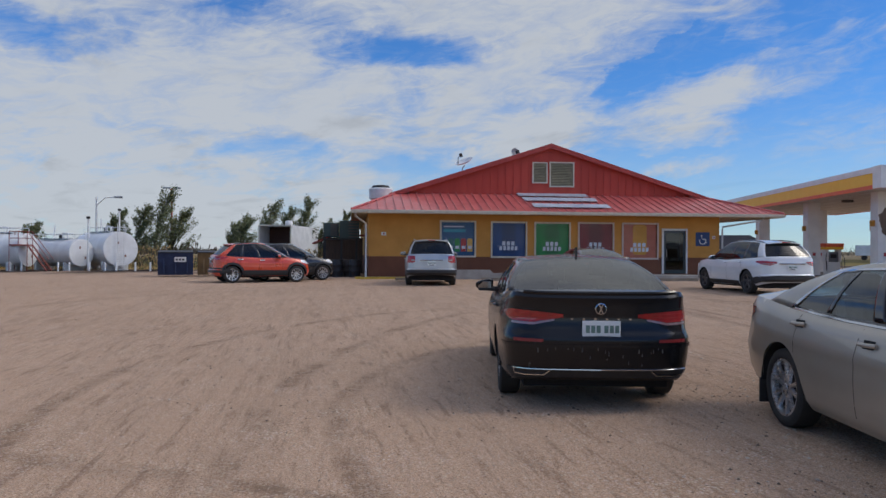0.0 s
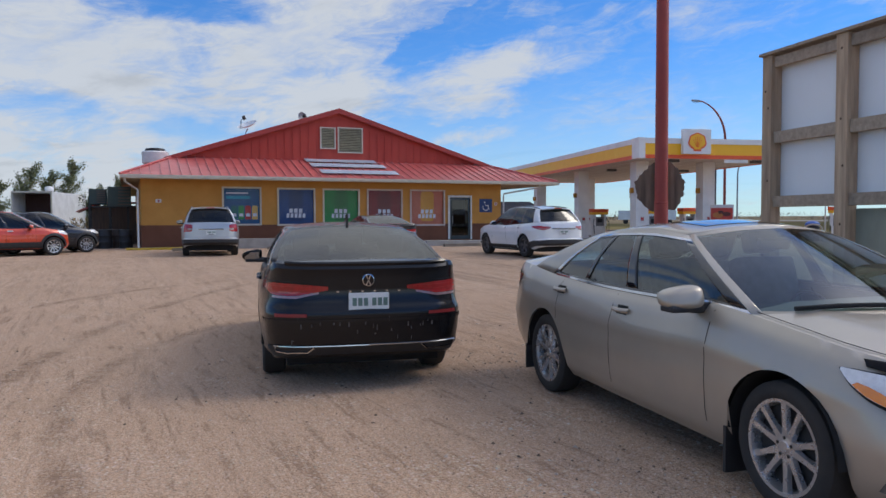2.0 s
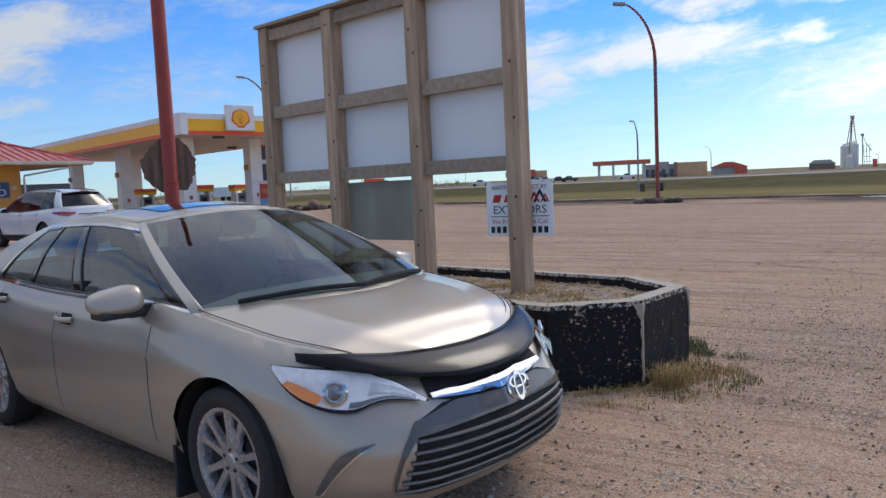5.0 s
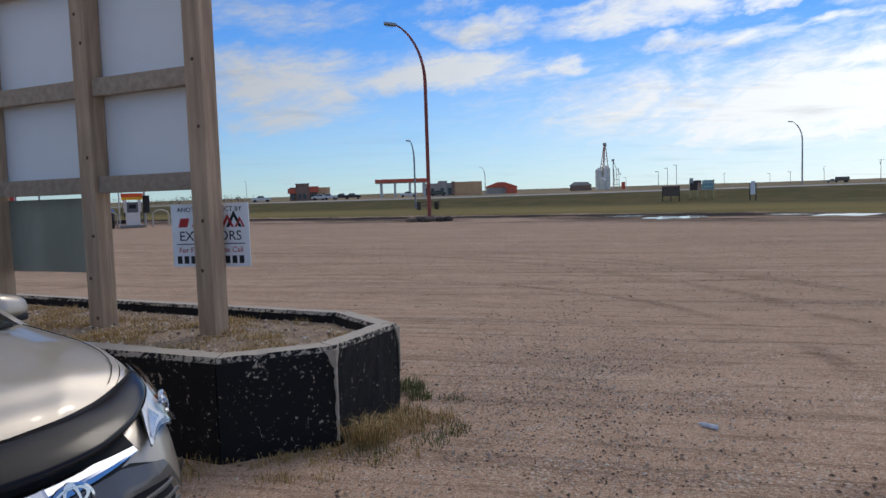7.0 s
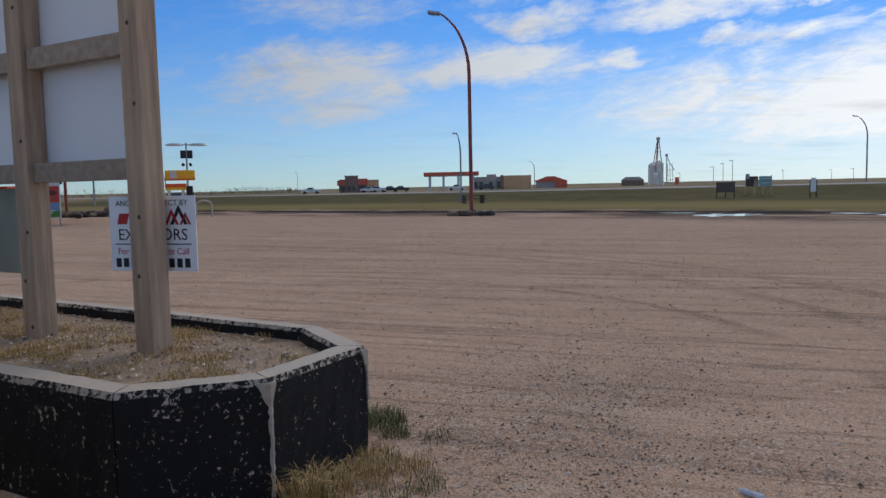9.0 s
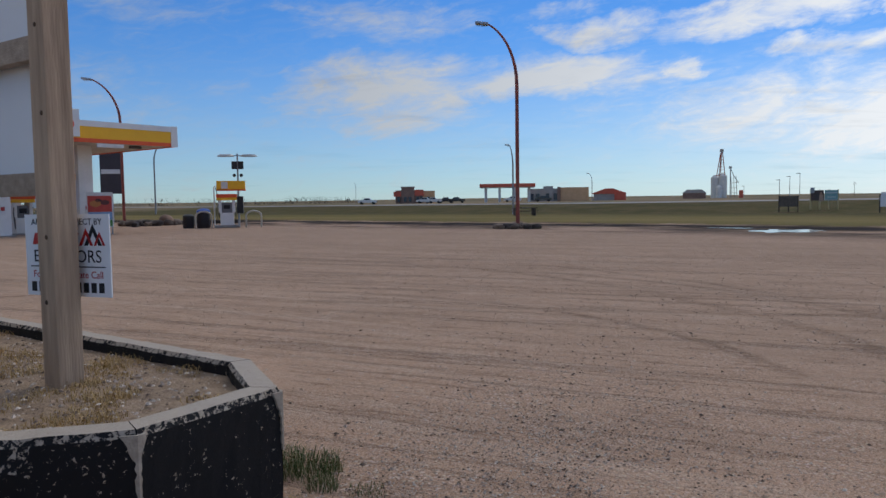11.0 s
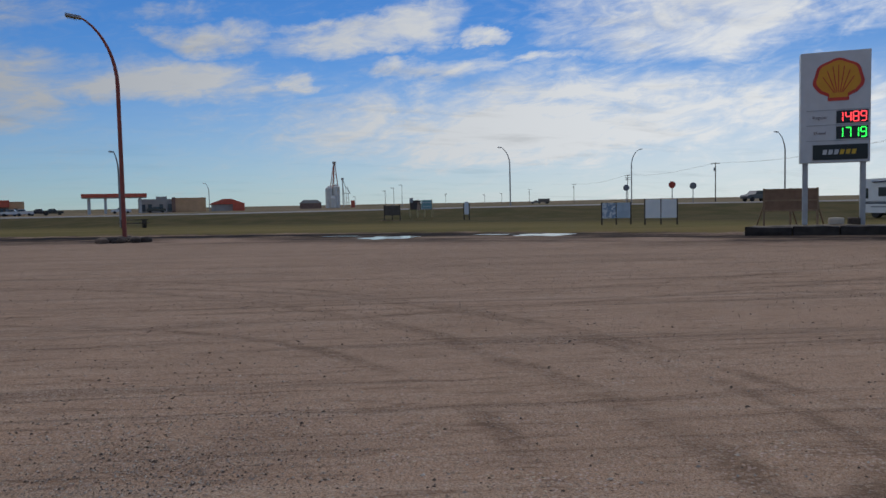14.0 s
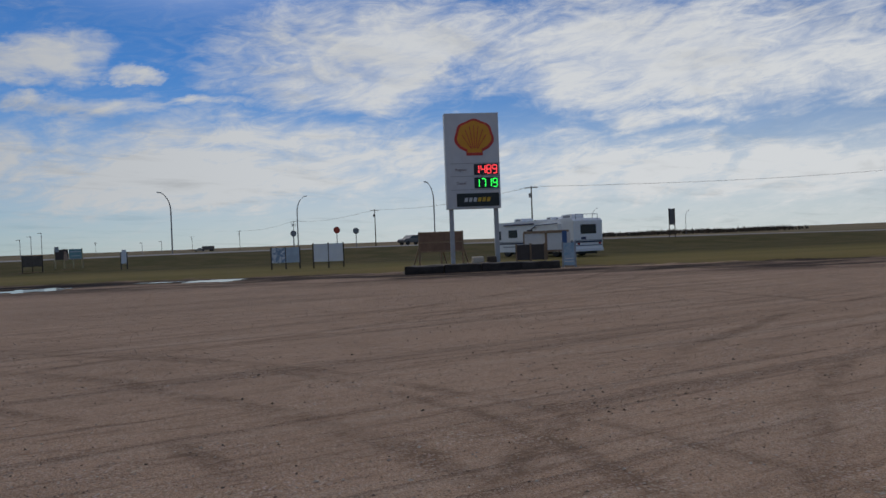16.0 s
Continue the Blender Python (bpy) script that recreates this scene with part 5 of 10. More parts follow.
scatter_stones("clods", "dark earth clods and pebbles thrown up on the open lot", 9000, on_open_lot, (0.005, 0.021), [STONES[1], STONES[3], STONES[1], STONES[0]], 8)
scatter_stones("gravel", "coarse loose gravel spread beside the planter", 14000, by_planter, (0.004, 0.013), [STONES[0], STONES[2], STONES[3], STONES[1]], 5)
scatter_stones("gravel", "fine pale and brown grit on the packed lot", 60000, near_path, (0.003, 0.009), [STONES[0], STONES[2], STONES[3], STONES[1], STONES[3]], 6)


def grass_tufts(name, label, spots, cols, seed, lean=0.5):
    rng = random.Random(seed)
    verts, faces, mi = [], [], []
    for x, y, z, rad, h, n in spots:
        for _ in range(int(n * 1.6)):
            t, r = rng.random() * 6.28, rad * math.sqrt(rng.random())
            bx, by = x + r * math.cos(t), y + r * math.sin(t)
            a, ln = rng.random() * 6.28, h * rng.uniform(0.45, 1.1)
            tx, ty = math.cos(a) * ln * lean * rng.random(), math.sin(a) * ln * lean * rng.random()
            w = 0.0014 + 0.0015 * rng.random()
            k = len(verts)
            ox, oy = -math.sin(a) * w, math.cos(a) * w
            verts += [(bx - ox, by - oy, z - 0.01), (bx + ox, by + oy, z - 0.01), (bx + tx * 0.4 + ox * 0.7, by + ty * 0.4 + oy * 0.7, z + ln * 0.6), (bx + tx * 0.4 - ox * 0.7, by + ty * 0.4 - oy * 0.7, z + ln * 0.6), (bx + tx, by + ty, z + ln * (1 - 0.3 * lean))]
            faces += [(k, k + 1, k + 2, k + 3), (k + 3, k + 2, k + 4)]
            c = rng.randrange(len(cols))
            mi += [c, c]
    me = bpy.data.meshes.new(name)
    me.from_pydata(verts, [], faces)
    for c in cols:
        me.materials.append(c)
    me.polygons.foreach_set("material_index", mi)
    return tagged(new(name, me), label, "grass", kind="stuff")


GREEN = [mat("blade green", (0.10, 0.14, 0.04), None, 9, 0.8), mat("blade olive", (0.17, 0.15, 0.05), None, 9, 0.8)]
STRAW = [mat("straw", (0.56, 0.39, 0.16), None, 9, 0.85), mat("dark straw", (0.42, 0.27, 0.10), None, 9, 0.85)]
_r = random.Random(11)
dry = []
for _ in range(1700):
    x, y, z = in_planter(_r)
    if noise.noise(Vector((x * 2.2, y * 2.2, 5))) < -0.02:
        continue
    dry.append((x, y, 0.535, 0.08, _r.uniform(0.02, 0.075), 14))
grass_tufts("dry_grass", "dry straw-coloured grass in the planter", dry, STRAW, 12, 1.4)
def foot_of_planter(n, near, rng):
    """Spots along the planter's south-west foot, thinning outwards."""
    out = []
    for _ in range(n):
        f = rng.random() * 2.2
        a, b = [(PLANTER[0], PLANTER[1]), (PLANTER[1], PLANTER[2]), (PLANTER[2], PLANTER[3])][min(2, int(f))]
        f -= min(2, int(f))
        x, y = a[0] + (b[0] - a[0]) * f, a[1] + (b[1] - a[1]) * f
        q = near * rng.random() ** 2
        x, y = x - 0.35 * q + rng.gauss(0, 0.04), y - 0.05 - q
        out.append((x, y, 0.0))
    return out


grass_tufts("weeds", "dry straw grass and weeds at the planter's foot", [(x, y, z, 0.07, _r.uniform(0.02, 0.09), 20) for x, y, z in foot_of_planter(64, 0.5, _r)] + [(6.66, 1.33, 0.0, 0.10, 0.26, 120), (6.80, 1.28, 0.0, 0.15, 0.20, 150), (7.0, 1.2, 0.0, 0.16, 0.13, 110), (7.15, 1.22, 0.0, 0.15, 0.16, 90), (6.0, 2.1, 0.0, 0.15, 0.10, 90), (6.55, 1.1, 0.0, 0.2, 0.07, 90)], STRAW + STRAW + GREEN[1:], 13, 1.1)
grass_tufts("weeds", "green grass tufts at the planter's corner", [(7.88, 1.56, 0.0, 0.19, 0.14, 330), (7.70, 1.34, 0.0, 0.09, 0.11, 90), (7.95, 1.78, 0.0, 0.1, 0.15, 80), (7.05, 0.87, 0.0, 0.12, 0.045, 90), (7.75, 1.1, 0.0, 0.12, 0.04, 70), (6.8, 0.95, 0, 0.12, 0.06, 80), (6.5, 1.2, 0, 0.15, 0.06, 70)], GREEN, 14, 1.1)


def make_litter():
    e = thing("plastic_bottle", "crushed clear blue plastic bottle on the gravel", "litter", pose(7.42, -0.67, 0.02, 0, 90, 60))
    bm = bmesh.new()
    lathe(bm, [(0.012, -0.10), (0.028, -0.095), (0.030, -0.03), (0.024, 0.0), (0.030, 0.04), (0.026, 0.075), (0.012, 0.10), (0.012, 0.115)], 12, Matrix.Diagonal((0.6, 0.35, 0.62, 1)))
    part("body", bm, mat("pale blue plastic", (0.45, 0.52, 0.66), (0.62, 0.66, 0.72), 30, 0.25), e, smooth=True)


make_litter()


def make_red_pole():
    root = thing("red_pole", "tall red steel pole with a round weathered wooden disc", "pole", pose(7.64, 8.16, 0))
    bm = bmesh.new()
    lathe(bm, [(0.20, 0.0), (0.20, 0.03), (0.098, 0.03), (0.095, 1.68), (0.101, 1.685), (0.101, 1.70), (0.092, 1.705), (0.075, 9.0), (0.0, 9.02)], 24)
    part("shaft", bm, mat("red pole paint", (0.36, 0.052, 0.035), (0.27, 0.042, 0.03), 2.5, 0.55, bump=0.1), root, smooth=True)
    bm = bmesh.new()
    c = []
    for i in range(60):
        t = 2 * math.pi * i / 60
        r = 0.35 * (1 + 0.16 * noise.noise(Vector((math.cos(t) * 1.6, math.sin(t) * 1.6, 0))) + 0.10 * noise.noise(Vector((math.cos(t) * 7, math.sin(t) * 7, 2))))
        c.append((r * math.cos(t), 1.92 + r * math.sin(t)))
    prism(bm, c, 0.10, 0.16)
    ob = part("disc", bm, mat("rough dark wood", (0.24, 0.16, 0.11), (0.10, 0.068, 0.048), 9, 0.95, bump=0.8, bump_scale=22, stretch=(1, 1, 0.12)), root, "round rough wooden disc")
    ob.matrix_local = Matrix.Rotation(radians(-38), 4, "Z")


make_red_pole()


# ---- vehicles ----
RUBBER = mat("tyre rubber", (0.022, 0.021, 0.020), (0.035, 0.031, 0.027), 12, 0.85, bump=0.1)
ALLOY = mat("alloy wheel", (0.60, 0.60, 0.61), (0.50, 0.50, 0.51), 10, 0.28, 0.8)
WELL = mat("wheel well black", (0.012, 0.012, 0.012), None, 8, 0.9)
TRIM = mat("black plastic trim", (0.025, 0.025, 0.026), (0.018, 0.018, 0.019), 10, 0.55)
CHROME = mat("chrome", (0.58, 0.59, 0.61), (0.52, 0.53, 0.55), 6, 0.08, 1.0, rough_var=0.04)
GLOSSBLACK = mat("gloss black", (0.010, 0.010, 0.011), None, 6, 0.12, coat=0.6)
CARGLASS = glass("car glass", (0.62, 0.82, 0.82), 0.01, 0.66, 0.10)
TINTGLASS = glass("tinted car glass", (0.3, 0.33, 0.34), 0.01, 0.25)
LENS = glass("lamp lens", (1.0, 1.0, 1.0), 0.01, 0.97, 0.03)
TAILRED = mat("tail lamp red", (0.44, 0.012, 0.012), (0.28, 0.008, 0.009), 20, 0.15, coat=1.0, rough_var=0.05)
TAILCLEAR = mat("tail lamp clear", (0.34, 0.22, 0.22), (0.26, 0.16, 0.16), 20, 0.18, coat=1.0, rough_var=0.05)
AMBER = mat("amber lens", (0.95, 0.30, 0.03), (0.85, 0.25, 0.03), 20, 0.25, coat=0.6, rough_var=0.05)
REFLECTOR = mat("lamp bowl", (0.90, 0.89, 0.87), (0.74, 0.73, 0.71), 30, 0.35, 0.1, rough_var=0.05)
SEATM = mat("grey seat cloth", (0.17, 0.155, 0.135), (0.13, 0.118, 0.10), 15, 0.9)
PLATE = mat("number plate", (0.74, 0.75, 0.72), (0.68, 0.70, 0.67), 10, 0.5)
PLATEBAR = mat("plate green bars", (0.14, 0.22, 0.18), None, 10, 0.6)


def catmull(pts, n):
    """n points on a smooth line through pts, evenly spaced."""
    p = [np.array(q, float) for q in pts]
    p = [2 * p[0] - p[1], *p, 2 * p[-1] - p[-2]]
    out = []
    for i in range(1, len(p) - 2):
        for t in np.linspace(0, 1, 24, endpoint=False):
            a, b, c, d = p[i - 1], p[i], p[i + 1], p[i + 2]
            out.append(0.5 * (2 * b + (c - a) * t + (2 * a - 5 * b + 4 * c - d) * t * t + (3 * b - 3 * c + d - a) * t ** 3))
    out.append(p[-2])
    out = np.array(out)
    s = np.r_[0, np.cumsum(np.linalg.norm(np.diff(out, axis=0), axis=1))]
    return np.stack([np.interp(np.linspace(0, s[-1], n), s, out[:, k]) for k in range(out.shape[1])], 1)


def table(rows, v):
    xs, ys = zip(*rows)
    if xs[0] > xs[-1]:
        xs, ys = xs[::-1], ys[::-1]
    return float(np.interp(v, xs, ys))


class Car:
    """Surfaces of a car body in its own space: x ahead, y left, z up, the origin on the ground midway between the axles."""

    N = 120

    def __init__(self, p):
        self.p = p
        f, r, w = p["front"], p["rear"], p["half"]
        nose, tail = p.get("nose", 0.5), p.get("tail", 0.4)
        self.out = catmull([(f, 0), (f - 0.03, 0.34 * w), (f - 0.14 * nose - 0.03, 0.62 * w), (f - 0.62 * nose, 0.87 * w), (f - 1.15 * nose - 0.05, 0.965 * w), (f - 1.0 - 0.3 * nose, w), (0.2, w), (r + 1.15, w), (r + 1.2 * tail + 0.05, 0.965 * w), (r + 0.55 * tail, 0.89 * w), (r + 0.14 * tail, 0.68 * w), (r + 0.01, 0.36 * w), (r, 0)], self.N + 1)
        self.fi = self.out[:, 0]
        self.side = [(0.0, 0.09), (0.10, 0.035), (0.25, 0.012), (0.48, 0.0), (0.62, 0.004), (0.70, 0.0), (0.80, 0.022), (0.92, 0.05), (1.0, p.get("shoulder", 0.10))]
        self.front_in = p["front_in"]
        self.rear_in = p["rear_in"]

    def at(self, i):
        i = min(max(i, 0.0), float(self.N))
        k = min(int(i), self.N - 1)
        a, b = self.out[k], self.out[k + 1]
        q = a + (b - a) * (i - k)
        d = self.out[min(k + 2, self.N)] - self.out[max(k - 1, 0)]
        nrm = np.array([-d[1], d[0]]) / np.linalg.norm(d)
        if nrm @ q < 0:
            nrm = -nrm
        return q, nrm

    def ix(self, x):
        """Place along the outline at x on the side."""
        return float(np.interp(-x, -self.fi, np.arange(self.N + 1)))

    def iy(self, y, end="front"):
        half = self.N // 2
        if end == "front":
            return float(np.interp(y, self.out[:half, 1], np.arange(half)))
        return float(np.interp(-y, -self.out[half:, 1], np.arange(half, self.N + 1)))

    def ztop(self, i):
        return table(self.p["top"], self.at(i)[0][0])

    def zlow(self, i):
        return table(self.p["low"], self.at(i)[0][0])

    def arch(self, i):
        x = self.at(i)[0][0]
        z = 0.0
        for xw in (self.p["wb"] / 2, -self.p["wb"] / 2):
            R = self.p["arch"]
            if abs(x - xw) < R:
                z = max(z, self.p["tyre"] + math.sqrt(R * R - (x - xw) ** 2))
        return z

    def skin(self, i, z, off=0.0, y=1):
        q, nrm = self.at(i)
        lo, hi = self.zlow(i), self.ztop(i)
        r = min(1.0, max(0.0, (z - lo) / (hi - lo)))
        x = q[0]
        f, b = self.p["front"], self.p["rear"]
        wf, wr = smooth01(x, f - 0.75, f - 0.12), smooth01(-x, -b - 0.6, -b - 0.1)
        d = table(self.side, r) * (1 - wf - wr) + table(self.front_in, r) * wf + table(self.rear_in, r) * wr
        q = q - nrm * (d - off)
        return Vector((q[0], max(0.0, q[1]) * y, z))

    # cabin side: u from the tail end of the belt to its front end, v from belt to roof
    def cab(self, u, v, y=1, off=0.0):
        p = self.p
        xb = p["belt"][0] + (p["belt"][1] - p["belt"][0]) * u
        i = self.ix(xb)
        b = self.skin(i, self.ztop(i))
        xr = p["roof"][0] + (p["roof"][1] - p["roof"][0]) * u
        t = Vector((xr, p["roofw"] * (1 - 0.05 * (2 * u - 1) ** 2), table(p["roofz"], xr)))
        q = b.lerp(t, v)
        q.y += p.get("bow", 0.035) * math.sin(math.pi * min(1, v * 0.93)) + off
        q.z += 0.012 * math.sin(math.pi * v)
        return Vector((q.x, q.y * y, q.z))

    def screen(self, w, v, end=1, off=0.0):
        """Windscreen (end 1) or rear screen (end 0): w across, v up."""
        p = self.p
        e = self.cab(float(end), v)
        s = 1 if end else -1
        bulge = (p.get("bulge", (0.30, 0.12)) if end else p.get("rbulge", (0.14, 0.06)))
        bx = bulge[0] + (bulge[1] - bulge[0]) * v
        cr = 0.015 + (p["crown"] - 0.015) * v
        q = Vector((e.x + s * bx * (1 - w * w), e.y * w, e.z + cr * (1 - w * w)))
        return q + Vector((s * off * 0.7, 0, off * 0.7))

    def roof_at(self, u, w):
        p = self.p
        e = self.cab(u, 1.0)
        b1, b0 = p.get("bulge", (0.30, 0.12))[1], p.get("rbulge", (0.14, 0.06))[1]
        sh = b1 * max(0, 2 * u - 1) - b0 * max(0, 1 - 2 * u)
        return Vector((e.x + sh * (1 - w * w), e.y * w, e.z + p["crown"] * (1 - w * w)))

    def strip(self, rows, off=0.005, y=1, n=6, fine=6):
        """A patch on the body skin: rows of (place on the outline, low z, high z)."""
        bm = bmesh.new()
        out = []
        for (i0, a0, b0), (i1, a1, b1) in zip(rows, rows[1:]):
            for k in range(fine + (1 if (i1, a1, b1) == rows[-1] else 0)):
                f = k / fine
                i, a, b = i0 + (i1 - i0) * f, a0 + (a1 - a0) * f, b0 + (b1 - b0) * f
                out.append([self.skin(i, a + (b - a) * j / n, off, y) for j in range(n + 1)])
        grid(bm, out)
        return bm


def patch(c, low, high, off, y=1, n=22, m=6, f0=0.0, f1=1.0, s0=0.0, s1=1.0):
    """A panel between two lines (x, y, z) on the body, lifted off its skin."""
    bm = bmesh.new()
    a, b = catmull(low, 61), catmull(high, 61)
    rows = []
    for k in range(n + 1):
        s = (s0 + (s1 - s0) * k / n) * 60
        j = min(int(s), 59)
        p0, p1 = a[j] + (a[j + 1] - a[j]) * (s - j), b[j] + (b[j + 1] - b[j]) * (s - j)
        row = []
        for r in range(m + 1):
            f = f0 + (f1 - f0) * r / m
            q = p0 + (p1 - p0) * f
            i = int(np.argmin(np.hypot(c.out[:, 0] - q[0], c.out[:, 1] - q[1])))
            _, nrm = c.at(i)
            push = max(0.0, (np.array(c.skin(i, q[2]))[:2] - q[:2]) @ nrm) if q[2] < c.ztop(i) - 0.01 else 0.0
            q = q + np.array((nrm[0], nrm[1], 0.0)) * (push + off * 0.9) + np.array((0, 0, off * 0.4))
            row.append((q[0], q[1] * y, q[2]))
        rows.append(row)
    grid(bm, rows)
    return bm


LAMP_LOW = [(1.70, 0.818, 0.786), (1.763, 0.820, 0.727), (1.848, 0.806, 0.676), (1.93, 0.775, 0.645), (1.99, 0.738, 0.630), (2.049, 0.683, 0.627), (2.087, 0.620, 0.648), (2.131, 0.547, 0.652), (2.209, 0.439, 0.626)]
LAMP_HIGH = [(1.70, 0.815, 0.792), (1.75, 0.795, 0.790), (1.80, 0.770, 0.786), (1.846, 0.745, 0.782), (1.92, 0.670, 0.770), (1.991, 0.586, 0.755), (2.045, 0.545, 0.730), (2.102, 0.503, 0.704), (2.207, 0.435, 0.632)]
SLASH_LOW = [(1.896, 0.789, 0.281), (1.964, 0.786, 0.378), (2.032, 0.756, 0.460), (2.127, 0.668, 0.501)]
SLASH_HIGH = [(1.930, 0.787, 0.281), (2.007, 0.764, 0.375), (2.080, 0.720, 0.455), (2.131, 0.665, 0.497)]
AMBER_LOW = [(1.775, 0.817, 0.722), (1.848, 0.803, 0.679), (1.928, 0.775, 0.648)]
AMBER_HIGH = [(1.794, 0.805, 0.735), (1.855, 0.785, 0.718), (1.938, 0.752, 0.680)]
# edges of the bonnet deflector, from the middle to the side
SHIELD_HIGH = [(2.075, 0.0, 0.782), (2.065, 0.15, 0.785), (2.050, 0.25, 0.788), (1.990, 0.427, 0.797), (1.873, 0.666, 0.828), (1.765, 0.752, 0.838)]
SHIELD_LOW = [(2.235, 0.0, 0.678), (2.228, 0.14, 0.682), (2.205, 0.267, 0.690), (2.120, 0.470, 0.722), (1.966, 0.660, 0.766), (1.790, 0.764, 0.808)]


def solid(ob, t=0.012):
    m = ob.modifiers.new("thickness", "SOLIDIFY")
    m.thickness, m.offset = t, -1
    return ob


def make_wheel(root, R, W, spokes, style, rim_mat, name="wheel"):
    """One wheel, its outer face to +y of its own space."""
    wheel = new(name)
    wheel.parent = root
    turn = Matrix.Rotation(radians(-90), 4, "X")
    rr = R * style.get("rim", 0.70)
    h = W / 2
    bm = bmesh.new()
    lathe(bm, [(rr, -h * 0.86), (rr + 0.02, -h), (R - 0.03, -h * 0.98), (R - 0.006, -h * 0.8), (R, -h * 0.4), (R, h * 0.4), (R - 0.006, h * 0.8), (R - 0.03, h * 0.98), (rr + 0.02, h), (rr, h * 0.86)], 40, turn, closed=True)
    part("tyre", bm, RUBBER, wheel, smooth=True)
    bm = bmesh.new()
    lathe(bm, [(rr + 0.002, h * 0.88), (rr - 0.016, h * 0.86), (rr - 0.025, h * 0.5), (rr - 0.03, -h * 0.6), (rr + 0.002, -h * 0.8)], 40, turn, closed=True)
    rim = part("rim", bm, rim_mat, wheel, smooth=True)
    # dark disc close behind the spokes, painted as the shade in their gaps
    bm = bmesh.new()
    lathe(bm, [(0.0, h * 0.34), (rr - 0.028, h * 0.34), (rr - 0.028, h * 0.2), (0, h * 0.2)], 24, turn)
    part("brake", bm, mat("spoke gap dark", (0.022, 0.021, 0.020), None, 9, 0.7, 0.0), wheel)
    for k in range(spokes):
        a = 2 * math.pi * k / spokes + style.get("twist", 0.0) * (k % 2)
        bm = bmesh.new()
        w0, w1 = style.get("w", (0.030, 0.019))
        poly = [(-w0 * 0.8, 0.045), (w0 * 0.8, 0.045), (w1, rr * 0.6), (w1 * 1.25, rr - 0.012), (-w1 * 1.25, rr - 0.012), (-w1, rr * 0.6)]
        vs0, vs1 = [], []
        for x, z in poly:
            y = h * 0.66 + 0.16 * h * (z / rr)
            vs0.append(bm.verts.new((x, y - 0.025, z)))
            vs1.append(bm.verts.new((x * 0.72, y, z)))
        bm.faces.new(vs0), bm.faces.new(vs1[::-1])
        for i in range(6):
            j = (i + 1) % 6
            bm.faces.new((vs0[i], vs1[i], vs1[j], vs0[j]))
        bmesh.ops.transform(bm, matrix=Matrix.Rotation(a, 4, "Y"), verts=bm.verts[:])
        part("spoke", bm, rim_mat, wheel)
    bm = bmesh.new()
    lathe(bm, [(0.07, h * 0.55), (0.065, h * 0.68), (0.034, h * 0.72), (0.030, h * 0.77), (0.0, h * 0.78)], 20, turn)
    part("hub_cap", bm, rim_mat, wheel, smooth=True)
    for k in range(5):
        bm = bmesh.new()
        a = 2 * math.pi * k / 5 + 0.3
        cyl(bm, (0.048 * math.cos(a), h * 0.6, 0.048 * math.sin(a)), (0.048 * math.cos(a), h * 0.73, 0.048 * math.sin(a)), 0.009, seg=8)
        part("wheel_nut", bm, BLACKM, wheel)
    return wheel


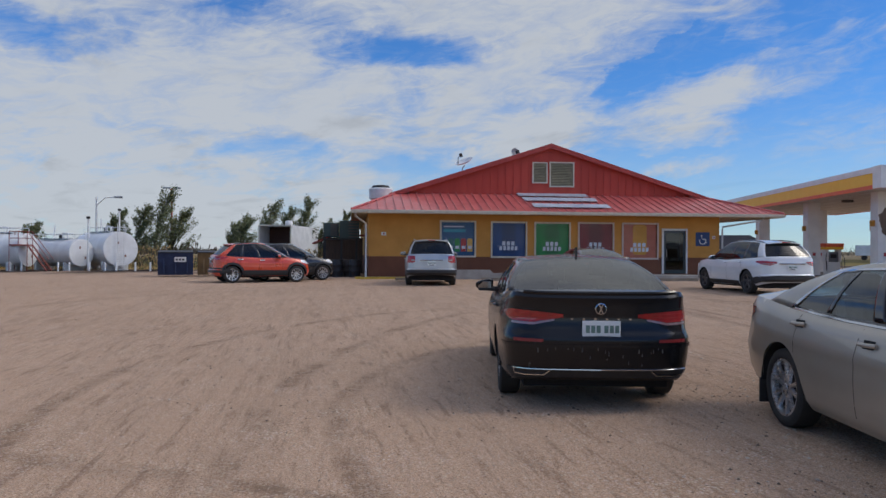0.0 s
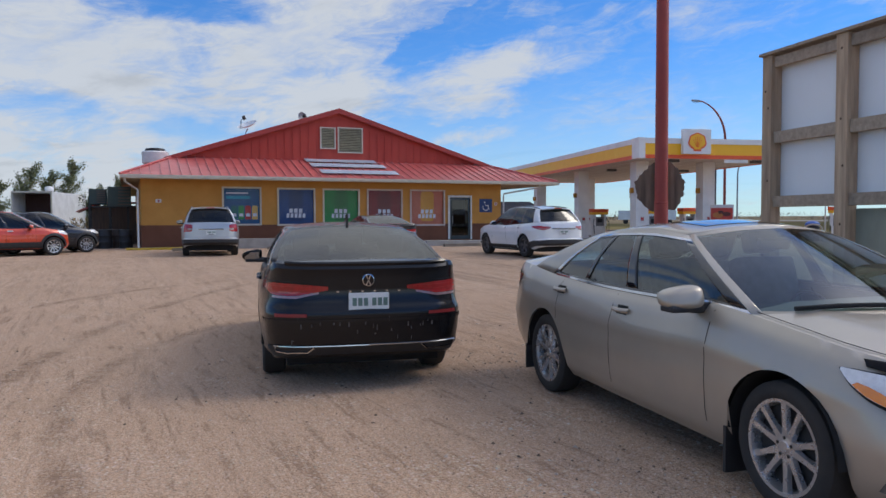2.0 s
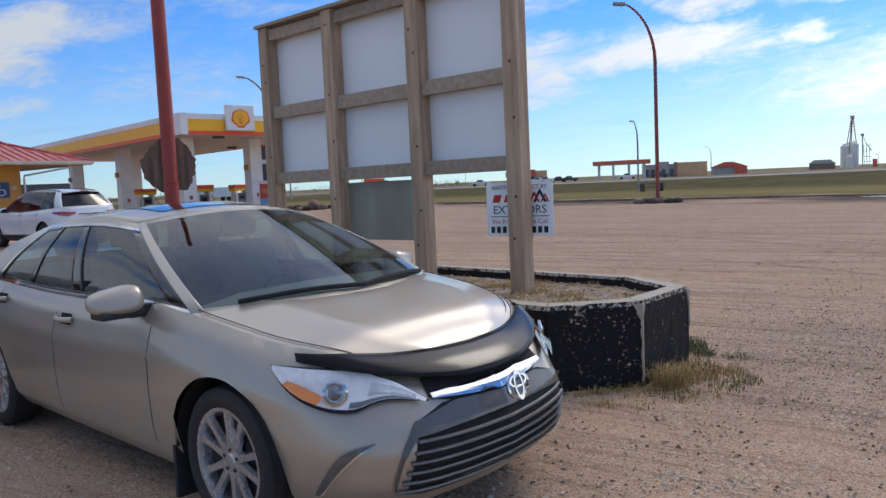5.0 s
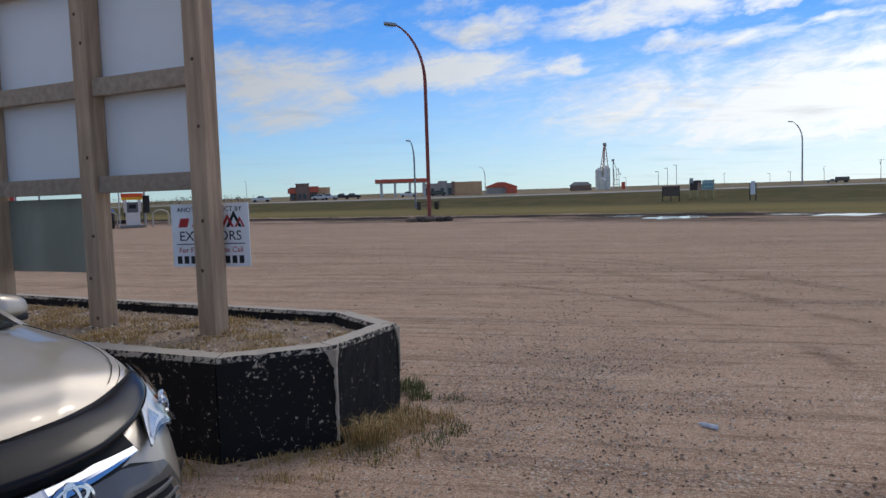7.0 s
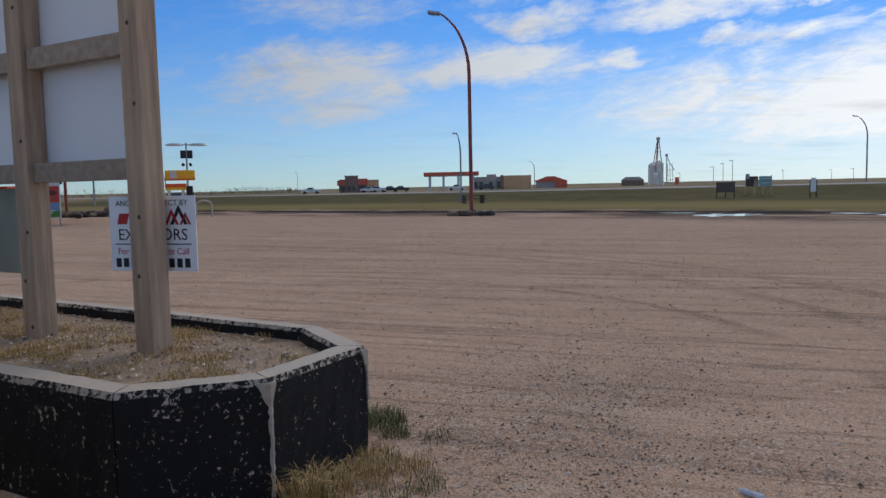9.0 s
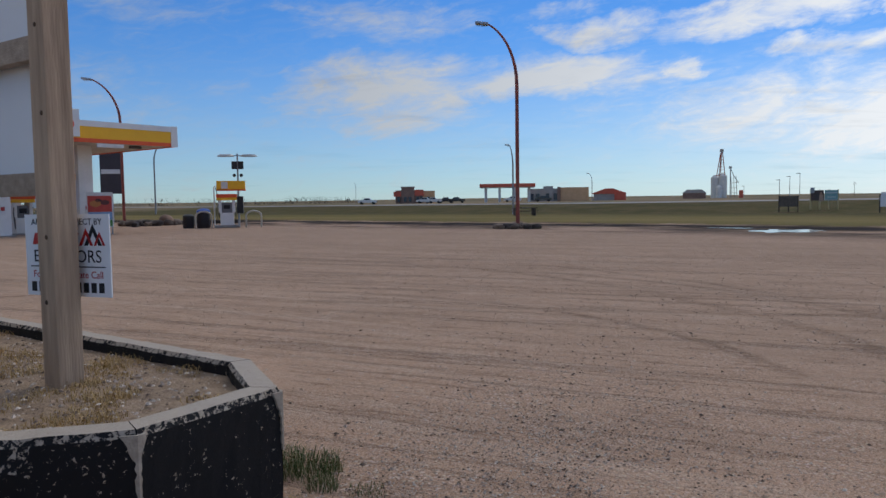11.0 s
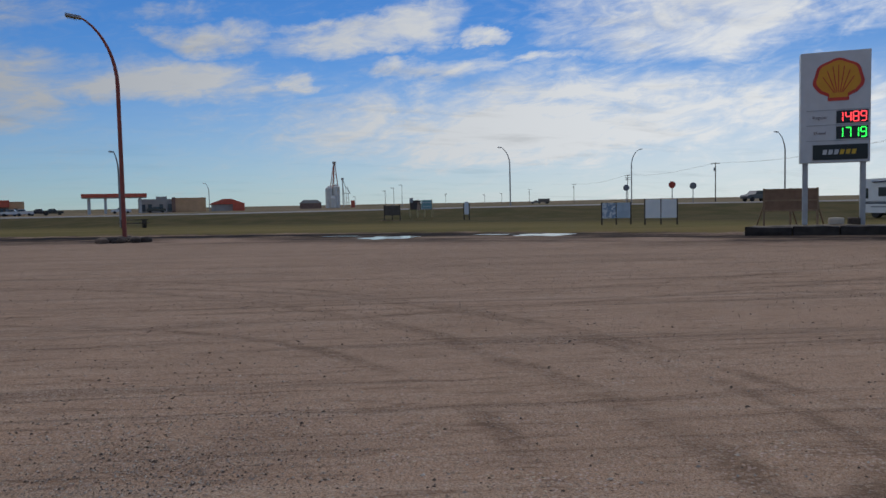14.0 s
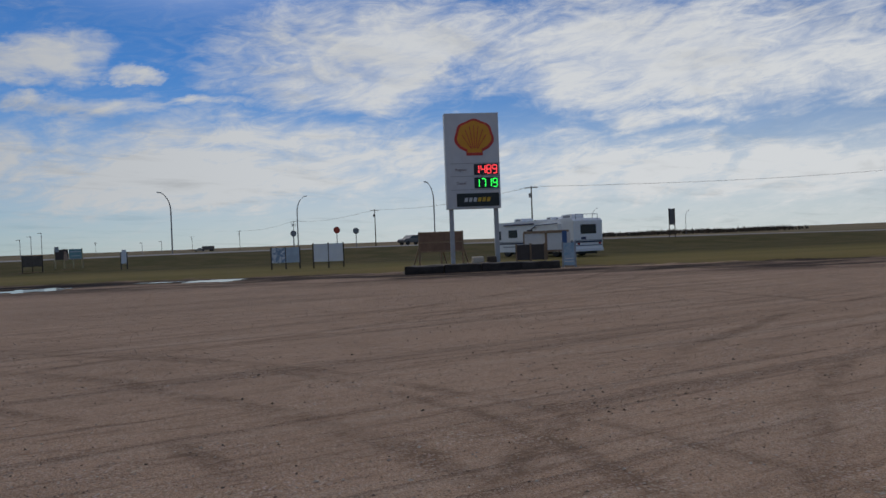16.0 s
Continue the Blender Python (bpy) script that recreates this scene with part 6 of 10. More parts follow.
def build_car(name, label, p, m, paint, detail):
    """A whole car; detail(car, root, paint) adds the face that sets it apart."""
    c = Car(p)
    root = thing(name, label, "car", m)
    ys = (1, -1)
    M = 20
    # body shell, both sides
    bm = bmesh.new()
    for y in ys:
        rows = []
        for i in range(c.N + 1):
            lo, hi, ar = c.zlow(i), c.ztop(i), c.arch(i)
            rows.append([c.skin(i, max(lo + (hi - lo) * k / M, min(ar, hi - 0.02)), 0, y) for k in range(M + 1)])
        grid(bm, rows)
    # bonnet and boot lid close the shell
    for a, b in ((0.0, c.ix(p["belt"][1] - 0.05)), (c.ix(p["belt"][0] + 0.05), float(c.N))):
        rows = []
        for k in range(25):
            i = a + (b - a) * k / 24
            e = c.skin(i, c.ztop(i))
            fade = min(1.0, e.y / (0.5 * p["half"]))
            rows.append([Vector((e.x, e.y * w, e.z + p["lid_crown"] * fade * (1 - abs(w) ** 2.4) + p.get("ridge", 0.0) * fade * math.exp(-((abs(w) - 0.62) / 0.10) ** 2))) for w in np.linspace(-1, 1, 23)])
        grid(bm, rows)
    bmesh.ops.remove_doubles(bm, verts=bm.verts[:], dist=0.0015)
    part("body", bm, paint, root, p.get("body_label", ""), smooth=True, angle=34)
    # roof
    bm = bmesh.new()
    grid(bm, [[c.roof_at(u, w) for w in np.linspace(-1, 1, 17)] for u in np.linspace(0, 1, 17)])
    solid(part("roof", bm, paint if not p.get("black_roof") else GLOSSBLACK, root, smooth=True))
    # pillars, window frames and glass
    for y in ys:
        for u0, u1, v0, v1, kind in p["side"]:
            bm = bmesh.new()
            off = {"glass": -0.006, "chrome": 0.004, "trim": 0.001, "paint": 0.0}[kind]
            grid(bm, [[c.cab(u0 + (u1 - u0) * k / 6, v0 + (v1 - v0) * j / 8, y, off) for j in range(9)] for k in range(7)])
            nm = {"glass": "side_window", "chrome": "window_trim", "trim": "pillar", "paint": "pillar"}[kind]
            ob = part(nm, bm, {"glass": p.get("glass", CARGLASS), "chrome": CHROME, "trim": GLOSSBLACK, "paint": paint}[kind], root, smooth=True)
            if kind == "glass":
                ob.visible_shadow = False
            else:
                solid(ob, 0.008)
    for end, nm in ((1, "windscreen"), (0, "rear_window")):
        bm = bmesh.new()
        grid(bm, [[c.screen(w, v, end) for w in np.linspace(-0.94, 0.94, 17)] for v in np.linspace(0.03, 0.96, 9)])
        ob = part(nm, bm, p.get("glass", CARGLASS) if end == 0 else CARGLASS, root, smooth=True)
        ob.visible_shadow = False
        edge = new(nm + "_surround")
        edge.parent = root
        for w0, w1, v0, v1 in ((-1, -0.94, 0, 1), (0.94, 1, 0, 1), (-0.94, 0.94, 0.96, 1), (-0.94, 0.94, 0, 0.03)):
            bm = bmesh.new()
            grid(bm, [[c.screen(w0 + (w1 - w0) * k / 8, v0 + (v1 - v0) * j / 8, end, 0.001) for k in range(9)] for j in range(9)])
            solid(part("seal", bm, (paint if abs(w0) > 0.9 and abs(w1) > 0.9 and p.get("pillar_paint", True) else GLOSSBLACK), edge, smooth=True), 0.006)
    # underside, wheel wells and seats
    bm = bmesh.new()
    w = p["half"]
    box(bm, p["rear"] + 0.35, p["front"] - 0.35, -w + 0.24, w - 0.24, 0.20, 0.42)
    part("underside", bm, WELL, root)
    bm = bmesh.new()
    for x0, x1 in ((-p["wb"] / 2 + p["arch"] * 0.9, p["wb"] / 2 - p["arch"] * 0.9), ):
        box(bm, x0, x1, -w + 0.10, w - 0.10, 0.24, 0.60)
    part("floor_pan", bm, WELL, root)
    for xw in (p["wb"] / 2, -p["wb"] / 2):
        for y in ys:
            bm = bmesh.new()
            rows = []
            for k in range(15):
                a = math.pi * (k / 14)
                R = p["arch"] - 0.004
                x, z = xw + R * math.cos(a), p["tyre"] + R * math.sin(a)
                rows.append([(x, y * (w - 0.025), z), (x, y * (w - 0.30), z)])
            grid(bm, rows)
            part("wheel_arch_liner", bm, WELL, root, smooth=True)
    zb = p["seat_z"]
    for x, n in ((p["seats"][0], 2), (p["seats"][1], 3)):
        zb = p["seat_z"] - (0.07 if n == 3 else 0.0)
        for k in range(n):
            yy = (k - (n - 1) / 2) * (0.76 if n == 2 else 0.44)
            bm = bmesh.new()
            sw = 0.25 if n == 2 else 0.20
            box(bm, -0.08, 0.08, -sw, sw, 0.0, 0.60, 0.05, Matrix.Translation((x, yy, zb - 0.15)) @ Matrix.Rotation(radians(-16), 4, "Y"))
            box(bm, -0.06, 0.06, -0.13, 0.13, 0.63, 0.80, 0.04, Matrix.Translation((x, yy, zb - 0.15)) @ Matrix.Rotation(radians(-14), 4, "Y"))
            part("seat", bm, p.get("seat_mat", SEATM), root, smooth=True)
    bm = bmesh.new()
    box(bm, p["belt"][1] - 0.75, p["belt"][1] + 0.02, -w + 0.22, w - 0.22, zb - 0.15, table(p["top"], p["belt"][1]) - 0.035, 0.06)
    part("dashboard", bm, TRIM, root)
    bm = bmesh.new()
    lathe(bm, [(0.175, -0.012), (0.19, 0), (0.175, 0.012), (0.165, 0)], 20, Matrix.Translation((p["belt"][1] - 0.85, 0.38, zb + 0.12)) @ Matrix.Rotation(radians(65), 4, "Y"), closed=True)
    part("steering_wheel", bm, TRIM, root, smooth=True)
    # door gaps, handles, mirrors
    for y in ys:
        for x, z0, z1 in p["gaps"]:
            i = c.ix(x)
            bm = c.strip([(i - 0.07, z0, z1), (i + 0.07, z0, z1)], 0.0012, y, 10, 1)
            part("door_gap", bm, WELL, root)
        for x, z in p["handles"]:
            i0, i1 = c.ix(x + 0.10), c.ix(x - 0.10)
            bm = bmesh.new()
            pts = [c.skin(i0 + (i1 - i0) * k / 6, z, 0.008 + 0.028 * math.sin(math.pi * k / 6) ** 0.5, y) for k in range(7)]
            tube(bm, pts, 0.016, 8)
            part("door_handle", bm, p.get("handle_mat", paint), root, smooth=True)
            bm = c.strip([(c.ix(x + 0.075), z - 0.03, z + 0.03), (c.ix(x - 0.06), z - 0.03, z + 0.03)], 0.002, y, 3, 3)
            part("handle_recess", bm, WELL, root)
        mx, mz = p["mirror"]
        b = c.cab((mx - p["belt"][0]) / (p["belt"][1] - p["belt"][0]), 0.03)
        mir = new("mirror")
        mir.parent = root
        bm = bmesh.new()
        g = bmesh.new()
        bmesh.ops.create_uvsphere(g, u_segments=18, v_segments=12, radius=1)
        for v in g.verts:
            k = 1.0 if v.co.x > 0 else 0.55
            sx, sy, sz = (math.copysign(abs(w) ** 0.62, w) for w in v.co)
            v.co = Vector((sx * 0.085 * k - 0.02 * sz - 0.03 * y * sy, sy * 0.118, sz * (0.062 - 0.012 * y * sy) + 0.004 + 0.012 * y * sy * -1))
        join(bm, g, Matrix.Translation((mx - 0.03, y * (b.y + 0.17), mz)))
        part("cap", bm, p.get("mirror_mat", paint), mir, smooth=True)
        bm = bmesh.new()
        box(bm, -0.055, 0.075, -0.115, 0.10, -0.022, 0.018, 0.014, Matrix.Translation((mx - 0.03, y * (b.y + 0.15), mz - 0.056)))
        part("underside", bm, TRIM, mir)
        bm = bmesh.new()
        box(bm, -0.03, 0.03, -0.08, 0.08, -0.03, 0.03, 0.01, Matrix.Translation((mx, y * (b.y + 0.045), mz - 0.055)))
        part("stalk", bm, TRIM, mir)
        bm = bmesh.new()
        box(bm, -0.004, 0.004, -0.085, 0.085, -0.042, 0.042, 0.002, Matrix.Translation((mx - 0.088, y * (b.y + 0.17), mz)))
        part("mirror_glass", bm, mat("mirror glass", (0.25, 0.26, 0.28), None, 5, 0.05, 1.0), mir)
    # wheels: one built, three copied
    first = make_wheel(root, p["tyre"], p["tyre_w"], p["spokes"], p["wheel_style"], p.get("rim_mat", ALLOY))
    spots = [(xw, y) for xw in (p["wb"] / 2, -p["wb"] / 2) for y in ys]
    for k, (xw, y) in enumerate(spots):
        mm = Matrix.Translation((xw, y * (w - p["tyre_w"] / 2 - 0.035), p["tyre"])) @ (Matrix.Identity(4) if y > 0 else Matrix.Rotation(math.pi, 4, "Z"))
        if k == 0:
            first.matrix_local = mm
        else:
            copy_thing(first, mm)
    detail(c, root, paint)
    return root


def emblem(root, m, r, kind="ring"):
    """A plain badge: rings without a name."""
    bm = bmesh.new()
    t = Matrix.Rotation(radians(90), 4, "Y")
    lathe(bm, [(r * 0.86, -0.006), (r, -0.004), (r, 0.006), (r * 0.86, 0.008)], 28, m @ t @ Matrix.Diagonal((0.78 if kind == "oval" else 1, 1, 1, 1)), closed=True)
    if kind == "oval":
        lathe(bm, [(r * 0.30, 0.0), (r * 0.42, 0.0), (r * 0.42, 0.008), (r * 0.30, 0.008)], 20, m @ t @ Matrix.Diagonal((2.0, 0.95, 1, 1)), closed=True)
        lathe(bm, [(r * 0.58, 0.0), (r * 0.74, 0.0), (r * 0.74, 0.008), (r * 0.58, 0.008)], 20, m @ Matrix.Translation((0, 0, r * 0.25)) @ t @ Matrix.Diagonal((0.5, 1.1, 1, 1)), closed=True)
    else:
        for a in (-24, 24, 156, 204):
            box(bm, -0.002, 0.008, -r * 0.09, r * 0.09, 0.0, r * 0.9, 0, m @ Matrix.Rotation(radians(a), 4, "X"))
    part("emblem", bm, CHROME, root, "plain chrome badge", smooth=True)


def plate_at(root, m, bars=True):
    bm = bmesh.new()
    box(bm, -0.006, 0.004, -0.153, 0.153, -0.076, 0.076, 0.003, m)
    pl = part("number_plate", bm, PLATE, root, "white number plate with green bars")
    for k in range(6):
        bm = bmesh.new()
        y = 0.125 - k * 0.043 - (0.02 if k > 2 else 0)
        box(bm, -0.009, -0.0065, y - 0.032, y, -0.022, 0.038, 0, m)
        part("plate_bar", bm, PLATEBAR, pl)
    bm = bmesh.new()
    box(bm, -0.009, -0.0065, -0.085, 0.085, -0.070, -0.048, 0, m)
    part("plate_bar", bm, TRIM, pl)


# -- champagne saloon beside the planter --
SALOON = dict(
    front=2.31, rear=-2.46, half=0.91, nose=0.56, tail=0.42, wb=2.775, tyre=0.332, tyre_w=0.215, arch=0.385,
    top=[(2.4, 0.70), (2.2, 0.755), (1.9, 0.83), (1.5, 0.905), (1.05, 0.965), (0.8, 0.985), (0.2, 0.955), (-0.6, 0.965), (-1.3, 1.0), (-1.9, 1.055), (-2.3, 1.07), (-2.46, 1.05)],
    low=[(2.4, 0.20), (1.9, 0.19), (0, 0.21), (-1.9, 0.24), (-2.46, 0.30)],
    front_in=[(0.0, 0.10), (0.18, 0.02), (0.42, 0.0), (0.62, 0.03), (0.80, 0.085), (0.93, 0.155), (1.0, 0.24)],
    rear_in=[(0.0, 0.14), (0.2, 0.03), (0.45, 0.0), (0.60, 0.02), (0.72, 0.05), (0.92, 0.055), (1.0, 0.09)],
    belt=(-1.80, 1.10), roof=(-1.02, 0.20), roofw=0.60, roofz=[(-1.1, 1.335), (-0.6, 1.385), (-0.2, 1.40), (0.2, 1.36)], crown=0.06,
    lid_crown=0.055, ridge=0.010, seat_z=0.75, seats=(-0.12, -0.78), spokes=10, wheel_style={"w": (0.032, 0.018), "rim": 0.72, "twist": 0.10},
    gaps=[(0.83, 0.26, 0.95), (-0.26, 0.25, 0.94), (-1.13, 0.66, 0.97)], handles=[(-0.13, 0.845), (-1.10, 0.90)], mirror=(0.72, 1.01),
    side=[(0.0, 0.165, 0, 1, "paint"), (0.165, 0.335, 0.06, 0.86, "glass"), (0.335, 0.355, 0.05, 0.9, "trim"), (0.355, 0.555, 0.06, 0.90, "glass"), (0.555, 0.605, 0.05, 0.92, "trim"), (0.605, 0.945, 0.06, 0.90, "glass"), (0.945, 1.0, 0.05, 0.9, "trim"), (0.165, 1.0, 0, 0.04, "chrome"), (0.165, 1.0, 0.04, 0.07, "trim"), (0.165, 1.0, 0.892, 0.936, "chrome"), (0.165, 0.335, 0.86, 0.905, "trim"), (0.165, 1.0, 0.93, 1.0, "paint"), (0.145, 0.165, 0.0, 0.936, "chrome")],
    body_label="champagne-beige painted body",
)
CHAMPAGNE = mat("champagne paint", (0.44, 0.385, 0.31), (0.41, 0.36, 0.29), 2.0, 0.42, 0.50, coat=0.8, rough_var=0.05, spec=0.3)


def saloon_face(c, root, paint):
    for y in (1, -1):
        lamp = new("headlight")
        lamp.parent = root
        part("seal", patch(c, LAMP_LOW, LAMP_HIGH, 0.006, y, 22, 6, -0.07, 1.04), WELL, lamp)
        part("bowl", patch(c, LAMP_LOW, LAMP_HIGH, 0.009, y, 22, 6, 0.02, 0.97, 0.01, 0.985), REFLECTOR, lamp, smooth=True)
        part("inner_reflector", patch(c, LAMP_LOW, LAMP_HIGH, 0.013, y, 14, 5, 0.34, 0.74, 0.64, 0.92), mat("inner reflector silver", (0.62, 0.64, 0.66), (0.40, 0.42, 0.44), 40, 0.25, 0.6), lamp, smooth=True)
        part("dark_bezel", patch(c, LAMP_LOW, LAMP_HIGH, 0.012, y, 14, 4, 0.05, 0.20, 0.55, 0.95), mat("lamp grey", (0.16, 0.17, 0.19), None, 20, 0.3, 0.5), lamp)
        part("turn_signal", patch(c, AMBER_LOW, AMBER_HIGH, 0.016, y, 12, 5), AMBER, lamp, "amber corner lens")
        q = Vector((1.968, 0.722 * y, 0.693))
        _, nrm = c.at(c.iy(0.70))
        out_dir = Vector((nrm[0] + 0.4, nrm[1] * y, 0.22)).normalized()
        q += out_dir * 0.012
        mm = look(q, q + out_dir)
        bm = bmesh.new()
        lathe(bm, [(0.052, 0.0), (0.052, -0.012), (0.044, -0.016), (0.037, -0.004), (0.030, -0.010)], 24, mm)
        part("projector", bm, CHROME, lamp, smooth=True)
        bm = bmesh.new()
        lathe(bm, [(0.032, -0.006), (0.023, -0.018), (0.0, -0.024)], 20, mm)
        part("projector_lens", bm, mat("projector glass", (0.20, 0.23, 0.27), (0.12, 0.14, 0.17), 30, 0.08, 0.6, coat=1.0), lamp, smooth=True)
        part("cover", patch(c, LAMP_LOW, LAMP_HIGH, 0.034, y, 26, 8, -0.01, 1.0), LENS, lamp, smooth=True).visible_shadow = False
        # side slash by the bumper
        part("fog_slash", patch(c, SLASH_LOW, SLASH_HIGH, 0.004, y, 16, 3), mat("grey lens", (0.16, 0.15, 0.135), (0.07, 0.066, 0.06), 25, 0.3), root)
        part("slash_trim", patch(c, SLASH_LOW, SLASH_HIGH, 0.007, y, 16, 1, 0.92, 1.12), CHROME, root)
        tail = new("tail_light")
        tail.parent = root
        bm = c.strip([(c.ix(-2.02), 0.93, 0.97), (c.ix(-2.2), 0.84, 0.99), (c.ix(-2.36), 0.80, 0.985), (c.iy(0.45, "rear"), 0.80, 0.965)], 0.006, y)
        part("lens", bm, TAILRED, tail)
        bm = bmesh.new()
        box(bm, -0.012, 0.012, -0.09, 0.09, -0.16, 0.10, 0.004, Matrix.Translation((c.p["wb"] / 2 - 0.40, y * 0.80, 0.24)))
        part("mud_flap", bm, TRIM, root)
        bm = bmesh.new()
        box(bm, -0.012, 0.012, -0.09, 0.09, -0.14, 0.08, 0.004, Matrix.Translation((-c.p["wb"] / 2 - 0.40, y * 0.80, 0.27)))
        part("mud_flap", bm, TRIM, root)
    # grille: dark field with slats, chrome wing above
    for y in (1, -1):
        bm = c.strip([(0, 0.245, 0.60), (c.iy(0.36), 0.245, 0.60), (c.iy(0.50), 0.25, 0.56), (c.iy(0.56), 0.26, 0.30)], 0.003, y)
        part("grille_mesh", bm, WELL, root)
        for k in range(6):
            z = 0.27 + k * 0.040
            w = 0.60 - 0.016 * k
            bm = bmesh.new()
            pts = [c.skin(c.iy(w * j / 8), z + 0.012 * (j / 8) ** 2, 0.012, y) for j in range(9)]
            tube(bm, pts, 0.0085, 6)
            part("grille_slat", bm, mat("grille grey", (0.16, 0.155, 0.15), None, 9, 0.35, 0.7), root, smooth=True)
        bm = c.strip([(0, 0.515, 0.585), (c.iy(0.3), 0.51, 0.60), (c.iy(0.52), 0.50, 0.56), (c.iy(0.575), 0.42, 0.46), (c.iy(0.61), 0.27, 0.33)], 0.013, y)
        part("grille_band", bm, mat("dark grey band", (0.10, 0.095, 0.09), None, 6, 0.35, 0.4, coat=0.5), root, "dark grey grille band")
        bm = c.strip([(0, 0.592, 0.650), (c.iy(0.10), 0.597, 0.650), (c.iy(0.28), 0.614, 0.646), (c.iy(0.41), 0.628, 0.646)], 0.018, y)
        part("chrome_wing", bm, CHROME, root)
        bm = c.strip([(0, 0.590, 0.705), (c.iy(0.30), 0.600, 0.700), (c.iy(0.42), 0.63, 0.70)], 0.008, y)
        part("upper_grille", bm, WELL, root)
    # stone deflector along the bonnet's edge
    hi, lo = catmull(SHIELD_HIGH, 21), catmull(SHIELD_LOW, 21)
    rows = []
    for k in range(-20, 21):
        a, b, sgn = hi[abs(k)], lo[abs(k)], (1 if k >= 0 else -1)
        thick = 1 - smooth01(abs(k), 14, 20) * 0.8
        row = []
        for f in np.linspace(0, 1, 8):
            q = a + (b - a) * f
            bul = (0.004 + 0.014 * math.sin(math.pi * min(1, f * 0.85 + 0.05))) * thick
            row.append((q[0] + bul * 0.7, (q[1] + bul * 0.25) * sgn if k else 0.0, q[2] + bul * 0.75))
        rows.append(row)
    bm = bmesh.new()
    grid(bm, rows)
    solid(part("bonnet_deflector", bm, mat("smoked plastic", (0.012, 0.010, 0.011), (0.009, 0.008, 0.009), 5, 0.16, spec=0.16), root, "smoked black bonnet deflector", smooth=True), 0.005)
    emblem(root, Matrix.Translation((c.p["front"] + 0.034, 0, 0.612)) @ Matrix.Rotation(radians(-16), 4, "Y"), 0.080, "oval")
    # dark sliding roof panel, wipers and bonnet shut line
    bm = bmesh.new()
    grid(bm, [[c.roof_at(u, w) + Vector((0, 0, 0.004)) for w in np.linspace(-0.62, 0.62, 9)] for u in np.linspace(0.50, 0.86, 7)])
    part("sunroof", bm, mat("sunroof glass", (0.012, 0.016, 0.022), None, 5, 0.05, coat=1.0, rough_var=0.02), root, "dark glass sunroof", smooth=True)
    for y0, y1 in ((0.62, 0.02), (0.02, -0.58)):
        bm = bmesh.new()
        pts = [c.screen(y0 / 0.75 + (y1 - y0) / 0.75 * k / 6, 0.035 + 0.05 * math.sin(math.pi * k / 6) * 0.5, 1, 0.018) for k in range(7)]
        tube(bm, pts, 0.013, 6)
        part("wiper", bm, WELL, root)
    for y in (1, -1):
        bm = bmesh.new()
        pts = []
        for k in range(13):
            i = c.ix(2.02) + (c.ix(0.9) - c.ix(2.02)) * k / 12
            e = c.skin(i, c.ztop(i))
            pts.append((e.x, y * (e.y - 0.035), e.z + 0.0125))
        tube(bm, pts, 0.0022, 5)
        part("bonnet_gap", bm, WELL, root)
    plate_at(root, Matrix.Translation((c.p["rear"] - 0.015, 0, 0.86)))
    bm = bmesh.new()
    box(bm, -0.02, 0.02, -0.12, 0.12, -0.035, 0.035, 0.006, Matrix.Translation((0.30, 0, 1.30)) @ Matrix.Rotation(radians(15), 4, "Y"))
    part("rear_view_mirror", bm, TRIM, root)


# the saloon faces south, its near wheels on the line from (3.90, 5.02) to (3.60, 2.27)
def place(front_wheel, rear_wheel, side, p, z=0.0):
    """Pose of a car whose left (+1) or right (-1) wheel hubs stand over two points."""
    f, r = Vector(front_wheel), Vector(rear_wheel)
    d = (f - r).normalized()
    mid = (f + r) / 2 + Vector((d.y, -d.x)) * side * (p["half"] - 0.06)
    return pose(mid.x, mid.y, z, 0, 0, math.degrees(math.atan2(d.y, d.x)))


build_car("champagne_saloon", "champagne-beige saloon car parked on gravel by the planter", SALOON, place((3.60, 2.268), (3.908, 5.019), -1, SALOON), CHAMPAGNE, saloon_face)

# -- black saloon seen from behind --
BLACKCAR = dict(
    SALOON, front=2.36, rear=-2.50, half=0.915, nose=0.55, tail=0.34, wb=2.80, tyre=0.335, arch=0.38,
    top=[(2.4, 0.74), (2.0, 0.84), (1.4, 0.93), (0.9, 0.985), (0.2, 0.96), (-0.7, 0.985), (-1.4, 1.03), (-1.9, 1.09), (-2.36, 1.105), (-2.5, 1.09)],
    low=[(2.4, 0.20), (1.9, 0.19), (0, 0.21), (-1.9, 0.25), (-2.5, 0.30)],
    rear_in=[(0.0, 0.10), (0.12, 0.03), (0.36, 0.0), (0.52, 0.0), (0.56, 0.035), (0.70, 0.055), (0.92, 0.05), (0.97, 0.035), (1.0, 0.06)],
    belt=(-1.86, 0.95), roof=(-0.98, 0.15), roofw=0.62, roofz=[(-1.1, 1.365), (-0.6, 1.395), (-0.2, 1.405), (0.2, 1.375)], crown=0.04, lid_crown=0.02, ridge=0.0,
    gaps=[(0.80, 0.26, 0.95), (-0.28, 0.25, 0.96), (-1.12, 0.66, 0.99)], handles=[(-0.14, 0.86), (-1.08, 0.90)], mirror=(0.60, 1.04), spokes=5, wheel_style={"w": (0.06, 0.03), "rim": 0.68},
    body_label="dusty black painted body", glass=glass("smoked car glass", (0.50, 0.64, 0.68), 0.01, 0.42, 0.03), seat_mat=mat("dark seat", (0.05, 0.05, 0.052), None, 12, 0.9), handle_mat=None, mirror_mat=None,
)
BLACKPAINTCAR = mat("black car paint", (0.006, 0.006, 0.008), (0.009, 0.009, 0.010), 3.0, 0.20, 0.0, coat=0.15, spec=0.35, rough_var=0.06)
